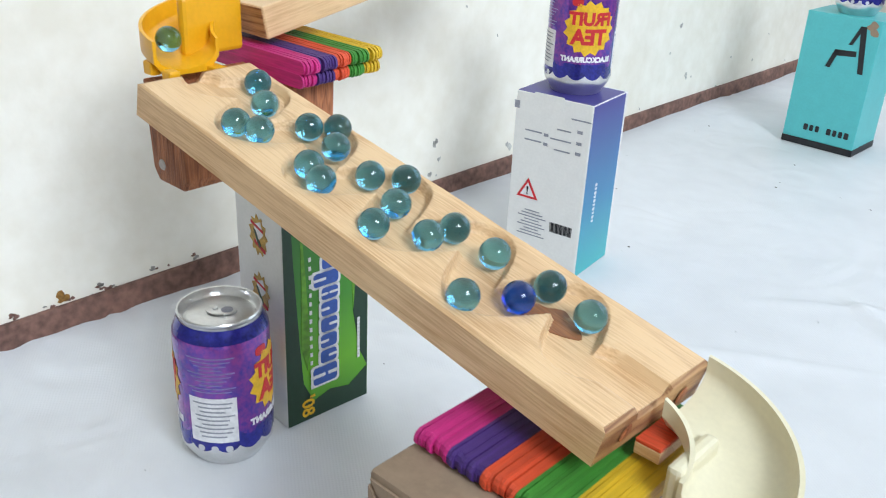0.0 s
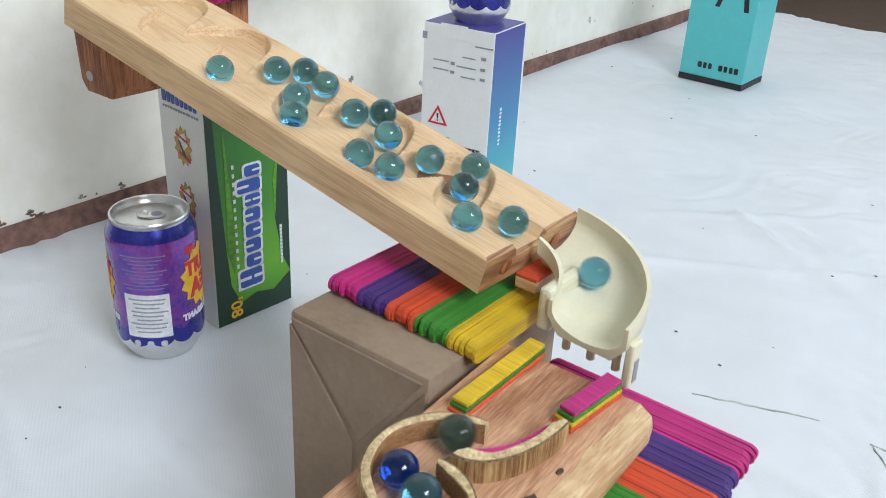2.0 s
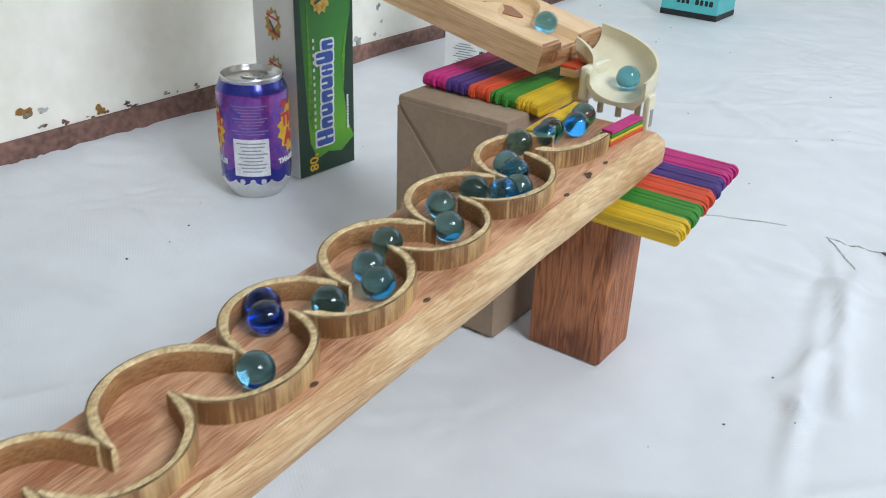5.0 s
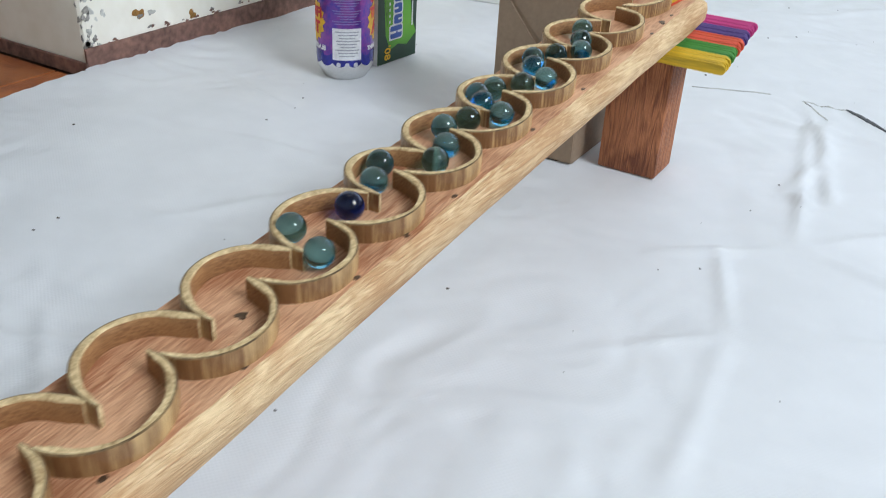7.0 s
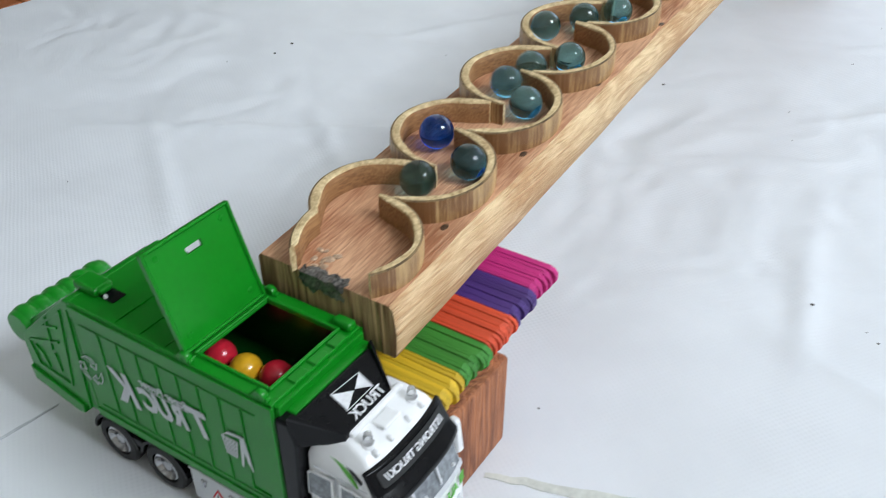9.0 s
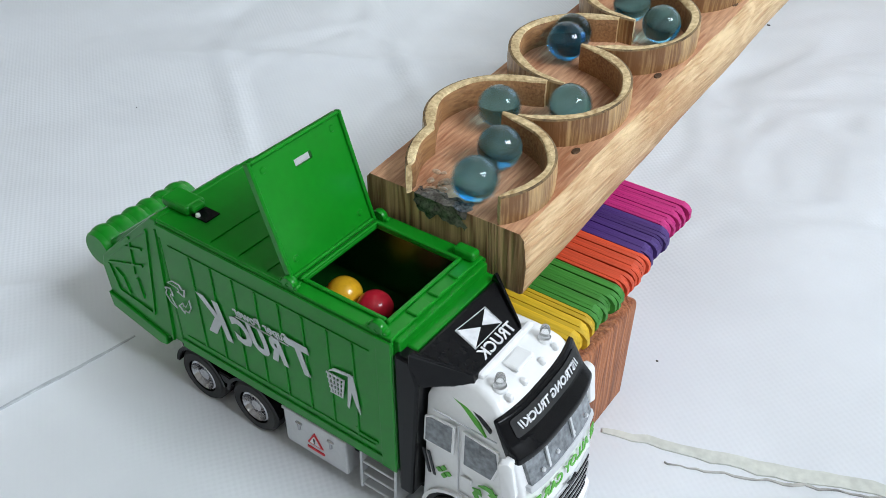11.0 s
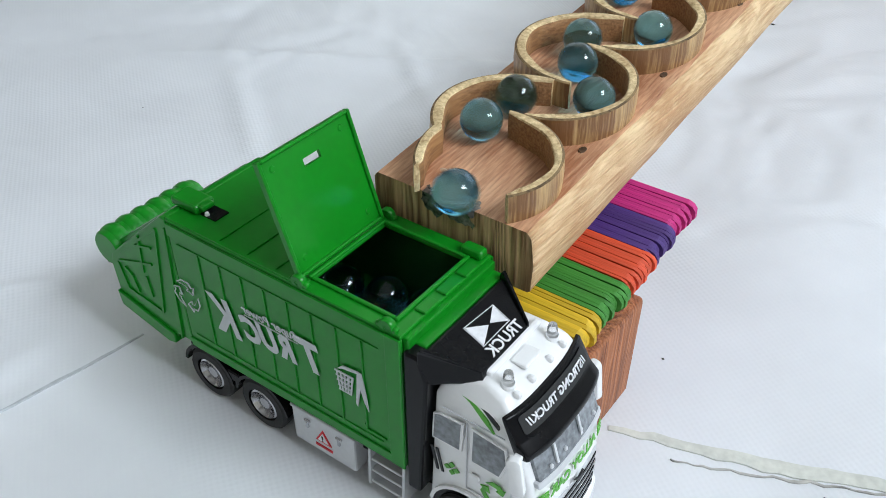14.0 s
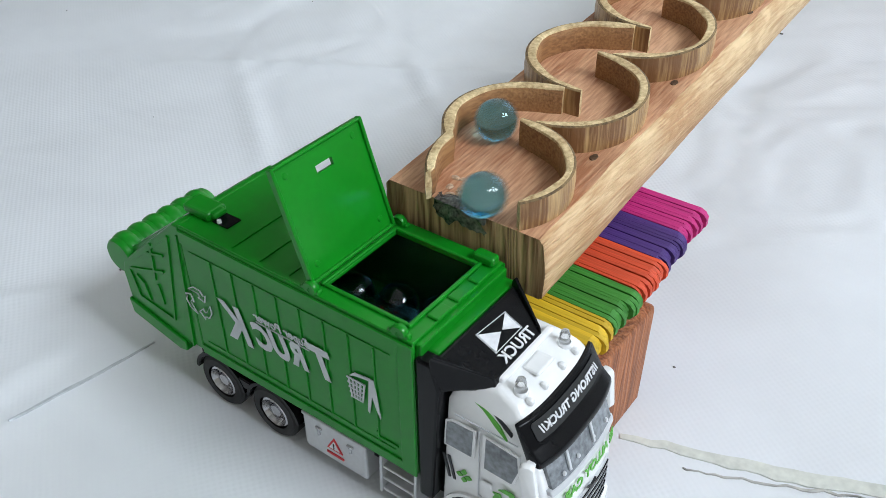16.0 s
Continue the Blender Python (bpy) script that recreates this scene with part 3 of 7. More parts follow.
def b1_map(u, v, z):
    """The board is cut a little askew: its far edge is longer and it widens downhill."""
    return Vector((u + v / B1_W * (0.0010 + 0.0060 * u / B1_L), v * (0.0800 + 0.0032 * u / B1_L) / B1_W, z))


def b1_mid(u):
    """The pocket track's middle line across the board, u along it from the high end."""
    f = min(1.0, max(0.0, (u - 0.005) / 0.02))
    g = min(1.0, max(0.0, (0.312 - u) / 0.022))
    v = 0.0435 + 0.021 * math.cos(2 * math.pi * (u - 0.095) / 0.0587) * f
    return v * g + 0.037 * (1 - g)


def build_pine_board():
    ob = thing("pine_board", B1, "sloping pale pine board carved with a zigzag of round pockets", "board")
    nu, nv = 300, 80
    us = np.linspace(0.0015, B1_L - 0.0012, nu + 1)
    vv = np.linspace(0.0012, B1_W - 0.0012, nv + 1)
    path = np.array([(u, b1_mid(u)) for u in np.linspace(0.012, B1_L + 0.01, 420)])
    bm = bmesh.new()
    grid = []
    for u in us:
        d2 = np.min((path[:, 0][None, :] - u) ** 2 + (path[:, 1][None, :] - vv[:, None]) ** 2, axis=1)
        d = np.sqrt(d2)
        depth = GROOVE * np.clip((0.0132 - d) / 0.0022, 0, 1) ** 0.8
        # a shallow scoop beside the channel
        depth += 0.0006 * np.clip((0.020 - d) / 0.008, 0, 1)
        grid.append([bm.verts.new((u, v, -z)) for v, z in zip(vv, depth)])
    for i in range(nu):
        for j in range(nv):
            bm.faces.new((grid[i][j], grid[i + 1][j], grid[i + 1][j + 1], grid[i][j + 1]))
    loop = [grid[i][0] for i in range(nu + 1)] + [grid[nu][j] for j in range(1, nv + 1)] + [grid[i][nv] for i in range(nu - 1, -1, -1)] + [grid[0][j] for j in range(nv - 1, 0, -1)]
    low = []
    for v in loop:
        x = -0.0012 if v.co.x < 0.002 else (B1_L + 0.0012 if v.co.x > B1_L - 0.002 else v.co.x)
        y = 0.0 if v.co.y < 0.002 else (B1_W if v.co.y > B1_W - 0.002 else v.co.y)
        low.append((bm.verts.new((x, y, v.co.z - 0.0014)), bm.verts.new((x, y, -B1_T))))
    for k in range(len(loop)):
        j = (k + 1) % len(loop)
        f1 = bm.faces.new((loop[k], low[k][0], low[j][0], loop[j]))
        f2 = bm.faces.new((low[k][0], low[k][1], low[j][1], low[j][0]))
        if abs(low[k][0].co.x - low[j][0].co.x) < 1e-6:
            f1.material_index = f2.material_index = 1
    bm.faces.new([b for a, b in low])
    bmesh.ops.recalc_face_normals(bm, faces=bm.faces)
    for v in bm.verts:
        v.co = b1_map(*v.co)
    p = part("board", bm, [M_PINE, M_PINE_END], ob, smooth=True)
    kn = moved(flat([(0.0135 * (1 + 0.22 * math.sin(2 * a + 1) + 0.14 * math.sin(3 * a + 2) + 0.06 * math.sin(8 * a)) * math.cos(a), 0.0105 * (1 + 0.2 * math.sin(2 * a) + 0.12 * math.sin(5 * a)) * math.sin(a)) for a in [math.pi * k / 24 for k in range(48)]], 0.0003), Matrix.Translation((0.2740, 0.0470, -GROOVE - 0.0003)))
    part("knot", kn, M_RUST_WOOD, ob, "rusty brown knot in the pocket floor")
    for v in (0.020, 0.064):
        part("knot", moved(lathe([(0, 0.0007), (0.004, 0.0006), (0.005, 0)], 14), Matrix.Translation((B1_L + 0.0012 + 0.0076 * v / B1_W, v, -0.012)) @ pose(0, 0, 0, 0, 90, 0)), M_TEAK, ob, "dark knot in the end grain")
    return ob


build_pine_board()


# ---- marbles' way down the bamboo plank ----
def z2(y):
    """Height of the plank's top."""
    return 0.130 + 0.0905 * (y + 0.138)


def c2(y):
    """Middle line of the bamboo rings across the plank."""
    return -0.1035 - 0.0040 * (y + 0.45)


R_TIPS = [-0.5085, -0.4542, -0.3944, -0.3313, -0.2689, -0.2080, -0.1456, -0.0835, -0.0151, 0.0530, 0.1157, 0.1840]
L_TIPS = [-0.4860, -0.4266, -0.3665, -0.3033, -0.2400, -0.1744, -0.1175, -0.0509, 0.0128, 0.0810, 0.1469, 0.2135]
R_MID = [(a + b) / 2 - 0.0010 for a, b in zip(R_TIPS, R_TIPS[1:])]
L_MID = [(a + b) / 2 - 0.0010 for a, b in zip(L_TIPS, L_TIPS[1:])]
RING_H, RING_T = 0.0112, 0.0040


def ring_arc(side, yc, a0, a1, seed, hh=RING_H, half=0.0310, rx=1.0, thick=1.0):
    """One sawn bamboo half ring standing on the plank, its hollow towards the middle."""
    rnd = random.Random(seed)
    bm = bmesh.new()
    n = 26
    ro, sx = 0.0308, side * (1.0 + 0.03 * (rnd.random() - 0.5)) * (1.14 if side < 0 else 1.01) * rx
    rows = []
    w1, w2 = rnd.random() * 6, rnd.random() * 6
    for k in range(n + 1):
        a = radians(a0 + (a1 - a0) * k / n)
        taper = min(1.0, 0.55 + 6.0 * min(k, n - k) / n)
        t = RING_T * thick * (1 + 0.13 * math.sin(3 * a + w1) + 0.06 * math.sin(9 * a + w2)) * taper
        row = []
        for r, z in ((ro, -0.0006), (ro + 0.0003, hh * 0.5), (ro, hh - 0.0004), (ro - 0.0009, hh), (ro - t + 0.0004, hh * (0.985 + 0.02 * math.sin(5 * a + w2))), (ro - t, hh - 0.0008), (ro - t - 0.0004, hh * 0.5), (ro - t, -0.0006)):
            x, y = c2(yc) - side * 0.0005 + sx * r * math.cos(a), yc + half / ro * r * math.sin(a)
            row.append(bm.verts.new((x, y, z2(y) + z)))
        rows.append(row)
    for a, b in zip(rows, rows[1:]):
        for j in range(8):
            f = bm.faces.new((a[j], a[(j + 1) % 8], b[(j + 1) % 8], b[j]))
            f.material_index = 0 if j < 2 else 3 if j == 2 else 1 if j < 5 else 2
    for row in (rows[0], rows[-1]):
        f = bm.faces.new(row)
        f.material_index = 1
    bmesh.ops.recalc_face_normals(bm, faces=bm.faces)
    c = Vector((c2(yc), yc, z2(yc)))
    moved(bm, Matrix.Translation(-c))
    return bm, c


def build_plank():
    ob = thing("bamboo_track_plank", pose(0, 0, 0), "reddish plank with sawn bamboo half rings glued in two rows", "marble track")
    y0, y1 = -0.5005, 0.2755
    bm = bmesh.new()
    n = 220
    rows = []
    for k in range(n + 1):
        y = y0 + (y1 - y0) * k / n
        f = k / n
        left, right = -0.1385 - 0.005 * f, -0.0685 + 0.0095 * f
        th = 0.0255 - 0.006 * f
        cut = 0.0030 + 0.0075 * f
        tuck = 0.0028 * math.sin(math.pi * f)
        wob = 0.30 * cut * (noise.noise(Vector((0, y * 24, 1))) + 0.6 * noise.noise(Vector((0, y * 70, 4))))
        w2_ = 0.0010 * noise.noise(Vector((3, y * 20, 1)))
        z = z2(y)
        rows.append([bm.verts.new(q) for q in (
            (left, y, z - 0.002), (left + 0.0015, y, z), (right - cut + wob, y, z), (right - 0.0012 + w2_, y, z - 0.0014 - 0.22 * cut), (right + 0.0003 + w2_ - 0.4 * tuck, y, z - th * 0.5), (right - 0.0004 + w2_ - tuck, y, z - th + 0.001), (right - 0.0016 - tuck, y, z - th), (left + 0.001, y, z - th), (left, y, z - th + 0.001))])
    for a, b in zip(rows, rows[1:]):
        for j in range(9):
            f = bm.faces.new((a[j], a[(j + 1) % 9], b[(j + 1) % 9], b[j]))
            f.material_index = 1 if j in (2, 3, 4, 5) else 0
            f.smooth = j in (2, 3, 4)
    for row in (rows[0], rows[-1]):
        f = bm.faces.new(row)
        f.material_index = 2
    bmesh.ops.recalc_face_normals(bm, faces=bm.faces)
    part("plank", bm, [M_PLANK, M_PLANK_EDGE, M_PLANK_END], ob)
    arcs = [(1, m, -86 if m > -0.47 else -40, 98, (q - p) / 2 + 0.0006) for m, p, q in zip(R_MID, R_TIPS, R_TIPS[1:])]
    arcs += [(-1, m, -98 if m > -0.45 else -48, 86, (q - p) / 2 + 0.0006) for m, p, q in zip(L_MID, L_TIPS, L_TIPS[1:])]
    for k, (side, yc, a0, a1, half) in enumerate(arcs):
        bm, c = ring_arc(side, yc, a0, a1, k, half=half)
        r = part("bamboo_half_ring", bm, [M_BAMBOO, M_BAMBOO_TOP, M_BAMBOO_IN, M_BARK], ob, smooth=True)
        r.location = c
    # the short piece at the mouth, near the edge
    bm, c = ring_arc(-1, -0.4780, -52, 4, 41, half=0.0308, rx=0.71, thick=1.15)
    r = part("bamboo_half_ring", bm, [M_BAMBOO, M_BAMBOO_TOP, M_BAMBOO_IN, M_BARK], ob, smooth=True)
    r.location = c
    # entry: the long shallow arc by the pink strips
    bm, c = ring_arc(1, 0.2320, -93, 2, 77, half=0.0450, rx=0.84, thick=1.45)
    r = part("bamboo_half_ring", bm, [M_BAMBOO, M_BAMBOO_TOP, M_BAMBOO_IN, M_BARK], ob, smooth=True)
    r.location = c
    for y, dx in ((0.217, 0), (0.167, 0.0015), (0.037, 0), (-0.039, -0.001), (-0.138, 0), (-0.231, 0), (-0.310, -0.002), (-0.385, -0.004), (-0.449, -0.006)):
        p = part("nail_head", lathe([(0, 0.0003), (0.0017, 0.0003), (0.0021, -0.0006)], 10), M_NAIL, ob, "dark sunken nail head")
        p.location = (-0.0735 + dx, y, z2(y))
        p.scale = (0.8, 1.3, 1)
    # brown knots in the plank and dark blotches on two of the rings
    for x, y, r, k in ((-0.1012, -0.2839, 0.0028, 3), (-0.0960, 0.0600, 0.0026, 5), (-0.0745, -0.1860, 0.0022, 9), (-0.0740, 0.1960, 0.0030, 12)):
        kn = part("knot", moved(flat(blot(0, 0, r, k, 16, 1.5), 0.0002), Matrix.Rotation(math.atan(0.0905), 4, "X")), M_NAIL, ob, "dark brown knot")
        kn.location = (x, y, z2(y) + 0.0001)
    # glue and foil at the mouth
    bm = bmesh.new()
    bmesh.ops.create_grid(bm, x_segments=26, y_segments=16, size=1)
    for v in bm.verts:
        x, t = -0.1038 + 0.0112 * v.co.x * (1 + 0.3 * noise.noise(Vector((v.co.y * 3, 7, v.co.x)))), v.co.y
        yy = -0.5005 + 0.0034 * max(0, t) * (1 + 0.6 * noise.noise(Vector((v.co.x * 4, 1, 9))))
        zz = z2(yy) + 0.0012 if t > 0 else z2(-0.5005) + 0.0008 + 0.0072 * t * (1 + 0.5 * noise.noise(Vector((x * 300, 1, 1))))
        v.co = (x + 0.0012 * noise.noise(Vector((t * 4, 0, 2))), yy - (0.0014 if t <= 0 else 0) + 0.0012 * noise.noise(Vector((x * 200, t * 2, 0))), zz + 0.0011 * noise.noise(Vector((x * 260, t * 3, 5))))
    rg = random.Random(8)
    for k in range(14):
        x, y, r = rg.uniform(-0.1170, -0.1030), rg.uniform(-0.4995, -0.4860), 0.0007 + 0.0013 * rg.random()
        gl = bmesh.new()
        bmesh.ops.create_icosphere(gl, subdivisions=2, radius=r)
        for v in gl.verts:
            v.co *= 1 + 0.45 * noise.noise(v.co * 700 + Vector((k, 0, 0)))
            v.co.z *= 0.3
        g = part("glue_lump", gl, M_GLUE, ob, "dried brownish glue", smooth=True)
        g.location = (x, y, z2(y) + 0.0002)
        g.rotation_euler = (0, 0, rg.random() * 6)
        g.scale = (1, 1.0 + 0.5 * rg.random(), 1)
    part("foil_lip", bm, M_TAPE, ob, "crumpled grey foil and glue at the mouth", smooth=True)
    return ob


build_plank()


# ---- craft sticks ----
def stick_mesh(length, w, t):
    """A rounded craft stick on edge: length along x, thickness along y."""
    pts = []
    r = w / 2
    for s in (1, -1):
        pts += [(s * (length / 2 - r + r * math.cos(radians(a))), s * r * math.sin(radians(a))) for a in (-80, -50, -20, 20, 50, 80)]
    return prism(pts, -t / 2, t / 2, axis="y")


COLORS = ("pink", "purple", "red", "green", "yellow")
_stick_data = {}


def stick(color, parent, x, y, z, length=0.114, w=0.0095, t=0.0019, turn=0.0, tilt=0.0):
    key = (color, length, w, t)
    if key not in _stick_data:
        me = bpy.data.meshes.new("craft_stick")
        bm = stick_mesh(length, w, t)
        bm.to_mesh(me)
        bm.free()
        me.materials.append(STICK[color])
        _stick_data[key] = me
    ob = new("craft_stick", _stick_data[key])
    ob.parent = parent
    ob.matrix_basis = pose(x, y, z, tilt, 0, turn)
    return ob


def stick_bundle(name, m, span, label, per=10, rows=1, seed=1, w=0.0095):
    """Five colours of craft sticks set on edge side by side, x along the sticks."""
    rnd = random.Random(seed)
    ob = thing(name, m, label, "craft sticks", group="craft stick bundles")
    t = span / (5 * per)
    for row in range(rows):
        for c, color in enumerate(COLORS):
            for k in range(per):
                stick(color, ob, 0.0014 * (rnd.random() - 0.5) * 2 + 0.003 * row, (c * per + k + 0.5) * t, w * (row + 0.5) + 0.0004 * rnd.random(), t=t * 0.96, w=w, turn=1.0 * (rnd.random() - 0.5), tilt=3 * (rnd.random() - 0.5))
    return ob


def frame_from(o, ax, ay):
    """A pose from an origin and two directions."""
    ax = Vector(ax).normalized()
    n = ax.cross(Vector(ay)).normalized()
    return Matrix.Translation(o) @ Matrix((ax, n.cross(ax), n)).transposed().to_4x4()


# under the pine board's low end, on the wrapped carton: sticks run along y
stick_bundle("craft_stick_bundle", frame_from((-0.2385, 0.3055, 0.1700), (0, -1, 0), (1, 0.0, -0.03)), 0.097, "five-coloured craft sticks bundled on edge on a brown carton", seed=2)
# under the plank's high end, on the wooden post: sticks run along x
stick_bundle("craft_stick_bundle", frame_from((-0.078, 0.3145, 0.1358), (-1, 0.0, 0.0), (0.02, -1, -0.19)), 0.094, "five-coloured craft sticks bundled on edge on a teak post", seed=3)
# under the plank's low end
stick_bundle("craft_stick_bundle", frame_from((-0.1035, -0.4040, 0.0575), (-1, 0.0, 0.0), (0, -1, -0.0905)), 0.098, "five-coloured craft sticks bundled on edge on a teak block", seed=4)


# ---- supports ----
def build_post(name, x0, x1, y0, y1, h, label, lean=0.0):
    ob = thing(name, pose((x0 + x1) / 2, (y0 + y1) / 2, ground((y0 + y1) / 2)), label, "wooden block")
    bm = box((x0 - x1) / 2, (x1 - x0) / 2, (y0 - y1) / 2, (y1 - y0) / 2, 0, h, 0.0022, 2)
    for v in bm.verts:
        if v.co.z > h / 2:
            v.co.z += lean * v.co.y
        v.co += Vector((noise.noise(v.co * 40), noise.noise(v.co * 40 + Vector((7, 0, 0))), 0)) * 0.0010
    part("block", bm, M_TEAK, ob, smooth=True)
    return ob


build_post("teak_post", -0.1290, -0.0705, 0.2395, 0.2870, 0.1262, "reddish brown teak post standing on the white cloth", 0.19)
build_post("teak_block", -0.118, -0.0455, -0.494, -0.4505, 0.0522, "reddish brown teak block standing on the white cloth")


def build_carton():
    x0, x1, y0, y1, h = -0.2425, -0.1490, 0.2230, 0.340, 0.1692
    ob = thing("wrapped_carton", pose((x0 + x1) / 2, (y0 + y1) / 2, 0), "box wrapped in brown kraft paper with folded ends", "carton")
    hx, hy = (x1 - x0) / 2, (y1 - y0) / 2
    part("carton_body", box(-hx, hx, -hy, hy, 0, h, 0.0025, 2), M_KRAFT, ob, smooth=True)
    # the folded flaps of the end: two slanting sheets and a lower triangle
    for name, pts in (("flap", [(-hx + 0.002, h - 0.004), (hx - 0.003, h - 0.004), (0.004, h - 0.058)]),
                      ("flap", [(-hx + 0.001, 0.003), (-hx + 0.001, h - 0.008), (-0.0005, h - 0.062), (-0.006, 0.003)]),
                      ("flap", [(hx - 0.001, 0.003), (hx - 0.001, h - 0.008), (0.0085, h - 0.060), (0.006, 0.003)])):
        part(name, prism(pts, -hy - 0.0012, -hy + 0.0006), M_KRAFT, ob, "folded kraft paper flap")
    return ob


build_carton()


# ---- printed boxes in the background ----
def stamp(name, bm, m, material, parent, label=""):
    return part(name, moved(bm, m), material, parent, label)


def face(origin, right, up):
    """A pose whose x and y lie on a box's face."""
    r, u = Vector(right).normalized(), Vector(up).normalized()
    return Matrix.Translation(origin) @ Matrix((r, u, r.cross(u))).transposed().to_4x4()


def bar(w, h):
    return flat([(-w / 2, -h / 2), (w / 2, -h / 2), (w / 2, h / 2), (-w / 2, h / 2)])


def build_lamp_box():
    # green front towards +x, white side towards -y
    ob = thing("lamp_box", pose(-0.4735, 0.3510, 0, 0, 0, -4.5), "tall green and white printed card box for a lamp", "box")
    W, D, H = 0.0775, 0.062, 0.2085
    part("carton_body", box(-D, 0, 0, W, 0, H, 0.0008, 1), M_WHITEPAPER, ob)
    part("green_panel", box(-0.0006, 0.0004, 0.0006, W - 0.0006, 0.001, H - 0.001), M_LAMPFRONT, ob, "glossy green printed front")
    f = face((0.0006, 0, 0), (0, 1, 0), (0, 0, 1))
    stamp("print", flat([(0.0, 0.001), (0.0, H - 0.002), (0.006, H - 0.002), (0.0085, 0.14), (0.0125, 0.07), (0.0150, 0.036), (0.024, 0.0165), (0.040, 0.0215), (0.058, 0.0175), (W - 0.012, 0.0225), (W - 0.001, 0.0300), (W - 0.001, 0.001)], 0.0001), f, M_DARKGREEN, ob)
    stamp("print", flat([(W - 0.001, 0.030), (W - 0.0090, 0.048), (W - 0.0150, 0.085), (W - 0.0110, 0.130), (W - 0.0040, 0.165), (W - 0.001, H - 0.003)], 0.0001), f, M_DARKGREEN, ob)
    stamp("print", flat([(0.0135, 0.070), (0.0150, 0.120), (0.0150, 0.185), (0.0190, 0.125), (0.0215, 0.070), (0.0190, 0.046)], 0.0002), f, M_LIME, ob)
    stamp("print", flat([(W - 0.0150, 0.086), (W - 0.0165, 0.120), (W - 0.0100, 0.150), (W - 0.0125, 0.118)], 0.0002), f, M_LIME, ob)
    # the maker's word, as plain notched blocks that climb the box
    y = 0.029
    for k, w in enumerate((0.0180, 0.0135, 0.0140, 0.0140, 0.0140, 0.0125, 0.0135, 0.0115)):
        tall = 0.0225 if k in (0, 6) else 0.0150
        m = f @ Matrix.Translation((0.0370 + (0.0010 if tall < 0.02 else -0.0020 if k == 0 else -0.0026) + 0.0004 * k, y + w / 2, 0.0003))
        stamp("print", flat(rounded(tall + 0.0042, w + 0.0016, 0.0034), 0.0002), m, M_INKWHITE, ob)
        stamp("print", flat(rounded(tall, w - 0.0022, 0.0028), 0.0004), m, M_INKBLUE, ob)
        side = 1 if k % 2 else -1
        stamp("print", flat(rounded(tall * 0.52, w * 0.16, 0.0007), 0.0006), m @ Matrix.Translation((side * tall * 0.26, 0, 0)), M_INKWHITE, ob)
        if k in (0, 5):
            stamp("print", flat(rounded(tall * 0.40, w * 0.16, 0.0007), 0.0006), m @ Matrix.Translation((-side * tall * 0.32, 0, 0)), M_INKWHITE, ob)
        y += w
    for k in range(16):
        stamp("print", bar(0.0022, 0.0034), f @ Matrix.Translation((0.0225, 0.030 + 0.0074 * k, 0.0004)), M_INKWHITE, ob)
    for k in range(11):
        stamp("print", bar(0.0024, 0.0028), f @ Matrix.Translation((0.0675, 0.042 + 0.0034 * k, 0.0004)), M_INKWHITE, ob)
    stamp("print", lettering("80'", 0.016, True, 0.0003), f @ Matrix.Translation((0.018, 0.014, 0.0005)) @ pose(0, 0, 0, 0, 0, -90), M_INKYEL, ob)
    stamp("emblem", flat([(a, 1.3 * b) for a, b in star(11, 0.0105, 0.0135)]), f @ Matrix.Translation((0.033, 0.182, 0.0004)), M_INKGOLD, ob, "gold emblem with ribbons")
    stamp("emblem", flat([(0.027, 0.190), (0.038, 0.193), (0.040, 0.183), (0.030, 0.176)], 0.0006), f, M_INKWHITE, ob)
    stamp("emblem", flat([(0.025, 0.178), (0.041, 0.184), (0.041, 0.181), (0.025, 0.175)], 0.0007), f, M_DARKGREEN, ob)
    stamp("emblem", flat([(0.026, 0.189), (0.041, 0.1915), (0.041, 0.1895), (0.026, 0.187)], 0.0007), f, M_INKRED, ob)
    s = face((0, -0.0002, 0), (1, 0, 0), (0, 0, 1))
    for cz in (0.155, 0.108, 0.062):
        stamp("emblem", moved(flat([(a, 1.35 * b) for a, b in star(11, 0.0095, 0.0125)]), Matrix.Translation((-0.031, cz, 0))), s, M_INKGOLD, ob, "gold emblem with ribbons")
        stamp("emblem", flat([(-0.036, cz + 0.008), (-0.027, cz + 0.012), (-0.024, cz + 0.002), (-0.033, cz - 0.006)], 0.0004), s, M_INKWHITE, ob)
        stamp("emblem", flat([(-0.040, cz + 0.010), (-0.024, cz + 0.006), (-0.024, cz + 0.004), (-0.040, cz + 0.008)], 0.0005), s, M_INKRED, ob)
        stamp("emblem", flat([(-0.036, cz - 0.004), (-0.022, cz - 0.009), (-0.022, cz - 0.012), (-0.036, cz - 0.007)], 0.0005), s, M_INKRED, ob)
        stamp("emblem", flat([(-0.037, cz + 0.004), (-0.034, cz + 0.004), (-0.026, cz - 0.009), (-0.030, cz - 0.009)], 0.0005), s, M_DARKGREEN, ob)
    x = -0.056
    for w in (0.007, 0.006, 0.006, 0.006, 0.006, 0.006, 0.006, 0.006):
        stamp("print", flat(rounded(w - 0.0015, 0.009, 0.0015)), s @ Matrix.Translation((x + w / 2, 0.192, 0.0002)), M_INKBLUE, ob)
        x += w
    for k in range(14):
        stamp("print", bar(0.0022, 0.0018), s @ Matrix.Translation((-0.054 + 0.0036 * k, 0.1835, 0.0002)), M_INKGREY, ob)
    return ob


build_lamp_box()


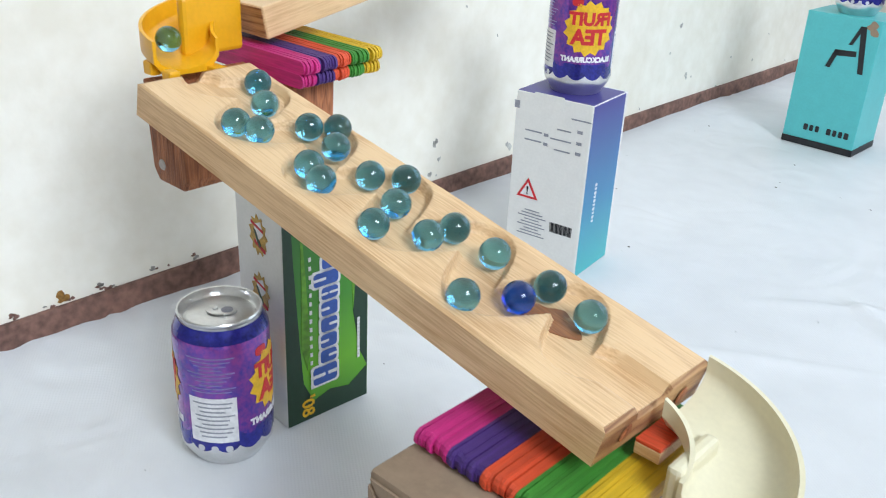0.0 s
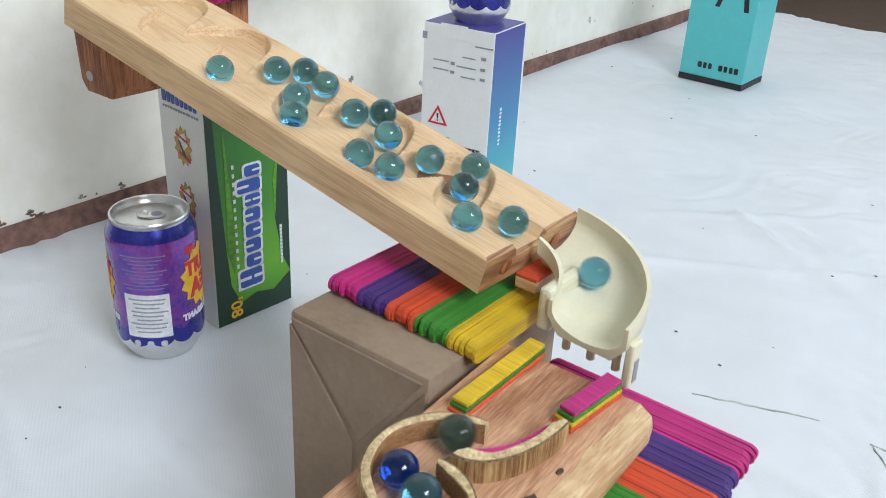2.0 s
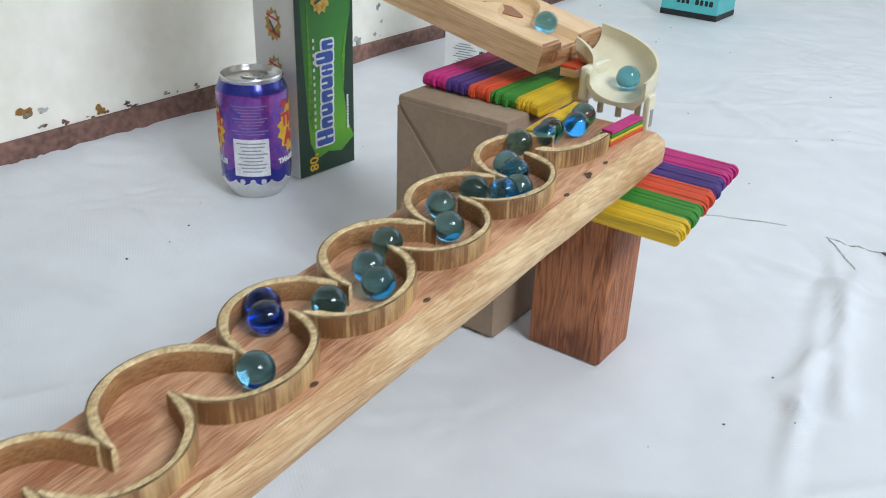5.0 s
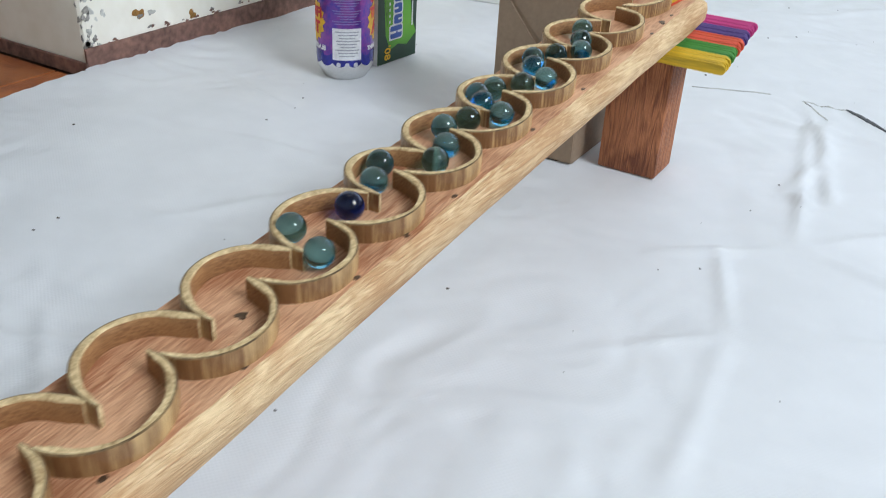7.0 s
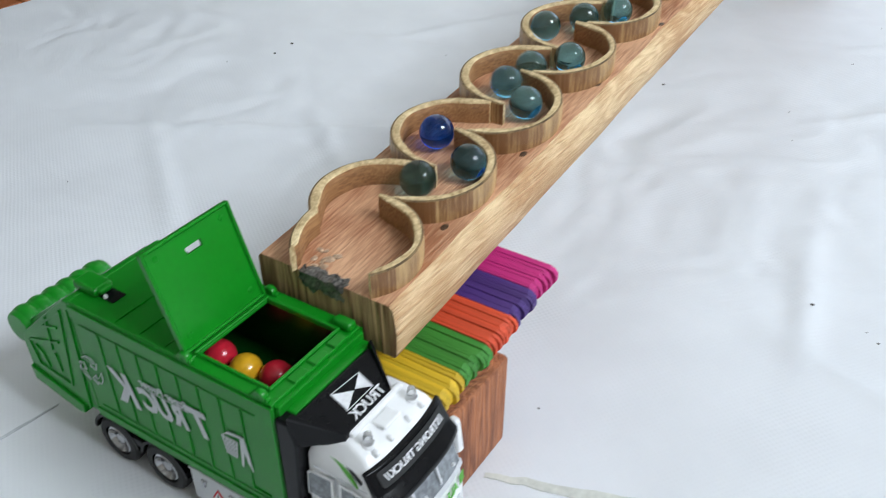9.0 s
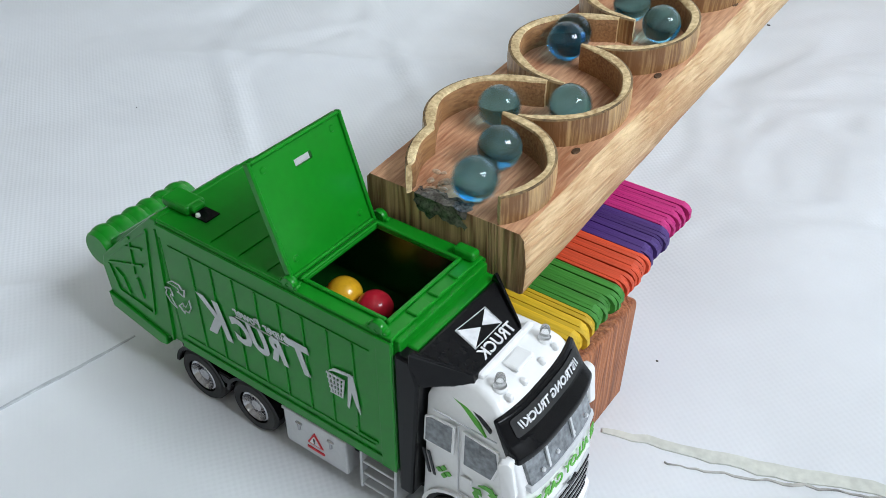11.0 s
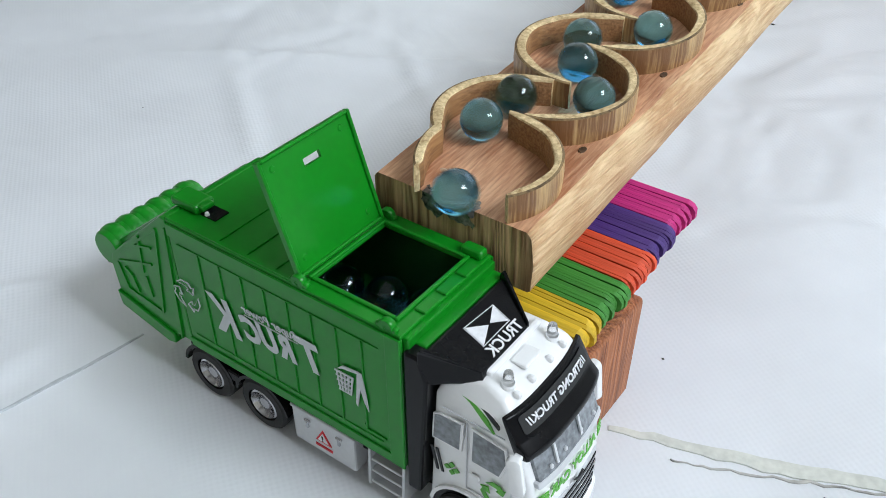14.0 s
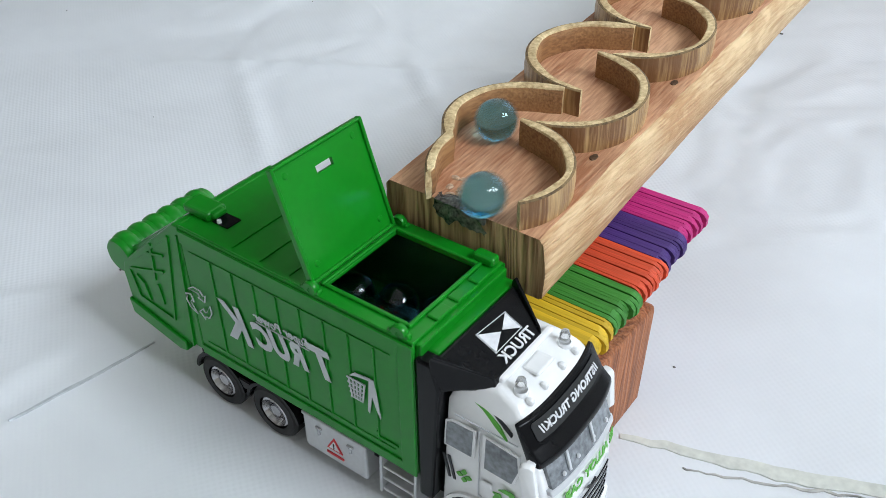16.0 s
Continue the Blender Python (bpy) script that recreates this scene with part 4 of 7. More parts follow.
def triangle_sign(m, size, parent):
    r = size / 1.732
    out = [(r * math.cos(radians(a)), r * math.sin(radians(a))) for a in (90, 210, 330)]
    stamp("warning_sign", flat(out, 0.0002), m, M_INKRED, parent, "red warning triangle")
    stamp("warning_sign", flat([(0.66 * a, 0.66 * b) for a, b in out], 0.0004), m, M_INKWHITE, parent)
    stamp("warning_sign", flat([(-0.05 * size, 0.22 * size), (0.05 * size, 0.22 * size), (0.025 * size, -0.03 * size), (-0.025 * size, -0.03 * size)], 0.0006), m, M_INKBLACK, parent)
    stamp("warning_sign", flat(rounded(0.07 * size, 0.07 * size, 0.03 * size), 0.0006), m @ Matrix.Translation((0, -0.10 * size, 0)), M_INKBLACK, parent)


def build_white_phone_box():
    # white back towards -y, blue-green side towards +x
    ob = thing("white_phone_box", WHITE_BOX, "white phone box with a teal side and warning triangle", "box")
    W, D, H = 0.0885, 0.079, 0.1895
    part("carton_body", box(-W, 0, 0, D, 0, H, 0.0008, 1), M_WHITEPAPER, ob)
    part("side_panel", box(-0.0002, 0.0005, 0.0008, D - 0.006, 0.001, H - 0.0008), M_GRADBLUE, ob, "side printed from indigo down to teal")
    part("top_panel", box(-W + 0.001, -0.0008, 0.001, D - 0.006, H - 0.0002, H + 0.0005), M_GRADBLUE, ob, "indigo printed top")
    s = face((0, -0.0003, 0), (1, 0, 0), (0, 0, 1))
    triangle_sign(s @ Matrix.Translation((-0.066, 0.083, 0)), 0.026, ob)
    stamp("sticker", flat(rounded(0.034, 0.016, 0.001)), s @ Matrix.Translation((-0.050, H - 0.006, 0)), M_WHITEPAPER, ob, "clear seal sticker")
    for k, (cx, cz, w) in enumerate(((-0.012, 0.172, 0.022), (-0.012, 0.160, 0.006), (-0.030, 0.158, 0.016), (-0.012, 0.148, 0.006), (-0.033, 0.147, 0.024), (-0.012, 0.137, 0.006), (-0.030, 0.136, 0.018), (-0.065, 0.150, 0.02), (-0.050, 0.149, 0.005), (-0.065, 0.140, 0.02), (-0.050, 0.139, 0.005))):
        stamp("print", bar(w, 0.0032 if w < 0.01 else 0.0014), s @ Matrix.Translation((cx, cz, 0)), M_INKGREY, ob)
    stamp("print", bar(0.006, 0.008), s @ Matrix.Translation((-0.087, 0.175, 0)), M_INKGREY, ob)
    for k in range(9):
        stamp("print", bar(0.018 + 0.008 * (k % 3), 0.0011), s @ Matrix.Translation((-0.058, 0.062 - 0.0035 * k, 0)), M_INKGREY, ob)
    for k in range(16):
        stamp("barcode", bar(0.0006 + 0.0005 * (k % 3), 0.011), s @ Matrix.Translation((-0.035 + 0.0017 * k, 0.050, 0)), M_INKBLACK, ob)
    for k in range(10):
        stamp("print", bar(0.0042, 0.0022 if k % 2 else 0.0030), face((0.0007, 0.026, 0.100 - 0.0046 * k), (0, 1, 0), (0, 0, 1)), M_INKWHITE, ob)
    return ob


def build_teal_phone_box():
    ob = thing("teal_phone_box", TEAL_BOX, "teal phone box with a black foot and a black letter", "box")
    W, D, H = 0.1125, 0.088, 0.206
    part("carton_body", box(-W, 0, 0, D, 0.010, H, 0.0008, 1), M_TEAL, ob)
    part("foot_band", box(-W - 0.0003, 0.0003, -0.0003, D + 0.0003, 0, 0.010), M_INKBLACK, ob, "black band at the foot")
    s = face((0, -0.0003, 0), (1, 0, 0), (0, 0, 1))
    # the large stylised letter: one leaning stroke, one foot and a crossbar
    for pts in ([(-0.030, 0.195), (-0.021, 0.195), (-0.012, 0.126), (-0.020, 0.126)], [(-0.030, 0.195), (-0.024, 0.195), (-0.036, 0.166), (-0.042, 0.166)],
                [(-0.060, 0.156), (-0.028, 0.158), (-0.027, 0.150), (-0.058, 0.147)], [(-0.060, 0.156), (-0.053, 0.156), (-0.062, 0.128), (-0.070, 0.128)]):
        stamp("letter", flat(pts), s, M_INKBLACK, ob, "black stylised letter")
    for k, w in enumerate((0.009, 0.008, 0.008, 0.004, 0.009, 0.008, 0.008, 0.009)):
        if w > 0.005:
            stamp("print", flat(rounded(w - 0.002, 0.010, 0.002)), s @ Matrix.Translation((-0.078 + 0.0092 * k, 0.030, 0)), M_INKBLACK, ob)
    stamp("seal", flat(blot(-0.012, H - 0.012, 0.011, 5)), s, M_KRAFT, ob, "torn brown seal")
    return ob


WHITE_BOX = face((-0.4765, 0.7360, 0.0), (0.990, 0.135, 0), (0, 0, 1)) @ pose(0, 0, 0, -90, 0, 0)
TEAL_BOX = face((-0.4305, 1.399, 0.0), (1, -0.02, 0), (0, 0, 1)) @ pose(0, 0, 0, -90, 0, 0)
build_white_phone_box()
build_teal_phone_box()


# ---- drink cans ----
def build_can(m, label):
    ob = thing("drink_can", m, label, "can", group="drink cans")
    R = 0.0330
    part("shell", lathe([(0, 0.006), (0.018, 0.004), (0.0225, 0.0), (0.0245, 0.0), (0.0285, 0.006), (0.0325, 0.0125), (R, 0.0165), (R, 0.098), (0.0325, 0.1015), (0.030, 0.107), (0.0283, 0.1105), (0.0283, 0.112)], 64), [M_ALU], ob, "bare aluminium can shell", smooth=True)
    part("rim", lathe([(0.0278, 0.1115), (0.0287, 0.1128), (0.0290, 0.1142), (0.0284, 0.1152), (0.0274, 0.1150), (0.0266, 0.1130), (0.0258, 0.1100), (0.0245, 0.1088), (0.0236, 0.1096), (0.022, 0.1102), (0, 0.1104)], 64), M_ALU, ob, "shiny rolled lid", smooth=True)
    tab = part("pull_tab", prism([(0.012 * math.cos(a) * (1.0 if math.cos(a) > 0 else 0.8), 0.0072 * math.sin(a)) for a in [2 * math.pi * k / 20 for k in range(20)]], 0.1107, 0.1119, 0.0003, "z"), M_ALU, ob, smooth=True)
    part("finger_hole", prism([(0.0052 + 0.0042 * math.cos(2 * math.pi * k / 14), 0.0042 * math.sin(2 * math.pi * k / 14)) for k in range(14)], 0.1118, 0.11205, axis="z"), M_INKGREY, tab)
    part("rivet", moved(lathe([(0, 0.0011), (0.0017, 0.0008), (0.002, 0)], 14), Matrix.Translation((-0.003, 0, 0.1119))), M_ALU, ob)
    # the print: a sleeve with a scalloped lower edge
    bm = bmesh.new()
    n = 120
    rows = []
    for k in range(n):
        a = 2 * math.pi * k / n
        lo = 0.0210 - 0.0044 * abs(math.sin(a * 6.0)) ** 0.8
        rows.append([bm.verts.new(((R + 0.0002) * math.cos(a), (R + 0.0002) * math.sin(a), z)) for z in (lo, lo + 0.012, 0.05, 0.075, 0.0985)] + [bm.verts.new((r * math.cos(a), r * math.sin(a), z)) for r, z in ((0.0328, 0.1015), (0.0304, 0.1070), (0.0287, 0.1106))])
    for k in range(n):
        for j in range(7):
            f = bm.faces.new((rows[k][j], rows[(k + 1) % n][j], rows[(k + 1) % n][j + 1], rows[k][j + 1]))
            f.material_index = 0 if j in (0, 5, 6) else 1
            f.smooth = True
    part("label_sleeve", bm, [M_CANBLUE, M_CANPURPLE], ob, "blue and purple printed sleeve")
    rr = R + 0.0004
    for a0 in (0.0, math.pi):
        part("emblem", _shift(bend(sunburst(15, 0.0225, 0.0265), rr + 0.0001, a0), 0.066), M_INKYEL, ob, "yellow sunburst")
        part("lettering", _shift(bend(lettering("FRUIT", 0.0160, True, 0.0008), rr + 0.0003, a0), 0.0745), M_INKRED, ob, "red mirrored lettering")
        part("lettering", _shift(bend(lettering("TEA", 0.0195, True, 0.0009), rr + 0.0003, a0), 0.0575), M_INKRED, ob, "red mirrored lettering")
        part("lettering", _shift(bend(lettering("BLACKCURRANT", 0.0068, True, 0.0004), rr + 0.0002, a0), 0.0365), M_INKWHITE, ob, "white mirrored lettering")
        for k in range(22):
            a = a0 - 0.6 + 1.2 * (k % 11) / 10
            part("berry", _shift(bend(flat(rounded(0.0052, 0.0052, 0.0025), 0.0001), rr, a), 0.030 if k < 11 else 0.0255), M_CANBLUE, ob)
        part("badge", _shift(bend(flat(rounded(0.011, 0.007, 0.003), 0.0001), rr, a0 - 0.42), 0.090), M_INKRED, ob, "small red badge")
    for a0 in (math.pi * 0.5, math.pi * 1.5):
        part("info_panel", _shift(bent_panel(0.034, 0.036, rr, a0), 0.043), M_INKWHITE, ob, "white table of small print")
        for k in range(9):
            part("small_print", _shift(bent_panel(0.028 - 0.005 * (k % 3), 0.0011, rr + 0.0002, a0 + 0.04 * (k % 2)), 0.057 - 0.0034 * k), M_INKGREY, ob)
        for k in range(10):
            part("small_print", _shift(bent_panel(0.034 - 0.006 * (k % 4), 0.0008, rr, a0), 0.092 - 0.0029 * k), M_INKLILAC, ob)
        for k in range(3):
            part("icon", _shift(bend(flat(rounded(0.005, 0.005, 0.002), 0.0001), rr, a0 - 0.3 + 0.3 * k), 0.0195), M_SILVER, ob)
    return ob


def bent_panel(w, h, radius, around):
    """A printed rectangle wrapped round a can, in narrow upright strips."""
    bm = bmesh.new()
    n = 12
    rows = []
    for k in range(n + 1):
        a = around + (k / n - 0.5) * w / radius
        rows.append([bm.verts.new((r * math.cos(a), r * math.sin(a), z)) for r, z in ((radius - 0.0002, -h / 2), (radius, -h / 2), (radius, h / 2), (radius - 0.0002, h / 2))])
    for a, b in zip(rows, rows[1:]):
        for j in range(4):
            bm.faces.new((a[j], a[(j + 1) % 4], b[(j + 1) % 4], b[j]))
    bm.faces.new(rows[0])
    bm.faces.new(rows[-1])
    bmesh.ops.recalc_face_normals(bm, faces=bm.faces)
    return bm


def _shift(bm, z):
    return moved(bm, Matrix.Translation((0, 0, z)))


can = build_can(pose(-0.4905, 0.308, 0, 0, 0, 41), "blue and purple aluminium drink can standing on the cloth")
can.scale = (1.03, 1.03, 1.04)
c2nd = copy_thing(can, pose(-0.5270, 0.7740, 0.1902, 0, 0, -42))
c2nd["label"] = "blue and purple drink can standing on a white phone box"
c3rd = copy_thing(can, pose(-0.4850, 1.440, 0.2062, 0, 0, 20))
c3rd["label"] = "blue and purple drink can standing on a teal phone box"


# ---- plastic elbows ----
def build_elbow(name, m, material, label, a0, a1, R, hw, z0, z1, rim0, rim1, th=0.0022):
    """A curved trough: floor from z0 to z1, side walls up to the rims; inner and outer wall."""
    ob = thing(name, m, label, "marble chute")
    n, k2 = 30, 14
    bm = bmesh.new()
    rows = []
    for i in range(n + 1):
        f = i / n
        a = radians(a0 + (a1 - a0) * f)
        zf, rim = z0 + (z1 - z0) * f, rim0 + (rim1 - rim0) * f
        sec = [(-hw, rim * 0.86), (-hw, 0.010)] + [(hw * math.cos(radians(b)), 0.010 + 0.010 * math.sin(radians(b))) for b in range(190, 351, 20)] + [(hw, 0.010), (hw, rim)]
        out = [(hw + th, rim), (hw + th, 0.006), (hw * 0.75, -0.0030), (-hw * 0.75, -0.0030), (-hw - th, 0.006), (-hw - th, rim * 0.86)]
        rows.append([bm.verts.new(((R + r) * math.cos(a), (R + r) * math.sin(a), zf + z)) for r, z in sec + out])
    c = len(rows[0])
    for a, b in zip(rows, rows[1:]):
        for j in range(c):
            bm.faces.new((a[j], a[(j + 1) % c], b[(j + 1) % c], b[j]))
    bm.faces.new(rows[0]), bm.faces.new(rows[-1])
    bmesh.ops.recalc_face_normals(bm, faces=bm.faces)
    part("trough", bm, material, ob, smooth=True)
    return ob


el = build_elbow("cream_chute", pose(-0.151, 0.292, -0.0045), M_CREAM, "cream plastic curved chute between two boards", 93, -4, 0.0450, 0.0205, 0.1985, 0.1815, 0.0175, 0.0170)
part("clip_block", box(0.066, 0.0705, -0.002, 0.008, 0.165, 0.190, 0.0012), M_CREAM, el, "cream clip with a slot")
part("slot", box(0.0703, 0.0709, 0.001, 0.005, 0.168, 0.180), M_INKGREY, el)
part("inner_cheek", box(0.0150, 0.0228, -0.0005, 0.034, 0.1755, 0.200, 0.0025), M_CREAM, el)
for px in (0.032, 0.046, 0.060):
    part("peg", moved(lathe([(0, 0.0), (0.0022, 0.0), (0.0022, 0.012), (0, 0.012)], 14), Matrix.Translation((px, 0.004, 0.1695))), M_CREAM, el, "short round peg")
wedge = thing("red_stick_pad", pose(-0.1525, 0.3165, 0.1858), "short red craft stick pieces wedged under the chute", "craft sticks")
part("stick_piece", box(-0.006, 0.007, -0.011, 0.012, 0.0020, 0.0040, 0.0004), STICK["red"], wedge)
part("stick_piece", box(-0.006, 0.007, -0.0112, 0.0118, -0.0040, 0.0019, 0.0004), M_PINE, wedge)

ey = build_elbow("yellow_chute", pose(-0.508, 0.353, -0.0095), M_YELLOWP, "yellow plastic curved chute feeding the pine board", 172, 268, 0.0435, 0.0210, 0.3080, 0.2930, 0.0200, 0.0200)
part("cheek", box(-0.024, -0.016, -0.036, 0.010, 0.296, 0.335, 0.003), M_YELLOWP, ey)
part("clip", box(-0.012, 0.012, -0.030, -0.020, 0.288, 0.293, 0.001), M_YELLOWP, ey)

for x, z in ((-0.018, 0.0), (0.004, -0.002)):
    part("foot", box(x, x + 0.010, -0.066, -0.058, 0.2900 + z, 0.2990 + z, 0.0015), M_YELLOWP, ey)
# the board above, its stick bundle and the block that bears both
B0 = frame_from((-0.588, 0.366, 0.3170), (0.0, 0.98, 0.19), (-1, 0.0, 0))
up_board = thing("upper_pine_board", B0, "pale pine board sloping down to a yellow chute", "board")
part("board", box(0, 0.34, -0.082, 0.0, -0.0225, 0.0, 0.0012), M_PINE, up_board)
part("end_grain", box(-0.0006, 0.0004, -0.081, -0.001, -0.0215, -0.001), M_PINE_END, up_board, "dark end grain")
stick_bundle("craft_stick_bundle", frame_from((-0.522, 0.366, 0.2695), (1, 0, 0), (0, 1, 0.02)), 0.070, "two layers of coloured craft sticks stacked on a teak block", rows=2, seed=6, per=8)
hb = thing("teak_bearer", pose(-0.507, 0.2885, 0.0), "reddish teak bearer block with a nail lying on the lamp box", "wooden block")
part("block", prism([(-0.020, 0.217), (-0.014, 0.2095), (0.016, 0.2095), (0.020, 0.217), (0.022, 0.2660), (-0.024, 0.2765)], 0.0, 0.122, 0.0015), M_TEAK, hb, smooth=True)
part("nail", moved(lathe([(0, 0.001), (0.0032, 0.0008), (0.0038, 0)], 14), Matrix.Translation((-0.008, -0.0002, 0.222)) @ pose(0, 0, 0, 90, 0, 0)), M_STEEL, hb, "round steel nail head")

# ---- strips at the plank's entry ----
for nm, x, y0, y1, cols, lab in (("guide_strips", -0.1280, 0.2180, 0.2790, ("red", "green", "yellow"), "red, green and yellow craft sticks glued as a guide"), ("guide_strips", -0.0850, 0.2390, 0.2755, ("red", "yellow", "green", "pink"), "pink, green and red craft stick pieces glued as a guide")):
    g = thing(nm, pose(x, (y0 + y1) / 2, 0, 0, 0, -9 if x > -0.1 else -3), lab, "guide strip", group="guide strips")
    for k, c in enumerate(cols):
        bm = box(-0.0048 + 0.0004 * k, 0.0048 + 0.0004 * (len(cols) - k), (y0 - y1) / 2 + 0.001 * k, (y1 - y0) / 2, 0.0023 * k, 0.0023 * k + 0.0021, 0.0004, 1)
        for v in bm.verts:
            v.co.z += z2((y0 + y1) / 2 + v.co.y)
        part("stick_piece", bm, STICK[c], g)
g = thing("pink_lining", pose(0, 0, 0), "pink stick bent along the inside of the bamboo arc", "guide strip")
bm, c = ring_arc(1, 0.2320, -80, -4, 5, 0.0085, half=0.0410, rx=0.78, thick=0.8)
for v in bm.verts:
    v.co.x -= 0.0042
    v.co.y += 0.0020
for fc in bm.faces:
    fc.material_index = 0
p = part("stick_piece", bm, STICK["pink"], g)
p.location = c


# ---- the toy truck ----
def wheel(parent, x, y, side):
    R, w = 0.0124, 0.0085
    tyre = part("wheel", moved(lathe([(0.0078, -w / 2), (R - 0.0012, -w / 2), (R, -w / 2 + 0.0013), (R, w / 2 - 0.0013), (R - 0.0012, w / 2), (0.0078, w / 2)], 36), pose(0, 0, 0, 90, 0, 0)), M_RUBBER, parent, "black rubber tyre", smooth=True)
    tyre.location = (x, y, R)
    m = pose(0, 0, 0, 90 if side < 0 else -90, 0, 0)
    part("rim", moved(lathe([(0.0079, 0.0034), (0.0066, 0.0042), (0.0060, 0.0026), (0.0053, 0.0008), (0.0032, 0.0008), (0.0026, 0.0030), (0, 0.0032)], 30), m), M_CHROME, tyre, "chromed wheel rim", smooth=True)
    for k in range(6):
        a = k * math.pi / 3
        part("bolt", moved(lathe([(0, 0.0024), (0.0006, 0.0024), (0.0006, 0.001)], 8), m @ Matrix.Translation((0.0044 * math.cos(a), 0.0044 * math.sin(a), 0))), M_CHROME, tyre)
    return tyre


def arch(x, y, hw, r0, r1, a0=8, a1=172, n=14):
    """A curved band over a wheel."""
    bm = bmesh.new()
    rows = []
    for k in range(n + 1):
        a = radians(a0 + (a1 - a0) * k / n)
        rows.append([bm.verts.new((x + r * math.cos(a), y + e, 0.0124 + r * math.sin(a))) for r, e in ((r0, -hw), (r1, -hw), (r1, hw), (r0, hw))])
    for a, b in zip(rows, rows[1:]):
        for j in range(4):
            bm.faces.new((a[j], a[(j + 1) % 4], b[(j + 1) % 4], b[j]))
    bm.faces.new(rows[0]), bm.faces.new(rows[-1])
    bmesh.ops.recalc_face_normals(bm, faces=bm.faces)
    return bm


CAB_Y0, CAB_Y1 = 0.0034, 0.0490


def bowed(bm, cuts=12):
    """Curves the front of a cab part back towards both sides."""
    for k in range(1, cuts):
        bmesh.ops.bisect_plane(bm, geom=list(bm.verts) + list(bm.edges) + list(bm.faces), dist=1e-7, plane_co=(0, CAB_Y0 + (CAB_Y1 - CAB_Y0) * k / cuts, 0), plane_no=(0, 1, 0))
    for v in bm.verts:
        s = abs((v.co.y - (CAB_Y0 + CAB_Y1) / 2) / ((CAB_Y1 - CAB_Y0) / 2))
        f = min(1.0, max(0.0, (v.co.x - 0.028) / 0.016))
        v.co.x -= 0.0028 * min(s, 1.1) ** 3.0 * f
    return bm


def outline(points, w, thick=0.0002):
    """A thin closed band along an outline in x and y."""
    bm = bmesh.new()
    n = len(points)
    mx, my = sum(p[0] for p in points) / n, sum(p[1] for p in points) / n
    rows = []
    for x, y in points:
        k = max(0.0, 1 - 2.2 * w / max(1e-6, math.hypot(x - mx, y - my)))
        rows.append([bm.verts.new(q) for q in ((x, y, -thick), (x, y, thick), (mx + (x - mx) * k, my + (y - my) * k, thick), (mx + (x - mx) * k, my + (y - my) * k, -thick))])
    for a, b in zip(rows, rows[1:] + rows[:1]):
        for j in range(4):
            bm.faces.new((a[j], a[(j + 1) % 4], b[(j + 1) % 4], b[j]))
    bmesh.ops.recalc_face_normals(bm, faces=bm.faces)
    return bm


def arrow(r):
    """One bent arrow of the recycling mark."""
    return [(-0.60 * r, 0.62 * r), (-0.20 * r, 0.90 * r), (0.30 * r, 0.90 * r), (0.48 * r, 0.62 * r), (0.66 * r, 0.72 * r), (0.52 * r, 0.22 * r), (0.05 * r, 0.34 * r), (0.22 * r, 0.46 * r), (0.08 * r, 0.62 * r)]


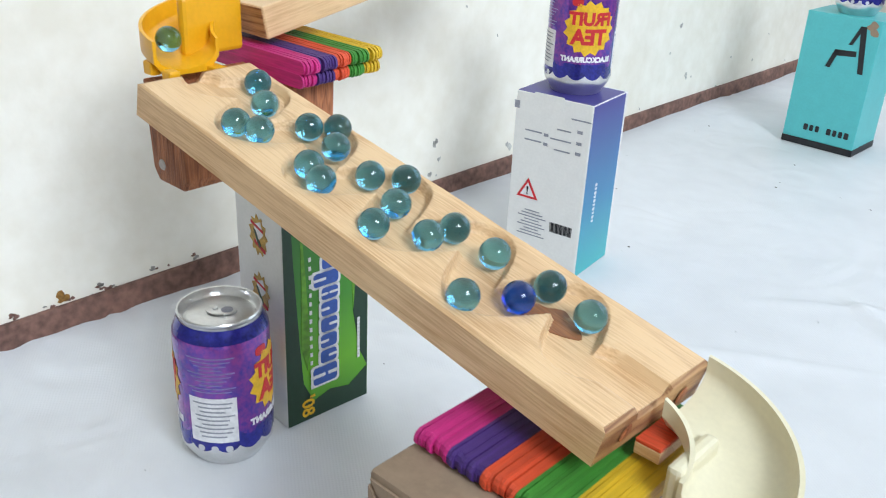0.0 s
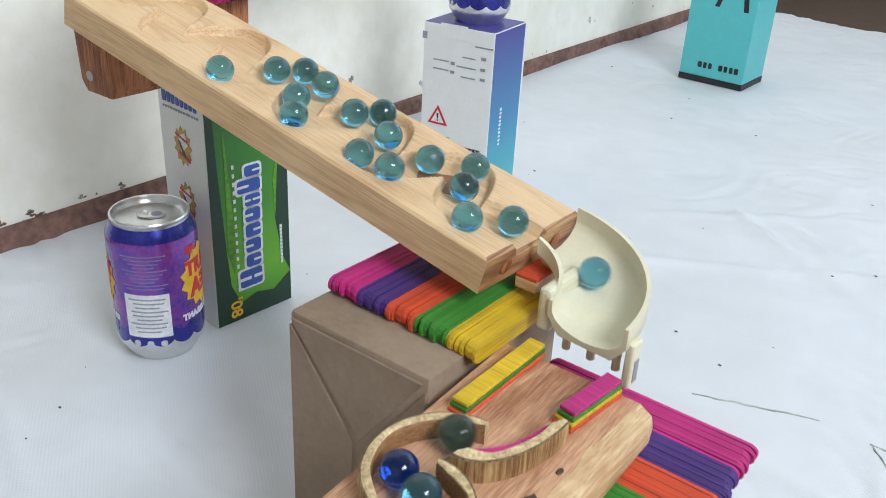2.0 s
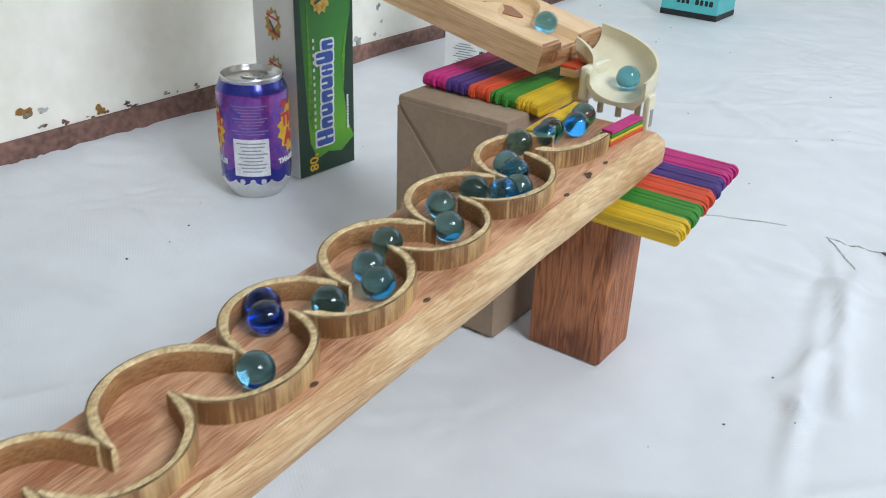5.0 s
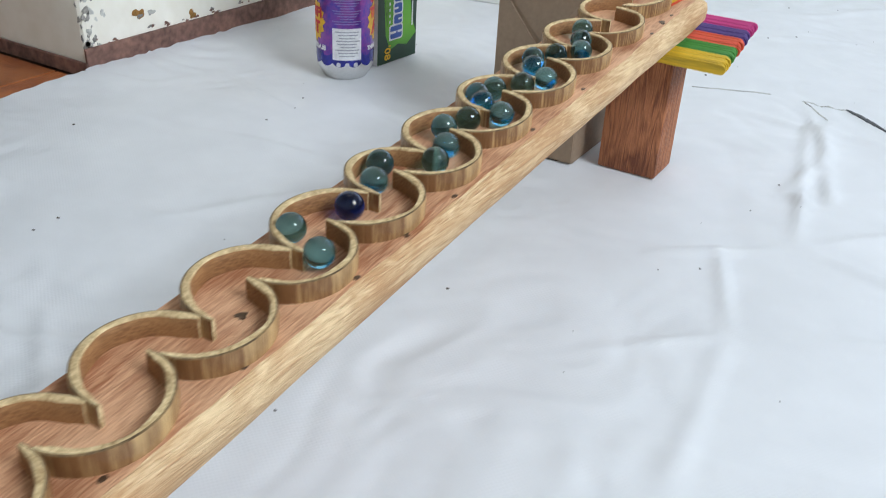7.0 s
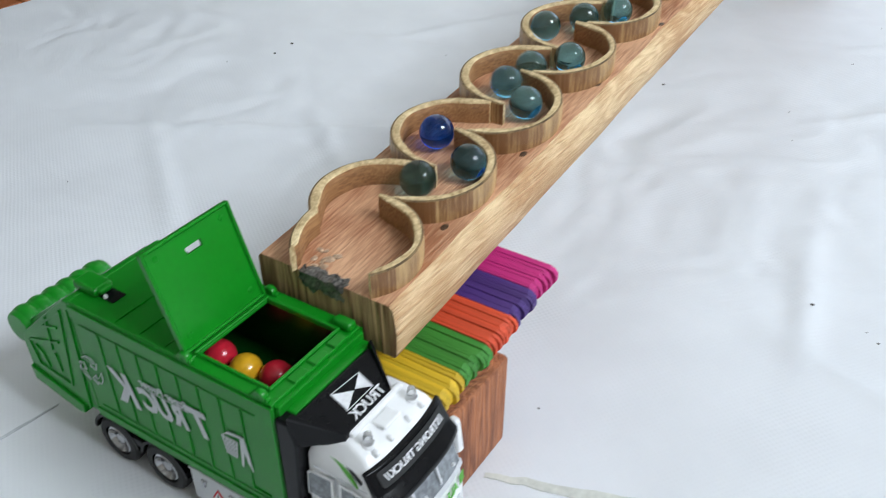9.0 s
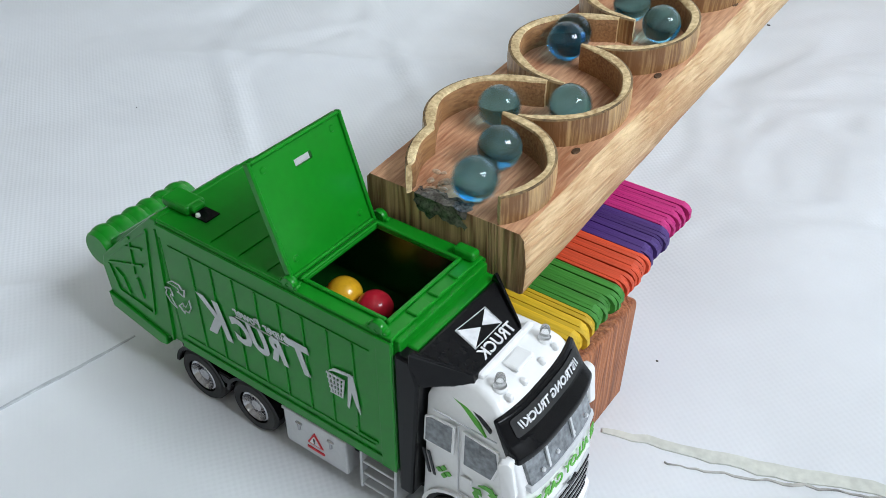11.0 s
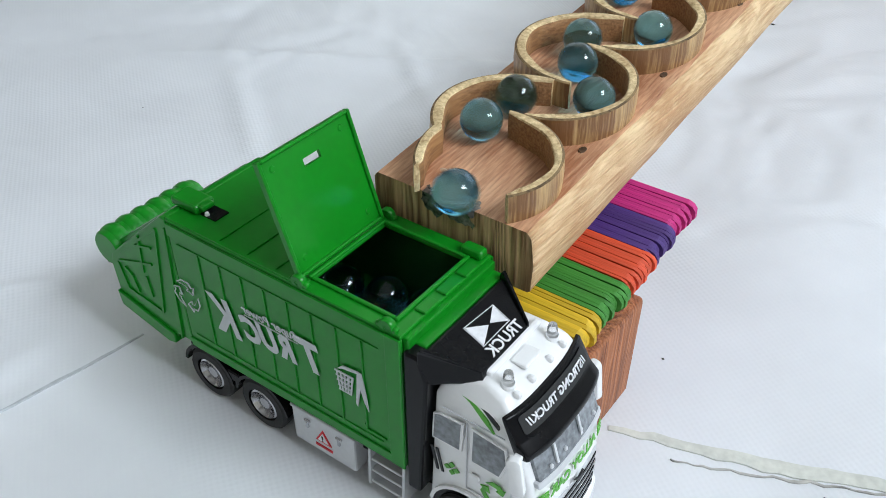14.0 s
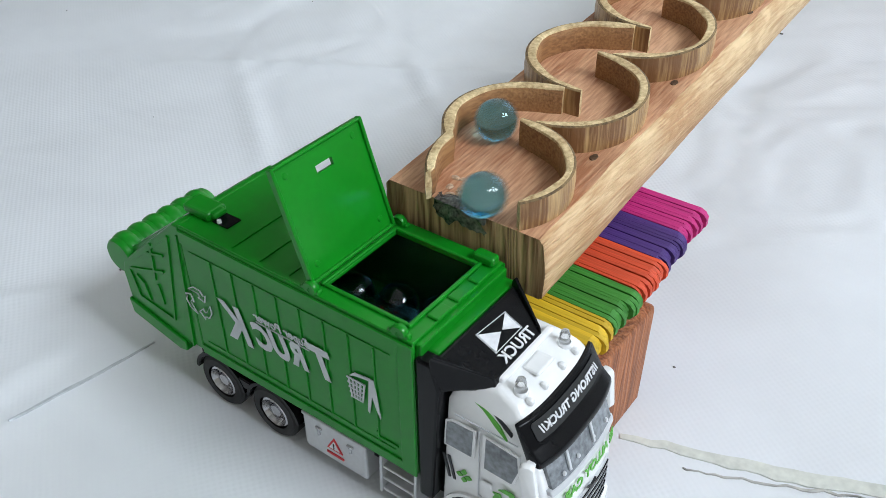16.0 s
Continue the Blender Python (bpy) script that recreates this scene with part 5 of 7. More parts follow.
def build_truck():
    ob = thing("toy_garbage_truck", pose(-0.0846, -0.5562, -0.0045, 0, 0, 0.5), "green and white plastic toy garbage truck with its roof hatch open", "toy truck")
    W, TOP, BOT, F, B = 0.0522, 0.0891, 0.0268, 0.0020, -0.1086
    th = 0.0016
    hx0, hx1, hy0, hy1 = -0.0400, -0.0045, 0.0068, 0.0446
    part("container_floor", box(B, F - th, th, W - th, 0.0540, 0.0560), M_GREENP, ob)
    part("container_side", box(B, F, 0, th, BOT, TOP - 0.0012, 0.0005, 1), M_GREENP, ob)
    part("container_side", box(B, F, W - th, W, BOT, TOP - 0.0012, 0.0005, 1), M_GREENP, ob)
    part("container_front", box(F - th, F, th, W - th, BOT, TOP - 0.0012), M_GREENP, ob)
    part("container_back", box(B, B + th, th, W - th, BOT, TOP - 0.0012), M_GREENP, ob)
    # added sheets inside the container; their dark colour paints its inner shade
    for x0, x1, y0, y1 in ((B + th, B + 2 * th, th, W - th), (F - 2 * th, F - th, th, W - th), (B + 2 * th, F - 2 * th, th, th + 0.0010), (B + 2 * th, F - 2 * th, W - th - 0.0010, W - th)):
        part("inner_shade_sheet", box(x0, x1, y0, y1, 0.0556, TOP - 0.0014), M_INNER_SHADE, ob, "green inner wall, coloured dark for the shade inside")
    part("inner_shade_sheet", box(B + 2 * th, F - 2 * th, th + 0.0010, W - th - 0.0010, 0.0556, 0.0562), M_INNER_SHADE, ob, "green inner floor, coloured dark for the shade inside")
    for x0, x1, y0, y1 in ((B, hx0, 0, W), (hx0, hx1, 0, hy0), (hx0, hx1, hy1, W), (hx1, F, 0, W)):
        part("roof_panel", box(x0, x1, y0 + 0.0002, y1 - 0.0002, TOP - 0.0012, TOP + 0.0004, 0.0003, 1), M_GREENP, ob)
    # hatch rim, hinges and steps on the roof
    for x0, x1, y0, y1 in ((hx0 - 0.0016, hx0, hy0 - 0.0016, hy1 + 0.0016), (hx1, hx1 + 0.0016, hy0 - 0.0016, hy1 + 0.0016), (hx0, hx1, hy0 - 0.0016, hy0), (hx0, hx1, hy1, hy1 + 0.0016)):
        part("hatch_rim", box(x0, x1, y0, y1, TOP + 0.0002, TOP + 0.0016, 0.0004, 1), M_GREENP, ob)
    for y in (0.0016, W - 0.0030):
        for x in (hx0 - 0.0020, hx1 + 0.0004):
            lug = part("hinge_lug", moved(lathe([(0.0009, -0.0014), (0.0026, -0.0014), (0.0030, -0.0008), (0.0030, 0.0008), (0.0026, 0.0014), (0.0009, 0.0014), (0.0009, -0.0014)], 20), pose(0, 0, 0, 90, 0, 0)), M_GREENP, ob, smooth=True)
            lug.location = (x, y, TOP + 0.0012)
            part("hinge_web", box(-0.0042, 0.0042, -0.0012, 0.0012, -0.0012, 0.0008, 0.0005, 1), M_GREENP, lug)
    part("front_step", box(F - 0.0002, F + 0.0066, 0.0050, W - 0.0015, 0.0700, TOP - 0.0042, 0.0008), M_GREENP, ob)
    part("front_ledge", box(F - 0.0004, F + 0.0022, 0.0016, W - 0.0010, 0.0600, TOP - 0.0008, 0.0006), M_GREENP, ob)
    for y in (0.0130, 0.0245, 0.0360):
        part("step_lug", box(hx1 + 0.0022, F + 0.0004, y, y + 0.0078, TOP + 0.0003, TOP + 0.0014, 0.0004, 1), M_GREENP, ob)
    part("step_lug", box(hx1 - 0.0030, F - 0.0006, W - 0.0062, W - 0.0012, TOP + 0.0003, TOP + 0.0042, 0.0014, 3), M_GREENP, ob)
    for x in (-0.0540, -0.0680, -0.0820):
        part("roof_rib", box(x, x + 0.0007, 0.0020, W - 0.0020, TOP + 0.0003, TOP + 0.0009), M_GREENP, ob)
    part("roof_edge", box(B, hx0 - 0.0060, 0.0006, 0.0020, TOP + 0.0003, TOP + 0.0009), M_GREENP, ob)
    # the tail clip over its slot and the lugs of the far edge
    clip = part("tail_clip", box(-0.0090, 0.0055, -0.0050, 0.0045, 0.0, 0.0042, 0.0014, 3), M_GREENP, ob, "green roof clip")
    clip.location = (-0.1052, 0.0130, TOP + 0.0003)
    part("clip_tongue", box(0.0030, 0.0078, -0.0036, 0.0028, 0.0016, 0.0040, 0.0010, 2), M_GREENP, clip)
    part("clip_slot", box(-0.0995, -0.0915, 0.0095, 0.0165, TOP + 0.0005, TOP + 0.0009), M_BLACKP, ob, "dark slot in the roof")
    part("clip_pin", moved(lathe([(0, 0.0014), (0.0008, 0.0012), (0.0010, 0.0)], 12), Matrix.Translation((-0.0968, 0.0105, TOP + 0.0008))), M_WHITEP, ob, "small white pin")
    for x, l in ((-0.0700, 0.0100), (-0.1020, 0.0055)):
        part("roof_lug", box(x, x + l, W - 0.0060, W - 0.0010, TOP + 0.0003, TOP + 0.0036, 0.0010, 2), M_GREENP, ob)
    # the open lid with its rim and its slot cut through
    lid = part("lid", box(-0.0007, 0.0007, -0.0212, 0.0212, 0.0, 0.0322), M_GREENP, ob, "open green hatch lid")
    lid.matrix_basis = pose(hx0 - 0.0028, 0.0238, TOP + 0.0022, 0, -18.4, 0)
    for y0, y1, z0, z1 in ((-0.0212, -0.0035, 0.0322, 0.0350), (0.0045, 0.0212, 0.0322, 0.0350), (-0.0212, 0.0212, 0.0350, 0.0416)):
        part("lid_panel", box(-0.0007, 0.0007, y0, y1, z0, z1), M_GREENP, lid)
    for y0, y1, z0, z1 in ((-0.0222, -0.0208, -0.0006, 0.0424), (0.0208, 0.0222, -0.0006, 0.0424), (-0.0208, 0.0208, 0.0410, 0.0424), (-0.0208, 0.0208, -0.0006, 0.0008)):
        part("lid_rim", box(-0.0010, 0.0021, y0, y1, z0, z1, 0.0005, 1), M_GREENP, lid)
    for y, z in ((-0.0165, 0.0375), (0.0165, 0.0375), (-0.0165, 0.0050), (0.0165, 0.0050)):
        part("lid_boss", moved(lathe([(0, 0.0005), (0.0010, 0.0004), (0.0013, 0)], 12), Matrix.Translation((0.0007, y, z)) @ pose(0, 0, 0, 0, 90, 0)), M_GREENP, lid, smooth=True)
    # ribs, rails and corner frames on the sides
    for side, y in ((-1, 0.0), (1, W)):
        def on_side(x0, x1, z0, z1, proud=0.0006):
            part("side_rib", box(x0, x1, min(y - side * 0.0001, y + side * proud), max(y - side * 0.0001, y + side * proud), z0, z1, 0.0002, 1), M_GREENP, ob)
        for k in range(8):
            x = -0.0935 + 0.0112 * k
            on_side(x, x + 0.0007, BOT + 0.0075, TOP - 0.0100)
        for z in (BOT + 0.0072, TOP - 0.0098):
            on_side(-0.1045, -0.0075, z, z + 0.0006, 0.0004)
        on_side(-0.0155, -0.0060, BOT + 0.0090, BOT + 0.0102)
        on_side(-0.0158, -0.0146, BOT + 0.0102, BOT + 0.0122)
        part("side_rail", box(B, F, min(y, y + side * 0.0007), max(y, y + side * 0.0007), BOT - 0.0004, BOT + 0.0042, 0.0003, 1), M_GREENP, ob)
        part("side_rail", box(B, F, min(y, y + side * 0.0007), max(y, y + side * 0.0007), TOP - 0.0068, TOP - 0.0010, 0.0003, 1), M_GREENP, ob)
        part("corner_post", box(F - 0.0062, F + 0.0002, min(y, y + side * 0.0009), max(y, y + side * 0.0009), BOT - 0.0004, TOP - 0.0008, 0.0003, 1), M_GREENP, ob)
        part("hopper_seam", prism([(-0.1100, TOP - 0.004), (-0.1092, TOP - 0.004), (-0.1142, BOT), (-0.1150, BOT)], min(y, y + side * 0.0009), max(y, y + side * 0.0009)), M_GREENP, ob)
    # the tail hopper
    prof = [(B, TOP + 0.0004), (-0.1120, TOP + 0.0002), (-0.1520, 0.0545), (-0.1540, 0.0480), (-0.1532, 0.0350), (-0.1500, 0.0275), (-0.1200, 0.0225), (-0.1180, BOT), (B, BOT)]
    part("tail_hopper", prism(prof, 0.0, W, 0.0008), M_GREENP, ob, "green tail hopper with slanting ribs")
    part("tail_step", prism([(-0.1536, 0.0345), (-0.1525, 0.0268), (-0.1240, 0.0205), (-0.1195, 0.0215), (-0.1190, 0.0265)], -0.0012, W + 0.0012, 0.0005), M_GREENP, ob)
    for p0, p1 in (((-0.1160, 0.0820), (-0.1460, 0.0570)), ((-0.1160, 0.0820), (-0.1240, 0.0360)), ((-0.1240, 0.0360), (-0.1450, 0.0390)), ((-0.1450, 0.0390), (-0.1480, 0.0520)), ((-0.1220, 0.0700), (-0.1330, 0.0670)), ((-0.1240, 0.0610), (-0.1470, 0.0530)), ((-0.1290, 0.0730), (-0.1310, 0.0540)), ((-0.1400, 0.0480), (-0.1380, 0.0400)), ((-0.1440, 0.0510), (-0.1400, 0.0480)), ((-0.1300, 0.0520), (-0.1290, 0.0420))):
        a, b = Vector((p0[0], 0, p0[1])), Vector((p1[0], 0, p1[1]))
        n = (b - a).normalized()
        n = Vector((-n.z, 0, n.x)) * 0.0005
        for y0, y1 in ((-0.0007, 0.0002), (W - 0.0002, W + 0.0007)):
            part("hopper_rib", prism([(q.x, q.z) for q in (a + n, b + n, b - n, a - n)], y0, y1), M_GREENP, ob)
    drum = part("tail_drum", moved(lathe([(0, -0.0250), (0.0072, -0.0250), (0.0080, -0.0240), (0.0080, 0.0240), (0.0072, 0.0250), (0, 0.0250)], 36), pose(0, 0, 0, 90, 0, 0)), M_GREENP, ob, "round ribbed tail drum", smooth=True)
    drum.location = (-0.1550, W / 2 - 0.0010, 0.0550)
    part("hopper_back", prism([(-0.1120, TOP), (-0.1500, 0.0560), (-0.1510, 0.0500), (-0.1300, 0.0500)], 0.0030, W - 0.0040, 0.0006), M_GREENP, ob)
    for k in range(6):
        y = -0.0195 + 0.0078 * k
        part("drum_hoop", moved(lathe([(0.0078, -0.0032), (0.0086, -0.0022), (0.0090, 0.0), (0.0086, 0.0022), (0.0078, 0.0032)], 36), Matrix.Translation((0, y, 0)) @ pose(0, 0, 0, 90, 0, 0)), M_GREENP, drum, smooth=True)
        yy = W / 2 - 0.0010 + y
        part("hopper_rib", prism([(-0.1130, TOP - 0.0002), (-0.1525, 0.0580), (-0.1525, 0.0530), (-0.1130, TOP - 0.0045)], yy - 0.0024, yy + 0.0024, 0.0010), M_GREENP, ob)
    part("tail_foot", prism([(-0.1330, 0.0240), (-0.1245, 0.0240), (-0.1270, 0.0150), (-0.1310, 0.0140)], 0.0030, 0.0070), M_BLACKP, ob)
    # chassis, mudguards, tank and steps
    part("chassis", box(-0.1280, 0.0400, 0.0110, W - 0.0110, 0.0080, 0.0170, 0.001), M_BLACKP, ob)
    part("chassis_skirt", box(-0.1180, -0.0010, 0.0050, W - 0.0050, 0.0160, BOT + 0.0002), M_BLACKP, ob)
    for y, side in ((0.0045, -1), (W - 0.0045, 1)):
        for x in (-0.1020, -0.0718, 0.0262):
            wheel(ob, x, y, side)
        for x in (-0.1020, -0.0718):
            part("mudguard", arch(x, y - side * 0.0004, 0.0050, 0.0133, 0.0148), M_BLACKP, ob, smooth=True)
        part("mudguard_web", box(-0.0907, -0.0832, y - 0.0044, y + 0.0044, 0.0170, 0.0220, 0.0006, 1), M_BLACKP, ob)
    for y0, y1, s in ((0.0002, 0.0130, -1), (W - 0.0130, W - 0.0002, 1)):
        part("side_tank", box(-0.0545, -0.0228, y0, y1, 0.0056, 0.0240, 0.0010), M_GREYP, ob, "pale grey side tank")
        part("tank_lip", box(-0.0550, -0.0223, y0 - 0.0003, y1 + 0.0003, 0.0232, 0.0246, 0.0004, 1), M_GREYP, ob)
    f0 = face((0, 0.0000, 0), (1, 0, 0), (0, 0, 1))
    triangle_sign(f0 @ Matrix.Translation((-0.0385, 0.0148, 0)), 0.0080, ob)
    part("sign_line", moved(bar(0.0085, 0.0011), f0 @ Matrix.Translation((-0.0385, 0.0098, 0))), M_INKRED, ob)
    for x in (-0.0462, -0.0302):
        part("tank_clip", box(x - 0.0016, x + 0.0016, -0.0006, 0.0006, 0.0196, 0.0208, 0.0003, 1), M_CHROME, ob)
        part("tank_clip", box(x - 0.0006, x + 0.0006, -0.0007, 0.0006, 0.0165, 0.0200, 0.0003, 1), M_CHROME, ob)
    for k in range(3):
        part("entry_step", box(-0.0160, -0.0010, 0.0010, 0.0085, 0.0050 + 0.0064 * k, 0.0062 + 0.0064 * k, 0.0003, 1), M_GREYP, ob)
    for x in (-0.0172, -0.0012):
        part("step_frame", prism([(x, 0.0040), (x + 0.0013, 0.0040), (x + 0.0023, 0.0245), (x + 0.0010, 0.0245)], 0.0004, 0.0090, 0.0003), M_GREYP, ob)
    part("step_backing", box(-0.0160, 0.0000, 0.0090, 0.0102, 0.0050, 0.0240), M_GREYP, ob)
    # black back panel and wind deflector
    part("back_panel", prism([(F + 0.0008, 0.0180), (0.0085, 0.0180), (0.0122, 0.0750), (0.0105, 0.0800), (F + 0.0070, 0.0842), (F + 0.0008, 0.0842)], -0.0004, W - 0.0020, 0.0010), M_BLACKP, ob, "black panel behind the cab")
    bm = prism([(F + 0.0068, 0.0740), (F + 0.0068, 0.0848), (0.0100, 0.0862), (0.0272, 0.0812), (0.0278, 0.0765), (0.0130, 0.0740)], 0.0, W - 0.0040, 0.0008)
    for v in bm.verts:
        f = min(1.0, max(0.0, (v.co.x - 0.010) / 0.017))
        v.co.y = 0.0088 * f + v.co.y * (1 - 0.42 * f)
    part("wind_deflector", bm, M_BLACKP, ob, "black roof wind deflector")
    for y0, y1 in ((-0.0004, 0.0016), (W - 0.0052, W - 0.0034)):
        bm = prism([(F + 0.0066, 0.0760), (F + 0.0066, 0.0868), (0.0096, 0.0885), (0.0270, 0.0822), (0.0278, 0.0780), (0.0130, 0.0740)], y0, y1, 0.0005)
        for v in bm.verts:
            f = min(1.0, max(0.0, (v.co.x - 0.010) / 0.017))
            v.co.y = 0.0086 * f + v.co.y * (1 - 0.42 * f)
        part("deflector_fin", bm, M_BLACKP, ob)
    sl = face((0.0186, 0, 0.08375), (0, 1, 0), (-0.960, 0, 0.280))
    for pts in ([(0.0186, 0.0062), (0.0262, 0.0010), (0.0175, -0.0030)], [(0.0272, 0.0012), (0.0344, 0.0050), (0.0332, -0.0030)]):
        part("deflector_print", moved(flat(pts, 0.0002), sl @ Matrix.Translation((0, -0.0004, 0))), M_INKWHITE, ob, "white triangle print")
    part("deflector_print", moved(outline([(0.0186, 0.0062), (0.0344, 0.0050), (0.0332, -0.0030), (0.0175, -0.0030)], 0.0003), sl @ Matrix.Translation((0, -0.0004, 0))), M_PRINTGREY, ob)
    part("lettering", moved(lettering("TRUCK", 0.0056, True, 0.0001), sl @ Matrix.Translation((0.0258, -0.0063, 0.0002))), M_INKWHITE, ob, "white mirrored lettering")
    # cab
    cab = [(0.0095, 0.0060), (0.0125, 0.0690), (0.0150, 0.0748), (0.0200, 0.0785), (0.0300, 0.0790), (0.0385, 0.0765), (0.0430, 0.0715), (0.0478, 0.0600), (0.0525, 0.0470), (0.0545, 0.0330), (0.0548, 0.0060)]
    bm = bowed(prism(cab, CAB_Y0, CAB_Y1, 0.0016))
    for v in bm.verts:
        # the roof draws in above the side windows
        f = min(1.0, max(0.0, (v.co.z - 0.0640) / 0.0150))
        v.co.y = 0.0262 + (v.co.y - 0.0262) * (1 - 0.20 * f * f)
    part("cab", bm, M_WHITEP, ob, "white cab", smooth=True)
    part("roof_hatch", box(0.0298, 0.0362, 0.0205, 0.0305, 0.0780, 0.0796, 0.0008), M_WHITEP, ob)
    part("roof_ridge", box(0.0262, 0.0292, 0.0110, 0.0420, 0.0780, 0.0806, 0.0010), M_WHITEP, ob)
    for y in (0.0125, 0.0395):
        bl = part("beacon", moved(lathe([(0, 0.0064), (0.0014, 0.0060), (0.0018, 0.0045), (0.0018, 0.0014)], 16), Matrix.Translation((0.0345, y, 0.0772))), M_LENS, ob, "clear roof beacon", smooth=True)
        part("beacon_base", moved(lathe([(0.0022, 0.0016), (0.0025, 0.0010), (0.0025, 0.0), (0, 0)], 16), Matrix.Translation((0.0345, y, 0.0772))), M_WHITEP, bl)
    for y in (0.0105, 0.0190, 0.0300, 0.0385):
        part("roof_lamp", box(0.0372, 0.0400, y, y + 0.0022, 0.0752, 0.0778, 0.0009), M_WHITEP, ob)
    # visor with lettering
    vis = [(0.0405, 0.0738), (0.0428, 0.0738), (0.0478, 0.0655), (0.0515, 0.0622), (0.0518, 0.0598), (0.0505, 0.0592), (0.0465, 0.0600)]
    part("visor", bowed(prism(vis, 0.0028, 0.0496, 0.0006)), M_BLACKP, ob, "glossy black sun visor", smooth=True)
    vf = face((0.0456, 0.0262, 0.0700), (0, 1, 0), (-0.515, 0, 0.857))
    part("visor_band", bowed(moved(flat(rounded(0.0400, 0.0068, 0.0012), 0.0001), vf)), M_RUBBER, ob)
    part("lettering", bowed(moved(lettering("//STRONG TRUCK//", 0.0041, True, 0.0001), vf @ Matrix.Translation((0, 0, 0.0004))), 4), M_INKWHITE, ob, "white mirrored lettering")
    part("windscreen", bowed(prism([(0.0470, 0.0598), (0.0494, 0.0598), (0.0537, 0.0478), (0.0510, 0.0478)], CAB_Y0 + 0.0032, CAB_Y1 - 0.0032)), M_WINDOW, ob, "grey windscreen")
    part("windscreen_frame", bowed(prism([(0.0470, 0.0486), (0.0538, 0.0486), (0.0546, 0.0462), (0.0510, 0.0462)], CAB_Y0 + 0.0020, CAB_Y1 - 0.0020, 0.0004)), M_GREYP, ob)
    for y in (0.0150, 0.0300):
        part("wiper", bowed(prism([(0.0528, 0.0508), (0.0536, 0.0508), (0.0512, 0.0585), (0.0505, 0.0585)], y, y + 0.0010)), M_GREYP, ob)
    for y in (0.0120, 0.0210, 0.0310, 0.0400):
        part("screen_knob", moved(lathe([(0, 0.0008), (0.0007, 0.0006), (0.0009, 0)], 10), Matrix.Translation((0.0524, y, 0.0520)) @ pose(0, 0, 0, 0, 70, 0)), M_GREYP, ob)
    ff = face((0.0546, 0.0262, 0.0405), (0, 1, 0), (-0.10, 0, 0.995))
    part("lettering", bowed(moved(lettering("ALLOY CAR", 0.0056, True, 0.0002), ff), 6), M_LEAFINK, ob, "green mirrored lettering")
    for s in (-1, 1):
        for k in range(3):
            part("print", bowed(moved(bar(0.0042, 0.0009), ff @ Matrix.Translation((s * 0.0186, 0.0018 - 0.0016 * k, 0.0002)))), M_LEAFINK, ob)
    part("grille", bowed(box(0.0535, 0.0552, 0.0090, 0.0434, 0.0130, 0.0330, 0.0004, 1)), M_GREYP, ob)
    for k in range(5):
        part("grille_slat", bowed(box(0.0550, 0.0556, 0.0100, 0.0424, 0.0145 + 0.0038 * k, 0.0160 + 0.0038 * k)), M_BLACKP, ob)
    part("badge", moved(flat([(-0.0030, 0.0012), (0, 0.0002), (0.0030, 0.0012), (0.0004, -0.0012), (-0.0004, -0.0012)], 0.0004), ff @ Matrix.Translation((0, -0.0058, 0.0010))), M_INKBLACK, ob, "dark winged badge")
    for y in (0.0040, W - 0.0105):
        part("headlight", bowed(box(0.0530, 0.0553, y, y + 0.0065, 0.0140, 0.0220, 0.0012)), M_LENS, ob, "clear headlight")
    part("bumper", bowed(box(0.0490, 0.0562, 0.0030, 0.0494, 0.0040, 0.0110, 0.0015)), M_WHITEP, ob)
    # side windows, prints and mirrors
    for y, s in ((CAB_Y0, -1), (CAB_Y1, 1)):
        fr = face((0, y + s * 0.0001, 0), (1, 0, 0), (0, 0, 1)) if s < 0 else face((0, y + s * 0.0001, 0), (-1, 0, 0), (0, 0, 1))
        k = 1 if s < 0 else -1
        for pts in ([(0.0124, 0.0483), (0.0228, 0.0483), (0.0234, 0.0605), (0.0150, 0.0602), (0.0130, 0.0590)], [(0.0280, 0.0463), (0.0386, 0.0459), (0.0408, 0.0530), (0.0400, 0.0592), (0.0284, 0.0606)]):
            cx, cz = sum(p[0] for p in pts) / len(pts), sum(p[1] for p in pts) / len(pts)
            part("window_surround", moved(flat([(k * (cx + (a - cx) * 1.16), cz + (b - cz) * 1.12) for a, b in pts[::k]], 0.0004), fr), M_WHITEP, ob)
            part("side_window", moved(flat([(k * a, b) for a, b in pts[::k]], 0.0006), fr), M_WINDOW, ob, "grey side window")
        for x0, x1, z0, z1 in ((0.0254, 0.0258, 0.0300, 0.0625), (0.0432, 0.0436, 0.0200, 0.0480), (0.0160, 0.0400, 0.0640, 0.0644), (0.0258, 0.0432, 0.0300, 0.0304)):
            part("door_line", moved(bar(x1 - x0, z1 - z0), fr @ Matrix.Translation((k * (x0 + x1) / 2, (z0 + z1) / 2, 0.0001))), M_GREYP, ob)
        part("door_handle", moved(box(-0.0022, 0.0022, -0.0013, 0.0013, 0, 0.0007, 0.0004, 1), fr @ Matrix.Translation((k * 0.0290, 0.0385, 0))), M_WHITEP, ob)
        part("wheel_arch", arch(0.0262, y + s * 0.0002, 0.0004, 0.0002, 0.0148), M_BLACKP, ob, "dark front wheel arch")
        part("wheel_arch_lip", arch(0.0262, y + s * 0.0004, 0.0006, 0.0146, 0.0160), M_WHITEP, ob)
    pf = face((0, CAB_Y0 - 0.0002, 0), (1, 0, 0), (0, 0, 1))
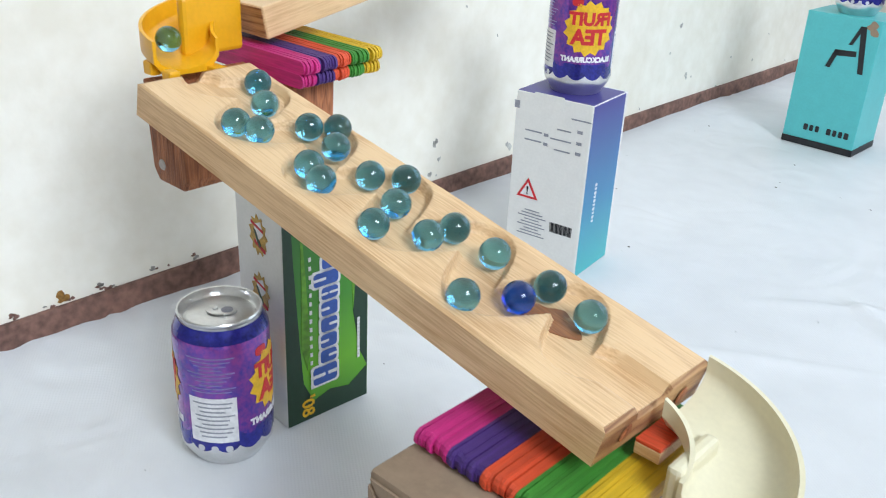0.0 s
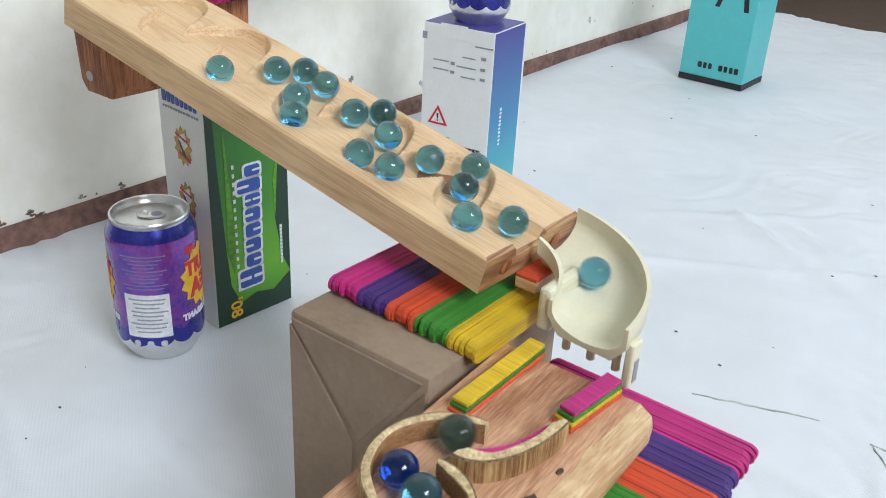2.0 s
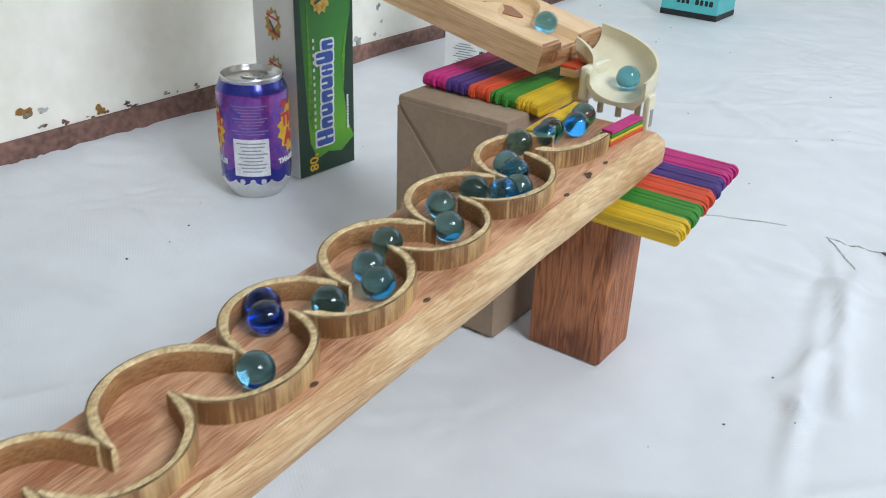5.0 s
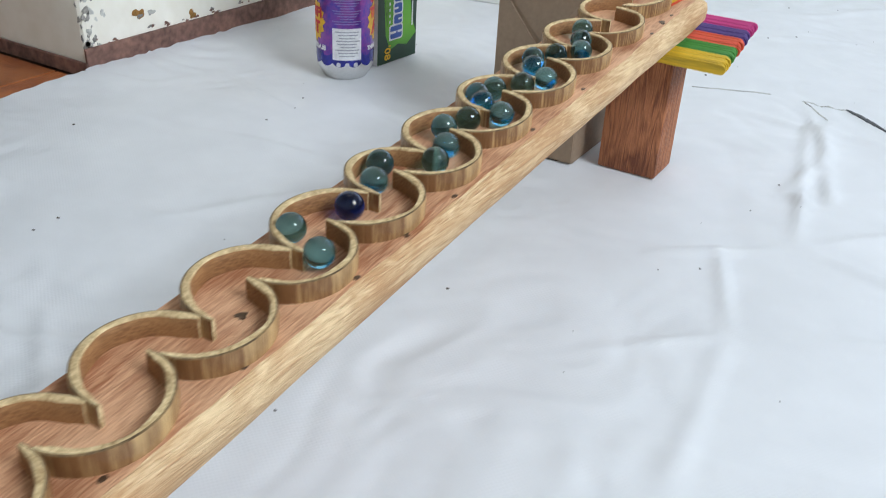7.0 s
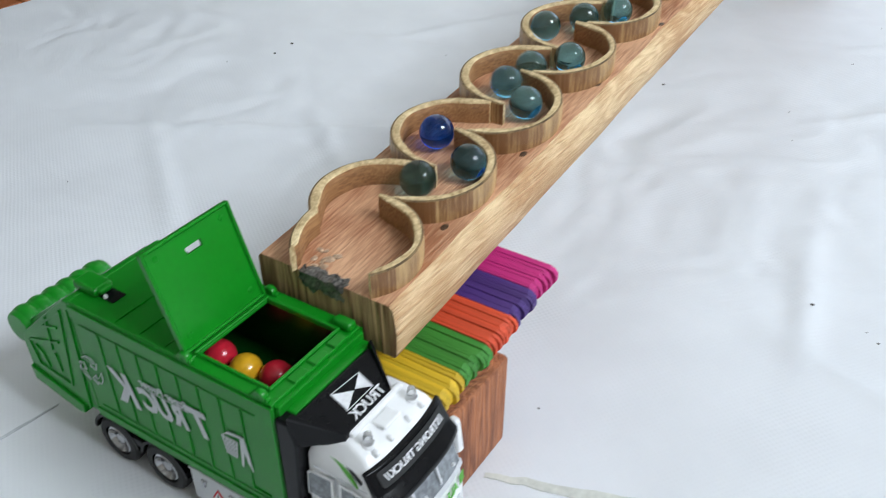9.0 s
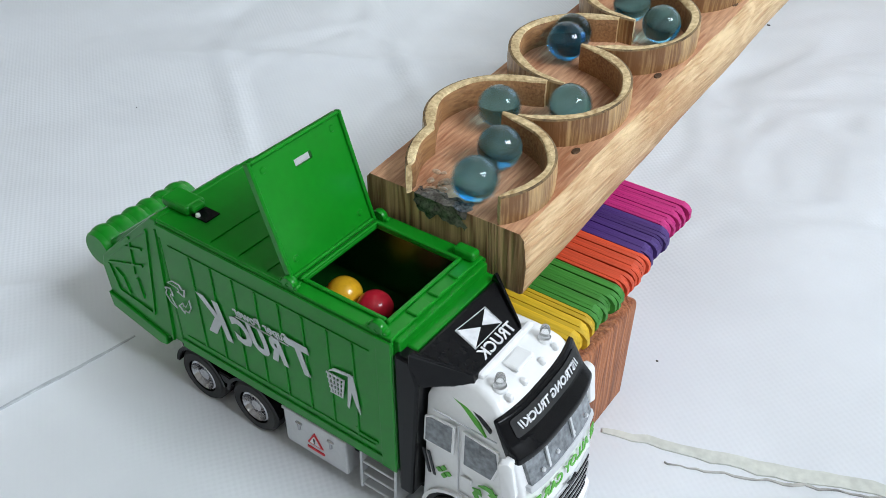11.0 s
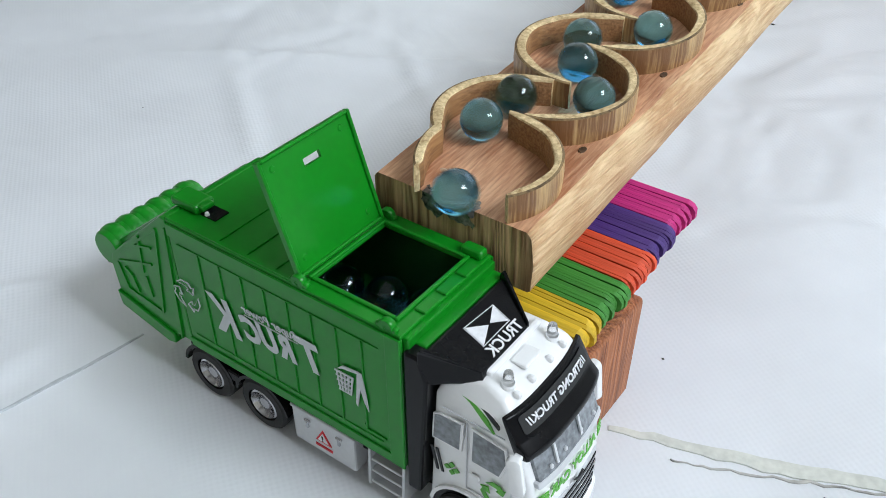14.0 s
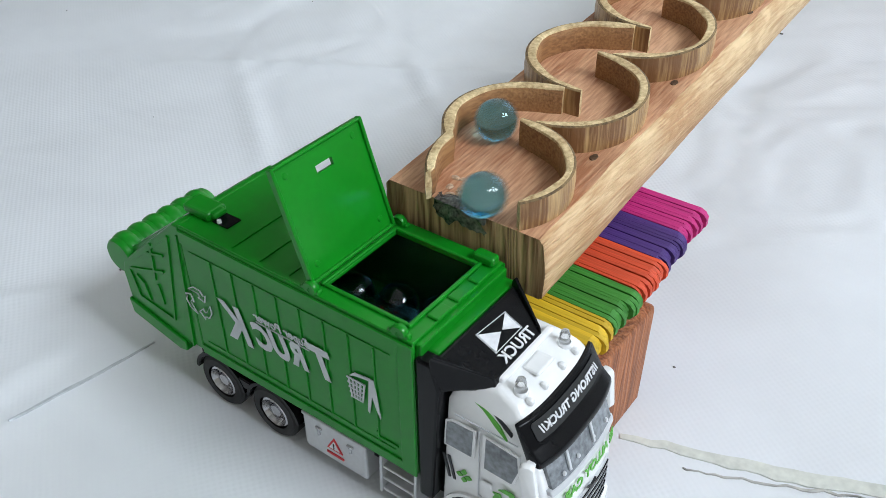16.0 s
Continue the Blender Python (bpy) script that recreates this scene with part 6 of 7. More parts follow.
    for dx in (0, 0.0021):
        part("print", moved(flat([(0.0108 + dx, 0.0425), (0.0118 + dx, 0.0425), (0.0142 + dx, 0.0318), (0.0132 + dx, 0.0318)], 0.0002), pf), M_INKBLACK, ob)
    # the swoosh lies on the slanting roof flank
    fl = face((0, 0.0045, 0.0690), (1, 0, 0), (0, 0.34, 0.94))
    for pts, m in (([(0.0165, 0.0052), (0.0235, 0.0054), (0.0300, 0.0036), (0.0352, 0.0002), (0.0372, -0.0014), (0.0374, -0.0026), (0.0345, -0.0010), (0.0295, 0.0022), (0.0235, 0.0042)], M_INKBLACK), ([(0.0225, 0.0036), (0.0280, 0.0020), (0.0325, -0.0010), (0.0362, -0.0046), (0.0318, -0.0022), (0.0275, 0.0006)], M_LEAFINK), ([(0.0195, 0.0040), (0.0250, 0.0030), (0.0290, 0.0010), (0.0250, 0.0020)], M_LEAFINK)):
        part("swoosh_print", moved(flat(pts, 0.0005), fl), m, ob, "green and black swoosh")
    for a in range(4):
        part("leaf_print", moved(flat([(0, 0.0004), (0.0012, 0.0020), (0, 0.0032), (-0.0012, 0.0020)], 0.0002), pf @ Matrix.Translation((0.0197, 0.0360, 0)) @ pose(0, 0, 0, 0, 0, 90 * a)), M_LEAFINK, ob, "small green leaf mark")
    for a in range(3):
        part("recycling_mark", moved(flat(arrow(0.0062), 0.0002), pf @ Matrix.Translation((0.0372, 0.0350, 0)) @ pose(0, 0, 0, 0, 0, 120 * a)), M_LEAFINK, ob, "green recycling mark")
    sf = face((0, -0.0007, 0), (1, 0, 0), (0, 0, 1))
    for a in range(3):
        part("recycling_mark", moved(outline(arrow(0.0082), 0.00022), sf @ Matrix.Translation((-0.1045, 0.0550, 0)) @ pose(0, 0, 0, 0, 0, 120 * a)), M_PRINTGREY, ob, "silver outlined recycling mark")
    lean = Matrix(((1, -0.30, 0, 0), (0, 1, 0, 0), (0, 0, 1, 0), (0, 0, 0, 1)))
    for ch, x, z, size, wide in (("K", -0.0832, 0.0540, 0.0235, 0.82), ("C", -0.0690, 0.0545, 0.0150, 0.85), ("U", -0.0602, 0.0550, 0.0150, 0.85), ("R", -0.0510, 0.0555, 0.0150, 0.80), ("T", -0.0388, 0.0578, 0.0190, 0.88)):
        m = moved(lettering(ch, size, True, 0.0007, 0.0001), lean @ Matrix.Diagonal((wide, 1, 1, 1)))
        part("lettering", moved(m, sf @ Matrix.Translation((x, z, 0))), M_PRINTGREY, ob, "silver mirrored lettering")
    part("lettering", moved(moved(lettering("Super Power", 0.0052, True, 0.0001), lean), sf @ Matrix.Translation((-0.0585, 0.0645, 0))), M_PRINTGREY, ob, "silver mirrored lettering")
    part("print", moved(bar(0.0270, 0.0003), sf @ Matrix.Translation((-0.0580, 0.0619, 0))), M_PRINTGREY, ob)
    # the litter bin mark, a woven basket and a wedge beside it
    for k in range(5):
        part("bin_print", moved(flat([(-0.0258 + 0.0012 * k, 0.0505), (-0.0252 + 0.0012 * k, 0.0505), (-0.0261 + 0.0018 * k, 0.0598), (-0.0269 + 0.0018 * k, 0.0598)], 0.0002), sf), M_PRINTGREY, ob)
    for k in range(5):
        w = 0.0058 + 0.0006 * k
        part("bin_print", moved(bar(w, 0.0006), sf @ Matrix.Translation((-0.0232, 0.0508 + 0.0022 * k, 0.0001))), M_PRINTGREY, ob, "silver litter bin mark")
    for pts in ([(-0.0170, 0.0640), (-0.0150, 0.0640), (-0.0138, 0.0560), (-0.0128, 0.0468), (-0.0145, 0.0505), (-0.0160, 0.0560), (-0.0178, 0.0468), (-0.0186, 0.0478), (-0.0176, 0.0570)], [(-0.0165, 0.0632), (-0.0236, 0.0618), (-0.0262, 0.0606), (-0.0236, 0.0632), (-0.0165, 0.0642)]):
        part("bin_print", moved(flat(pts, 0.0002), sf), M_PRINTGREY, ob)
    for y, s in ((0.0006, -1), (W - 0.0026, 1)):
        part("mirror", moved(prism(rounded(0.0050, 0.0165, 0.0018), -0.0014, 0.0014, 0.0006), Matrix.Translation((0.0468, y + s * 0.0012, 0.0555)) @ pose(0, 0, 0, 0, -8, -s * 14)), M_WHITEP, ob, "white wing mirror", smooth=True)
        part("mirror_arm", box(0.0440, 0.0470, min(y + s * 0.001, y - s * 0.0050), max(y + s * 0.001, y - s * 0.0050), 0.0600, 0.0618, 0.0004, 1), M_WHITEP, ob)
    return ob


TRUCK = build_truck()
T_M = TRUCK.matrix_basis.copy()
BALLS = []
for nm, x, y, m, lab in (("red_ball", -0.0565, 0.0293, M_BALLRED, "glossy red ball lying in the truck's container"), ("yellow_ball", -0.0414, 0.0286, M_BALLYEL, "glossy yellow ball lying in the truck's container"), ("red_ball", -0.0276, 0.0321, M_BALLRED, "glossy red ball lying in the truck's container")):
    bm = bmesh.new()
    bmesh.ops.create_uvsphere(bm, u_segments=28, v_segments=16, radius=0.0072)
    b = part(nm, bm, m, smooth=True)
    b.data.shade_smooth()
    b.location = T_M @ Vector((x, y, 0.0632))
    tagged(b, lab, "ball", group="coloured balls")
    BALLS.append(b)


# ---- the marbles' route ----
def build_route():
    pts = []
    # down the pine board
    for k in range(9):
        a = radians(200 + 70 * k / 8)
        pts.append(Vector((-0.508 + 0.0435 * math.cos(a), 0.353 + 0.0435 * math.sin(a), 0.3060 - 0.0008 * k)))
    for u in np.arange(0.006, B1_L, 0.002):
        pts.append(B1 @ b1_map(u, b1_mid(u), 0.0083 - GROOVE))
    # round the cream chute
    for k in range(0, 13):
        f = k / 12
        a = radians(86 - 84 * f)
        r = 0.0450 - 0.018 * (1 - f) ** 2 + 0.004 * math.sin(math.pi * f)
        pts.append(Vector((-0.151 + r * math.cos(a), 0.292 + r * math.sin(a), 0.2035 - 0.0185 * f)))
    # the straight entry of the plank
    y_top = L_MID[-1] + 0.012
    for k in range(1, 9):
        f = k / 8
        y = 0.288 + (y_top - 0.288) * f
        x = -0.1055 + (s_x(y_top) + 0.1055) * f * f
        pts.append(Vector((x, y, max(z2(y) + 0.0083, 0.185 - 0.03 * f))))
    for y in np.arange(y_top - 0.002, -0.5020, -0.0015):
        pts.append(Vector((s_x(y), y, z2(y) + 0.0083)))
    # over the lip and into the truck
    x = s_x(-0.5010)
    for k in range(1, 13):
        f = k / 12
        pts.append(Vector((x + 0.001 * f, -0.5025 - 0.030 * f, z2(-0.5) + 0.0083 - 0.052 * f * f)))
    return pts


def s_x(y):
    """Where a marble runs between the half rings."""
    turns = sorted([(m, 1) for m in R_MID] + [(m, -1) for m in L_MID] + [(-0.5120, -1)])
    f = float(np.interp(y, [m for m, k in turns], range(len(turns))))
    return c2(y) - 0.0165 * math.cos(math.pi * f) * (1 if turns[0][1] < 0 else -1)


ROUTE = build_route()
CUM = [0.0]
for a, b in zip(ROUTE, ROUTE[1:]):
    CUM.append(CUM[-1] + (b - a).length)
_first = B1 @ b1_map(0.006, b1_mid(0.006), 0.0083 - GROOVE)
CUM = np.array(CUM) + (Vector((-0.508, 0.3115, 0.3086)) - _first).length - (Vector((-0.508, 0.3095, 0.2996)) - _first).length
RXYZ = np.array([tuple(p) for p in ROUTE])
END = float(CUM[-1])
ROUTE_END = END


# how far along a marble is: s
def on_route(s):
    return Vector([float(np.interp(s, CUM, RXYZ[:, k])) for k in range(3)])


# seconds, metres along the route, millimetres beside it in x and y; front marble first, last row the lip
RUNS = []
RUNS.append(((0, 0.581, 4, 2), (0.5, 0.624, 7, -14), (1, 0.708, 0, 0), (1.5, 0.852, -7, -1), (2.6, 0.965, -1, -1), (3, 1.004, 0, 1), (5.5, 1.245, -5, -2), (6, 1.32, 0, 0), (6.5, 1.399, -3, 4), (7, 1.461, -1, -3), (7.5, 1.539, 0, -4), (8.5, 1.7, 1, -2), (9, 1.773, -3, 4), (9.2, 1.796, 1, -2), (9.78, 1.877, 0, 0)))
RUNS.append(((0, 0.55, -3, 3), (0.5, 0.605, -4, -13), (1, 0.654, 0, 0), (1.5, 0.792, 0, 0), (2, 0.872, 1, 1), (2.6, 0.947, -2, 0), (3, 0.984, 3, 4), (5.5, 1.203, -3, 4), (6, 1.276, -1, -1), (6.5, 1.355, 0, -4), (7, 1.434, -5, -8), (7.5, 1.509, 0, 0), (8.5, 1.663, -3, 2), (9, 1.746, 1, 6), (9.2, 1.772, -3, 3), (9.7, 1.861, -8, 12), (10.1, 1.877, 0, 0)))
RUNS.append(((0, 0.532, 3, -4), (0.5, 0.585, 3, -1), (1, 0.63, 4, -10), (1.5, 0.726, 0, 0), (2, 0.857, -2, -3), (2.6, 0.916, -3, 3), (3, 0.963, 0, 1), (5.5, 1.196, -11, 11), (6, 1.244, -2, -2), (6.5, 1.319, 0, 0), (7, 1.403, -4, 5), (7.5, 1.461, 0, -4), (8.5, 1.626, 0, 5), (9, 1.709, 4, -2), (9.2, 1.744, 0, 2), (9.7, 1.794, -6, 7), (10.45, 1.877, 0, 0)))
RUNS.append(((0, 0.507, 3, -10), (0.5, 0.559, 0, 1), (1, 0.608, 2, -16), (1.5, 0.673, 0, 0), (2, 0.825, 3, -2), (2.6, 0.887, -1, -3), (3, 0.936, 0, 0), (5.5, 1.155, -4, -7), (6, 1.224, -4, 6), (6.5, 1.288, -5, 5), (7, 1.344, 0, -4), (7.5, 1.428, -7, 0), (8.5, 1.578, -3, 4), (9, 1.651, 0, 0), (9.2, 1.677, -2, 2), (9.7, 1.734, 1, -3), (10.8, 1.877, 0, 0)))
RUNS.append(((0, 0.473, 5, 0), (0.5, 0.517, 7, -7), (1, 0.572, 2, 2), (1.5, 0.612, 8, -14), (2, 0.692, 0, 0), (2.6, 0.852, -3, 0), (3, 0.903, -5, 5), (5.5, 1.133, -2, 2), (6, 1.196, -6, 6), (6.5, 1.248, 0, -5), (7, 1.329, -3, 4), (7.5, 1.407, -3, 5), (8.5, 1.55, 0, 0), (9, 1.629, 0, 3), (9.2, 1.661, 0, 0), (9.7, 1.698, 0, 0), (11.15, 1.877, 0, 0)))
RUNS.append(((0, 0.44, -2, 1), (0.5, 0.499, -4, -4), (1, 0.541, 0, 0), (1.5, 0.6, -3, -2), (2, 0.639, 0, 0), (2.6, 0.774, 0, 0), (3, 0.872, 0, -4), (5.5, 1.111, -2, 3), (6, 1.158, 2, -12), (6.5, 1.22, 0, 0), (7, 1.296, -3, 4), (7.5, 1.363, 0, 0), (8.5, 1.524, 0, 0), (9, 1.596, 1, -2), (9.2, 1.639, 0, 0), (11.5, 1.877, 0, 0)))
RUNS.append(((0, 0.424, 4, -4), (0.5, 0.471, 6, 0), (1, 0.517, 7, -9), (1.5, 0.572, 3, 2), (2, 0.614, 8, -14), (2.6, 0.704, 0, 0), (3, 0.848, -3, 3), (5.5, 1.076, 0, -4), (6, 1.146, -7, -5), (6.5, 1.199, -6, 7), (7, 1.264, 0, 0), (7.5, 1.338, -1, -3), (8.5, 1.496, -2, 2), (9, 1.575, -3, 4), (9.2, 1.601, 2, -3), (11.85, 1.877, 0, 0)))
RUNS.append(((0, 0.398, -2, -6), (0.5, 0.44, -1, 1), (1, 0.499, -3, -3), (1.5, 0.538, 0, 0), (2, 0.593, 0, 0), (2.6, 0.64, 0, 0), (3, 0.717, 0, 0), (5.5, 1.05, -2, -7), (6, 1.129, -2, 2), (6.5, 1.157, 2, -11), (7, 1.23, 2, -3), (7.5, 1.294, -3, 6), (8.5, 1.437, 1, -8), (9, 1.524, -4, -2), (9.2, 1.551, 1, -8), (12, 1.861, 0, 0), (12.22, 1.877, 0, 0)))
RUNS.append(((0, 0.378, 0, 0), (0.5, 0.426, 4, -5), (1, 0.468, 6, 0), (1.5, 0.513, 6, -9), (2, 0.57, 1, 2), (2.6, 0.617, 8, -14), (3, 0.678, 0, 0), (5.5, 1.03, 0, 0), (6, 1.107, -3, 4), (6.5, 1.147, -4, -5), (7, 1.214, -4, 6), (7.5, 1.272, -1, 3), (8.5, 1.427, -6, 2), (9, 1.502, 0, 0), (9.2, 1.527, 0, -6), (12, 1.802, 0, 0), (12.5, 1.866, 3, -5), (12.62, 1.877, 0, 0)))
RUNS.append(((0, 0.351, -1, 1), (0.5, 0.399, -1, -9), (1, 0.441, -1, 0), (1.5, 0.501, -4, -4), (2, 0.541, 0, 0), (2.6, 0.603, -3, -4), (3, 0.636, 3, -6), (5.5, 1.008, -2, 3), (6, 1.093, -4, 5), (6.5, 1.143, -11, 4), (7, 1.176, 1, -5), (7.5, 1.244, 0, -5), (8.5, 1.399, -3, 7), (9, 1.482, -4, 7), (12, 1.784, -3, 4), (12.5, 1.815, 0, -3), (12.92, 1.877, 0, 0)))
RUNS.append(((0, 0.33, 0, 0), (0.5, 0.38, -1, -1), (1, 0.426, 4, -3), (1.5, 0.471, 6, -2), (2, 0.517, 7, -9), (2.6, 0.578, 6, 0), (3, 0.617, 8, -14), (5.5, 0.987, 1, 2), (6, 1.058, 1, -6), (6.5, 1.133, -4, 6), (7, 1.153, 2, -10), (7.5, 1.216, -4, 7), (8.5, 1.362, 0, 0), (12, 1.75, 0, 0), (12.5, 1.785, -3, 5), (13, 1.821, 0, -8), (13.35, 1.877, 0, 0)))
RUNS.append(((0, 0.303, 5, -5), (0.5, 0.351, 0, 2), (1, 0.399, 2, -11), (1.5, 0.449, -2, 3), (2, 0.503, -3, -9), (2.6, 0.552, -3, 5), (3, 0.603, -4, -4), (5.5, 0.968, 0, 0), (6, 1.024, 0, 0), (6.5, 1.099, -7, 10), (7, 1.146, -3, -4), (7.5, 1.175, 1, -8), (8.5, 1.335, -2, -4), (12, 1.728, 0, 0), (12.5, 1.764, -2, 2), (13, 1.792, 0, 0), (13.5, 1.86, 1, -2), (13.73, 1.877, 0, 0)))
RUNS.append(((0, 0.289, 0, 0), (0.5, 0.335, 0, 0), (1, 0.381, 0, 0), (1.5, 0.427, 0, 0), (2, 0.479, 4, -2), (2.6, 0.532, 4, -6), (3, 0.578, 7, -1), (5.5, 0.941, 5, -7), (6, 1.006, -2, 4), (6.5, 1.042, 0, 0), (7, 1.133, 0, 0), (7.5, 1.157, 3, -10), (8.5, 1.304, -2, 7), (12, 1.695, -3, 5), (12.5, 1.738, 0, 0), (13, 1.772, -2, 4), (13.5, 1.8, 0, 0), (14, 1.867, 5, -8), (14.1, 1.877, 0, 0)))
RUNS.append(((0, 0.26, 7, -1), (0.5, 0.315, 7, -6), (1, 0.355, 2, 1), (1.5, 0.401, 5, -9), (2, 0.453, -1, 2), (2.6, 0.507, 4, -10), (3, 0.558, 0, 0), (5.5, 0.928, 3, -5), (6, 0.978, 0, 0), (6.5, 1.016, -3, 5), (7, 1.113, -3, 5), (7.5, 1.151, 0, -4), (12, 1.655, -1, -2), (12.5, 1.698, 2, -1), (13, 1.746, 0, 0), (13.5, 1.779, -2, 3), (14, 1.808, 0, 0), (14.5, 1.871, 3, -6), (14.58, 1.877, 0, 0)))
RUNS.append(((0, 0.244, -2, 6), (0.5, 0.294, 5, -9), (1, 0.336, 0, 0), (1.5, 0.393, -6, -1), (2, 0.436, 0, 0), (2.6, 0.49, -3, 0), (3, 0.525, 8, -10), (5.5, 0.91, -5, 9), (6, 0.969, 0, 0), (6.5, 0.995, 0, 0), (7, 1.076, 2, -8), (7.5, 1.133, 0, 0), (12.5, 1.674, -1, 3), (13, 1.725, 0, 4), (13.5, 1.75, 1, 2), (14, 1.786, -4, 5), (14.5, 1.823, 1, -7), (14.87, 1.877, 0, 0)))
RUNS.append(((0, 0.23, 0, 0), (0.5, 0.264, 6, -2), (1, 0.317, 5, -4), (1.5, 0.357, 5, 1), (2, 0.402, 5, -9), (2.6, 0.461, 0, 3), (3, 0.504, -1, -13), (5.5, 0.882, 0, 3), (6, 0.933, 4, -6), (6.5, 0.972, 0, 0), (7, 1.058, 0, 0), (7.5, 1.117, -4, 8), (13, 1.673, -1, 3), (13.5, 1.715, 0, 0), (14, 1.756, 0, 0), (14.5, 1.792, 0, 0), (15, 1.86, 0, 0), (15.1, 1.877, 0, 0)))
RUNS.append(((0, 0.201, 6, -4), (0.5, 0.249, 4, 2), (1, 0.295, 4, -7), (1.5, 0.336, 0, 0), (2, 0.387, -3, -1), (2.6, 0.43, 0, 0), (3, 0.471, 6, -3), (5.5, 0.861, 0, 0), (6, 0.925, -6, 10), (6.5, 0.934, 0, 0), (7, 1.04, 0, 0), (7.5, 1.076, 1, -6), (13, 1.649, 0, -2), (13.5, 1.68, -2, 3), (14, 1.728, 0, 3), (14.5, 1.766, -1, 2), (15, 1.809, 0, 0), (15.3, 1.877, 0, 0)))
RUNS.append(((0, 0.188, 2, -4), (0.5, 0.233, 0, 0), (1, 0.281, 0, 0), (1.5, 0.321, 5, -5), (2, 0.361, 9, -1), (2.6, 0.418, 6, -7), (3, 0.459, 0, 0), (5.5, 0.854, -5, 1), (6, 0.872, 3, -11), (6.5, 0.919, -2, 5), (7, 1.022, -2, 4), (7.5, 1.05, 0, -5), (13.5, 1.653, 0, -3), (14, 1.698, 0, 0), (14.5, 1.736, -1, 2), (15, 1.776, -3, 5), (15.53, 1.877, 0, 0)))
RUNS.append(((0, 0.158, 8, -2), (0.5, 0.213, 5, -5), (1, 0.251, 8, 1), (1.5, 0.297, 5, -7), (2, 0.344, 0, 0), (2.6, 0.399, 0, -11), (3, 0.436, 0, 0), (5.5, 0.837, -5, 6), (6, 0.87, 10, -3), (6.5, 0.878, 2, -7), (7, 1.002, -5, 9), (7.5, 1.01, -5, 12), (14, 1.668, -2, 4), (14.5, 1.704, 1, -2), (15, 1.752, 1, 1), (15.5, 1.817, 0, -3), (15.8, 1.877, 0, 0)))
RUNS.append(((0, 0.132, -3, 3), (0.5, 0.194, 5, -5), (1, 0.239, 0, 0), (1.5, 0.288, -1, -1), (2, 0.326, 0, 0), (2.6, 0.372, 0, 0), (3, 0.414, 8, -8), (5.5, 0.79, 0, 0), (6, 0.86, 0, 0), (7, 0.971, -2, 6), (7.5, 0.974, 0, 0), (14.5, 1.674, -3, 4), (15, 1.728, 0, 5), (15.5, 1.78, -3, 5), (16, 1.861, 3, -6), (16.07, 1.877, 0, 0)))
RUNS.append(((0, 0.046, -2, -7), (0.5, 0.143, 4, 4), (1, 0.204, 6, -5), (1.5, 0.247, 3, 1), (2, 0.294, 6, -10), (2.6, 0.351, -1, 4), (3, 0.398, 1, -9), (5.5, 0.708, 0, 0), (6, 0.852, -7, 4), (7, 0.933, 0, 0), (7.5, 0.934, 12, -11), (14.5, 1.639, -3, 12), (15, 1.647, -1, 3), (15.5, 1.736, 0, 2), (16, 1.8, 2, -2), (16.45, 1.877, 0, 0)))


def build_marble(material, label):
    bm = bmesh.new()
    bmesh.ops.create_uvsphere(bm, u_segments=40, v_segments=24, radius=0.0083)
    ob = part("glass_marble", bm, material, smooth=False)
    ob.data.shade_smooth()
    return tagged(ob, label, "marble", group="glass marbles")


MARBLES = []
first = build_marble(M_MARBLE, "clear blue-green glass marble rolling down the track")
for k in range(21):
    if k == 2:
        MARBLES.append(build_marble(M_MARBLE_BLUE, "deep blue glass marble rolling down the track"))
    else:
        MARBLES.append(first if k == 0 else copy_thing(first, Matrix()))


def rest_place(k):
    """Where a marble comes to lie in the truck's container."""
    slots = [(x, y, 0.0645) for x in (-0.0965, -0.0797, -0.0640) for y in (0.0112, 0.0282)] + [(-0.0881, 0.0412, 0.0645)]
    slots += [(-0.0501, 0.0306, 0.0645), (-0.0330, 0.0350, 0.0645), (-0.0160, 0.0385, 0.0645)]
    slots += [(-0.0714, 0.0412, 0.0645)] + [(x, y, 0.0775) for x in (-0.0885, -0.0718) for y in (0.0115, 0.0200, 0.0360)] + [(-0.0965, 0.0280, 0.0775), (-0.0800, 0.0300, 0.0775), (-0.0640, 0.0400, 0.0775), (-0.0640, 0.0110, 0.0775)]
    return T_M @ Vector(slots[k % len(slots)])


def beside(rows, t):
    """How far off the route's line, where marbles crowd in a bowl."""
    ts = [r[0] for r in rows]
    return Vector((float(np.interp(t, ts, [r[2] for r in rows])) / 1000, float(np.interp(t, ts, [r[3] for r in rows])) / 1000, 0))


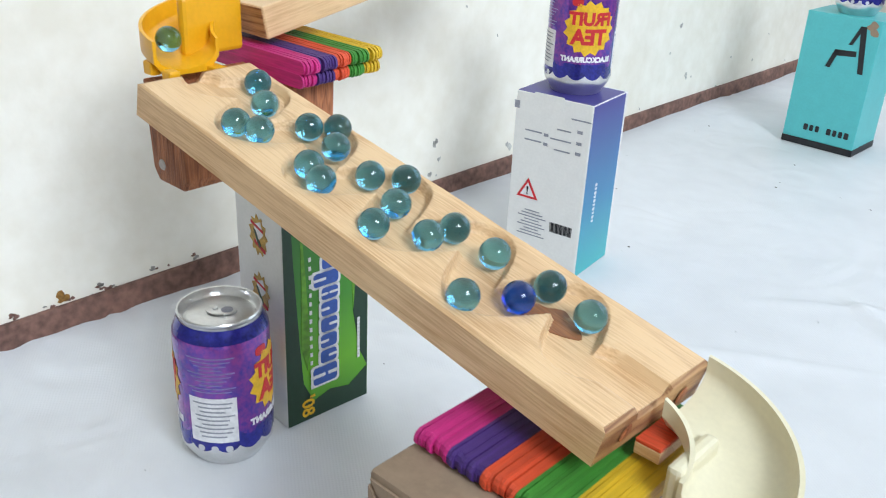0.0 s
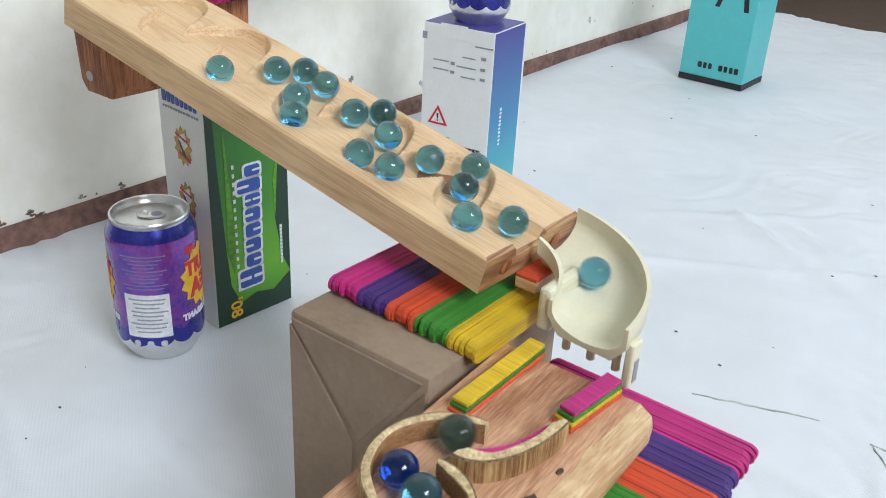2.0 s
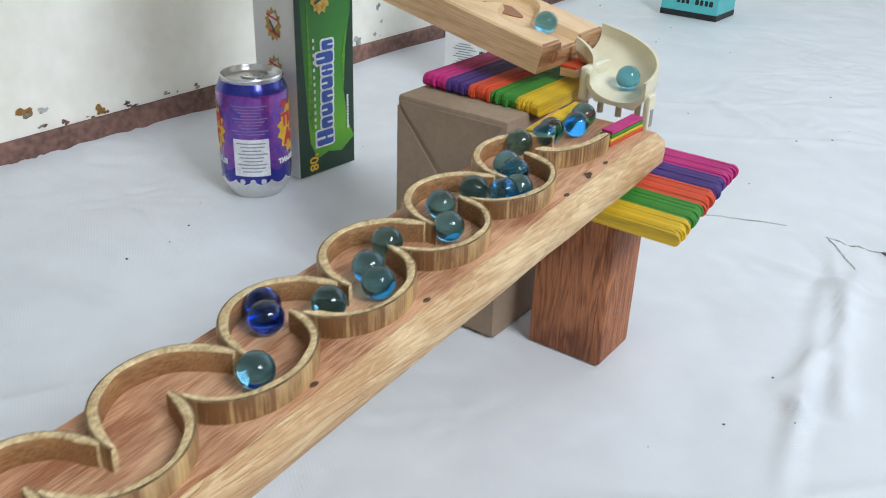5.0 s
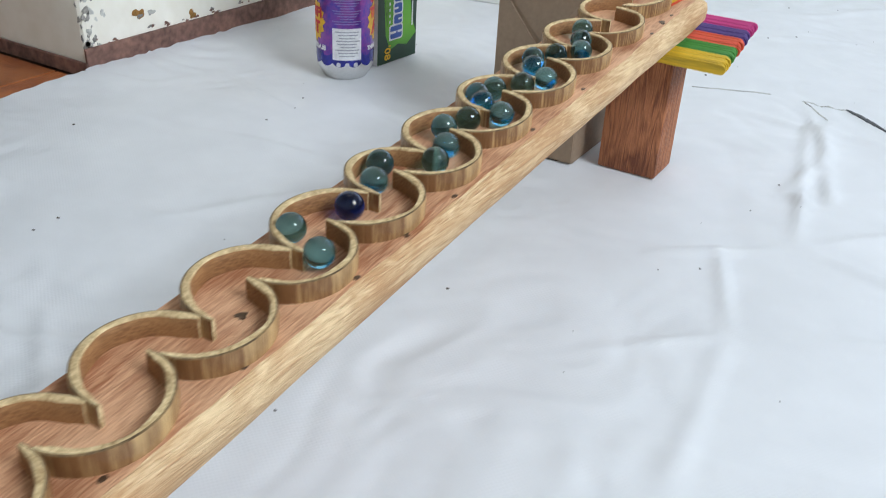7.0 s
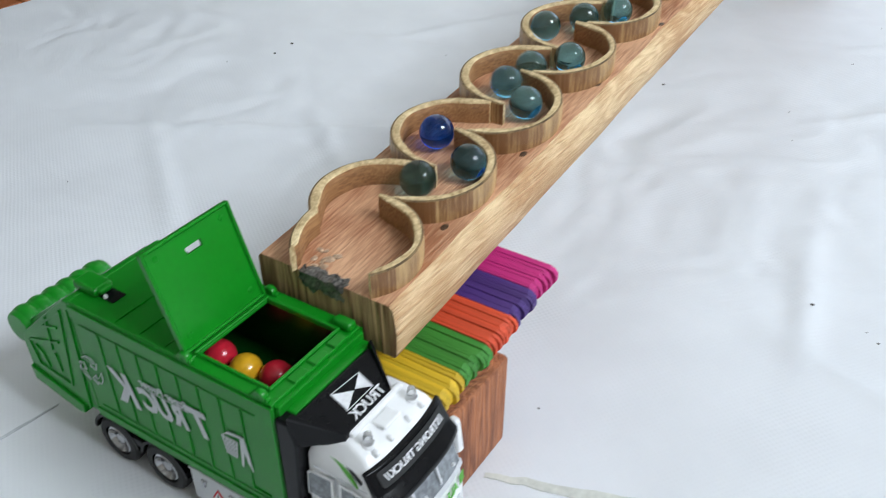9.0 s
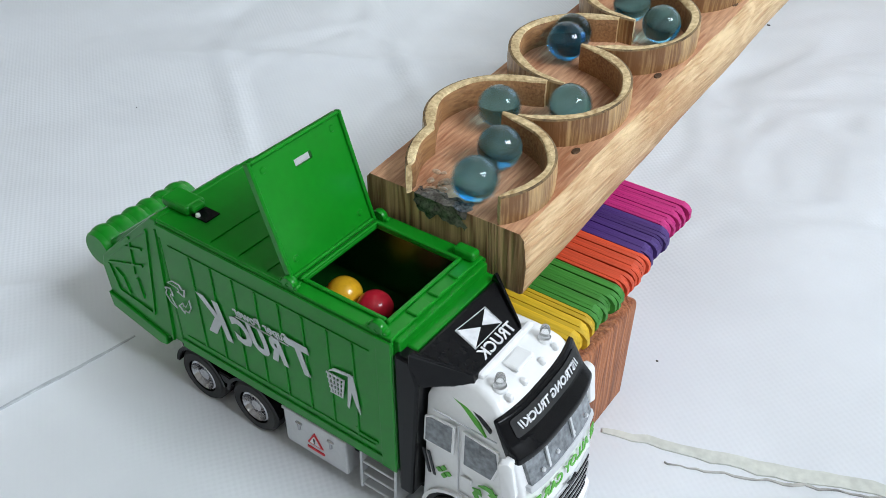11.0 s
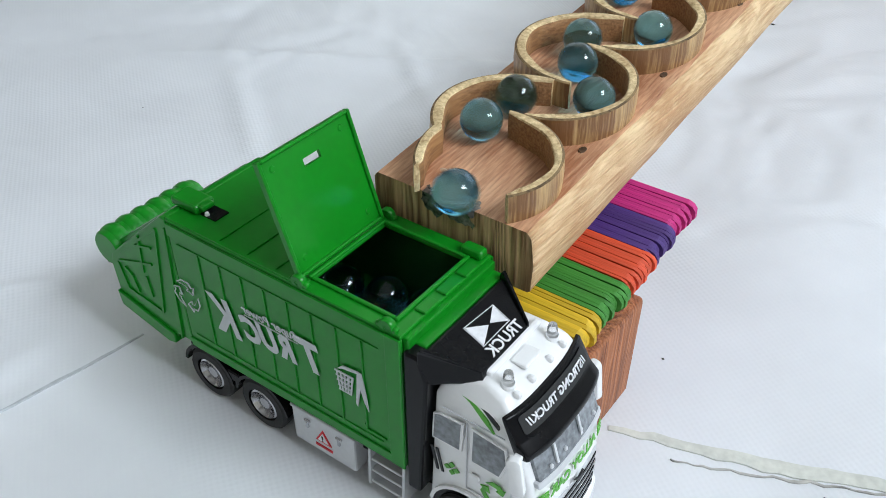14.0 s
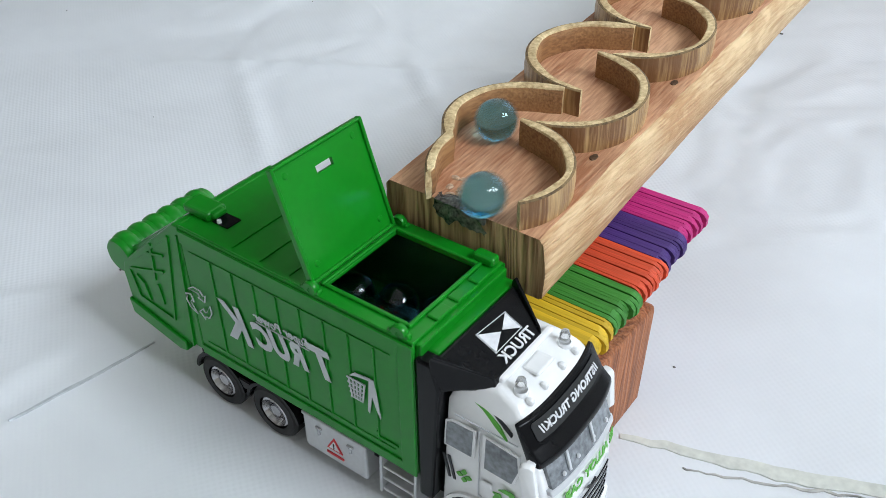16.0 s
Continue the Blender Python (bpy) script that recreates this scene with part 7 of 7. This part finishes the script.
def glide(rows, t):
    """Monotone cubic through the rows."""
    ts, ss = [r[0] for r in rows], [r[1] for r in rows]
    if t <= ts[0]:
        return ss[0]
    if t >= ts[-1]:
        return ss[-1]
    d = [(b - a) / (q - p) for a, b, p, q in zip(ss, ss[1:], ts, ts[1:])]
    m = [d[0]] + [0 if a * b <= 0 else 2 * a * b / (a + b) for a, b in zip(d, d[1:])] + [d[-1]]
    k = max(i for i in range(len(ts) - 1) if ts[i] <= t)
    h = ts[k + 1] - ts[k]
    f = (t - ts[k]) / h
    return (2 * f ** 3 - 3 * f ** 2 + 1) * ss[k] + (f ** 3 - 2 * f ** 2 + f) * h * m[k] + (-2 * f ** 3 + 3 * f ** 2) * ss[k + 1] + (f ** 3 - f ** 2) * h * m[k + 1]


def motions():
    """Every marble rolls along the route, drops off the lip and comes to rest in the truck."""
    for k, (ob, run) in enumerate(zip(MARBLES, RUNS)):
        lip_t, lip_s = run[-1][:2]
        fall = 0.17
        rows, turn, last = [], Matrix.Rotation(k * 0.9, 4, "Y") @ Matrix.Rotation(k * 1.7, 4, "X"), None
        for n in range(161):
            t = n / 10
            if t <= lip_t:
                p = on_route(glide(run, t)) + beside(run, t)
            elif t < lip_t + fall:
                p = on_route(lip_s + (ROUTE_END - lip_s) * (t - lip_t) / fall)
            else:
                f = min(1.0, (t - lip_t - fall) / 0.28)
                f = f * f * (3 - 2 * f)
                p = on_route(ROUTE_END).lerp(rest_place(k), f)
            if last is not None:
                d = p - last
                if d.length > 1e-6:
                    axis = Vector((0, 0, 1)).cross(d)
                    if axis.length > 1e-9:
                        turn = Matrix.Rotation(min(d.length / 0.0083, 1.3), 4, axis.normalized()) @ turn
            last = p
            rows.append((t, Matrix.Translation(p) @ turn))
        walk(ob, rows)
    # the coloured balls are knocked to the near wall as marbles land
    for ob, mid, x in zip(BALLS, ((-0.0600, 0.0200), (-0.0460, 0.0308), (-0.0315, 0.0313)), (-0.050, -0.034, -0.018)):
        a, m, b = Matrix.Translation(ob.location), Matrix.Translation(T_M @ Vector((*mid, 0.0632))), Matrix.Translation(T_M @ Vector((x, 0.0102, 0.0632)))
        nudge, spin = Matrix.Rotation(0.4, 4, "Y"), Matrix.Rotation(1.2, 4, "X")
        walk(ob, [(0, a), (10.2, a), (10.9, m @ nudge), (12.25, m @ nudge), (12.75, b @ spin), (16, b @ spin)])


motions()
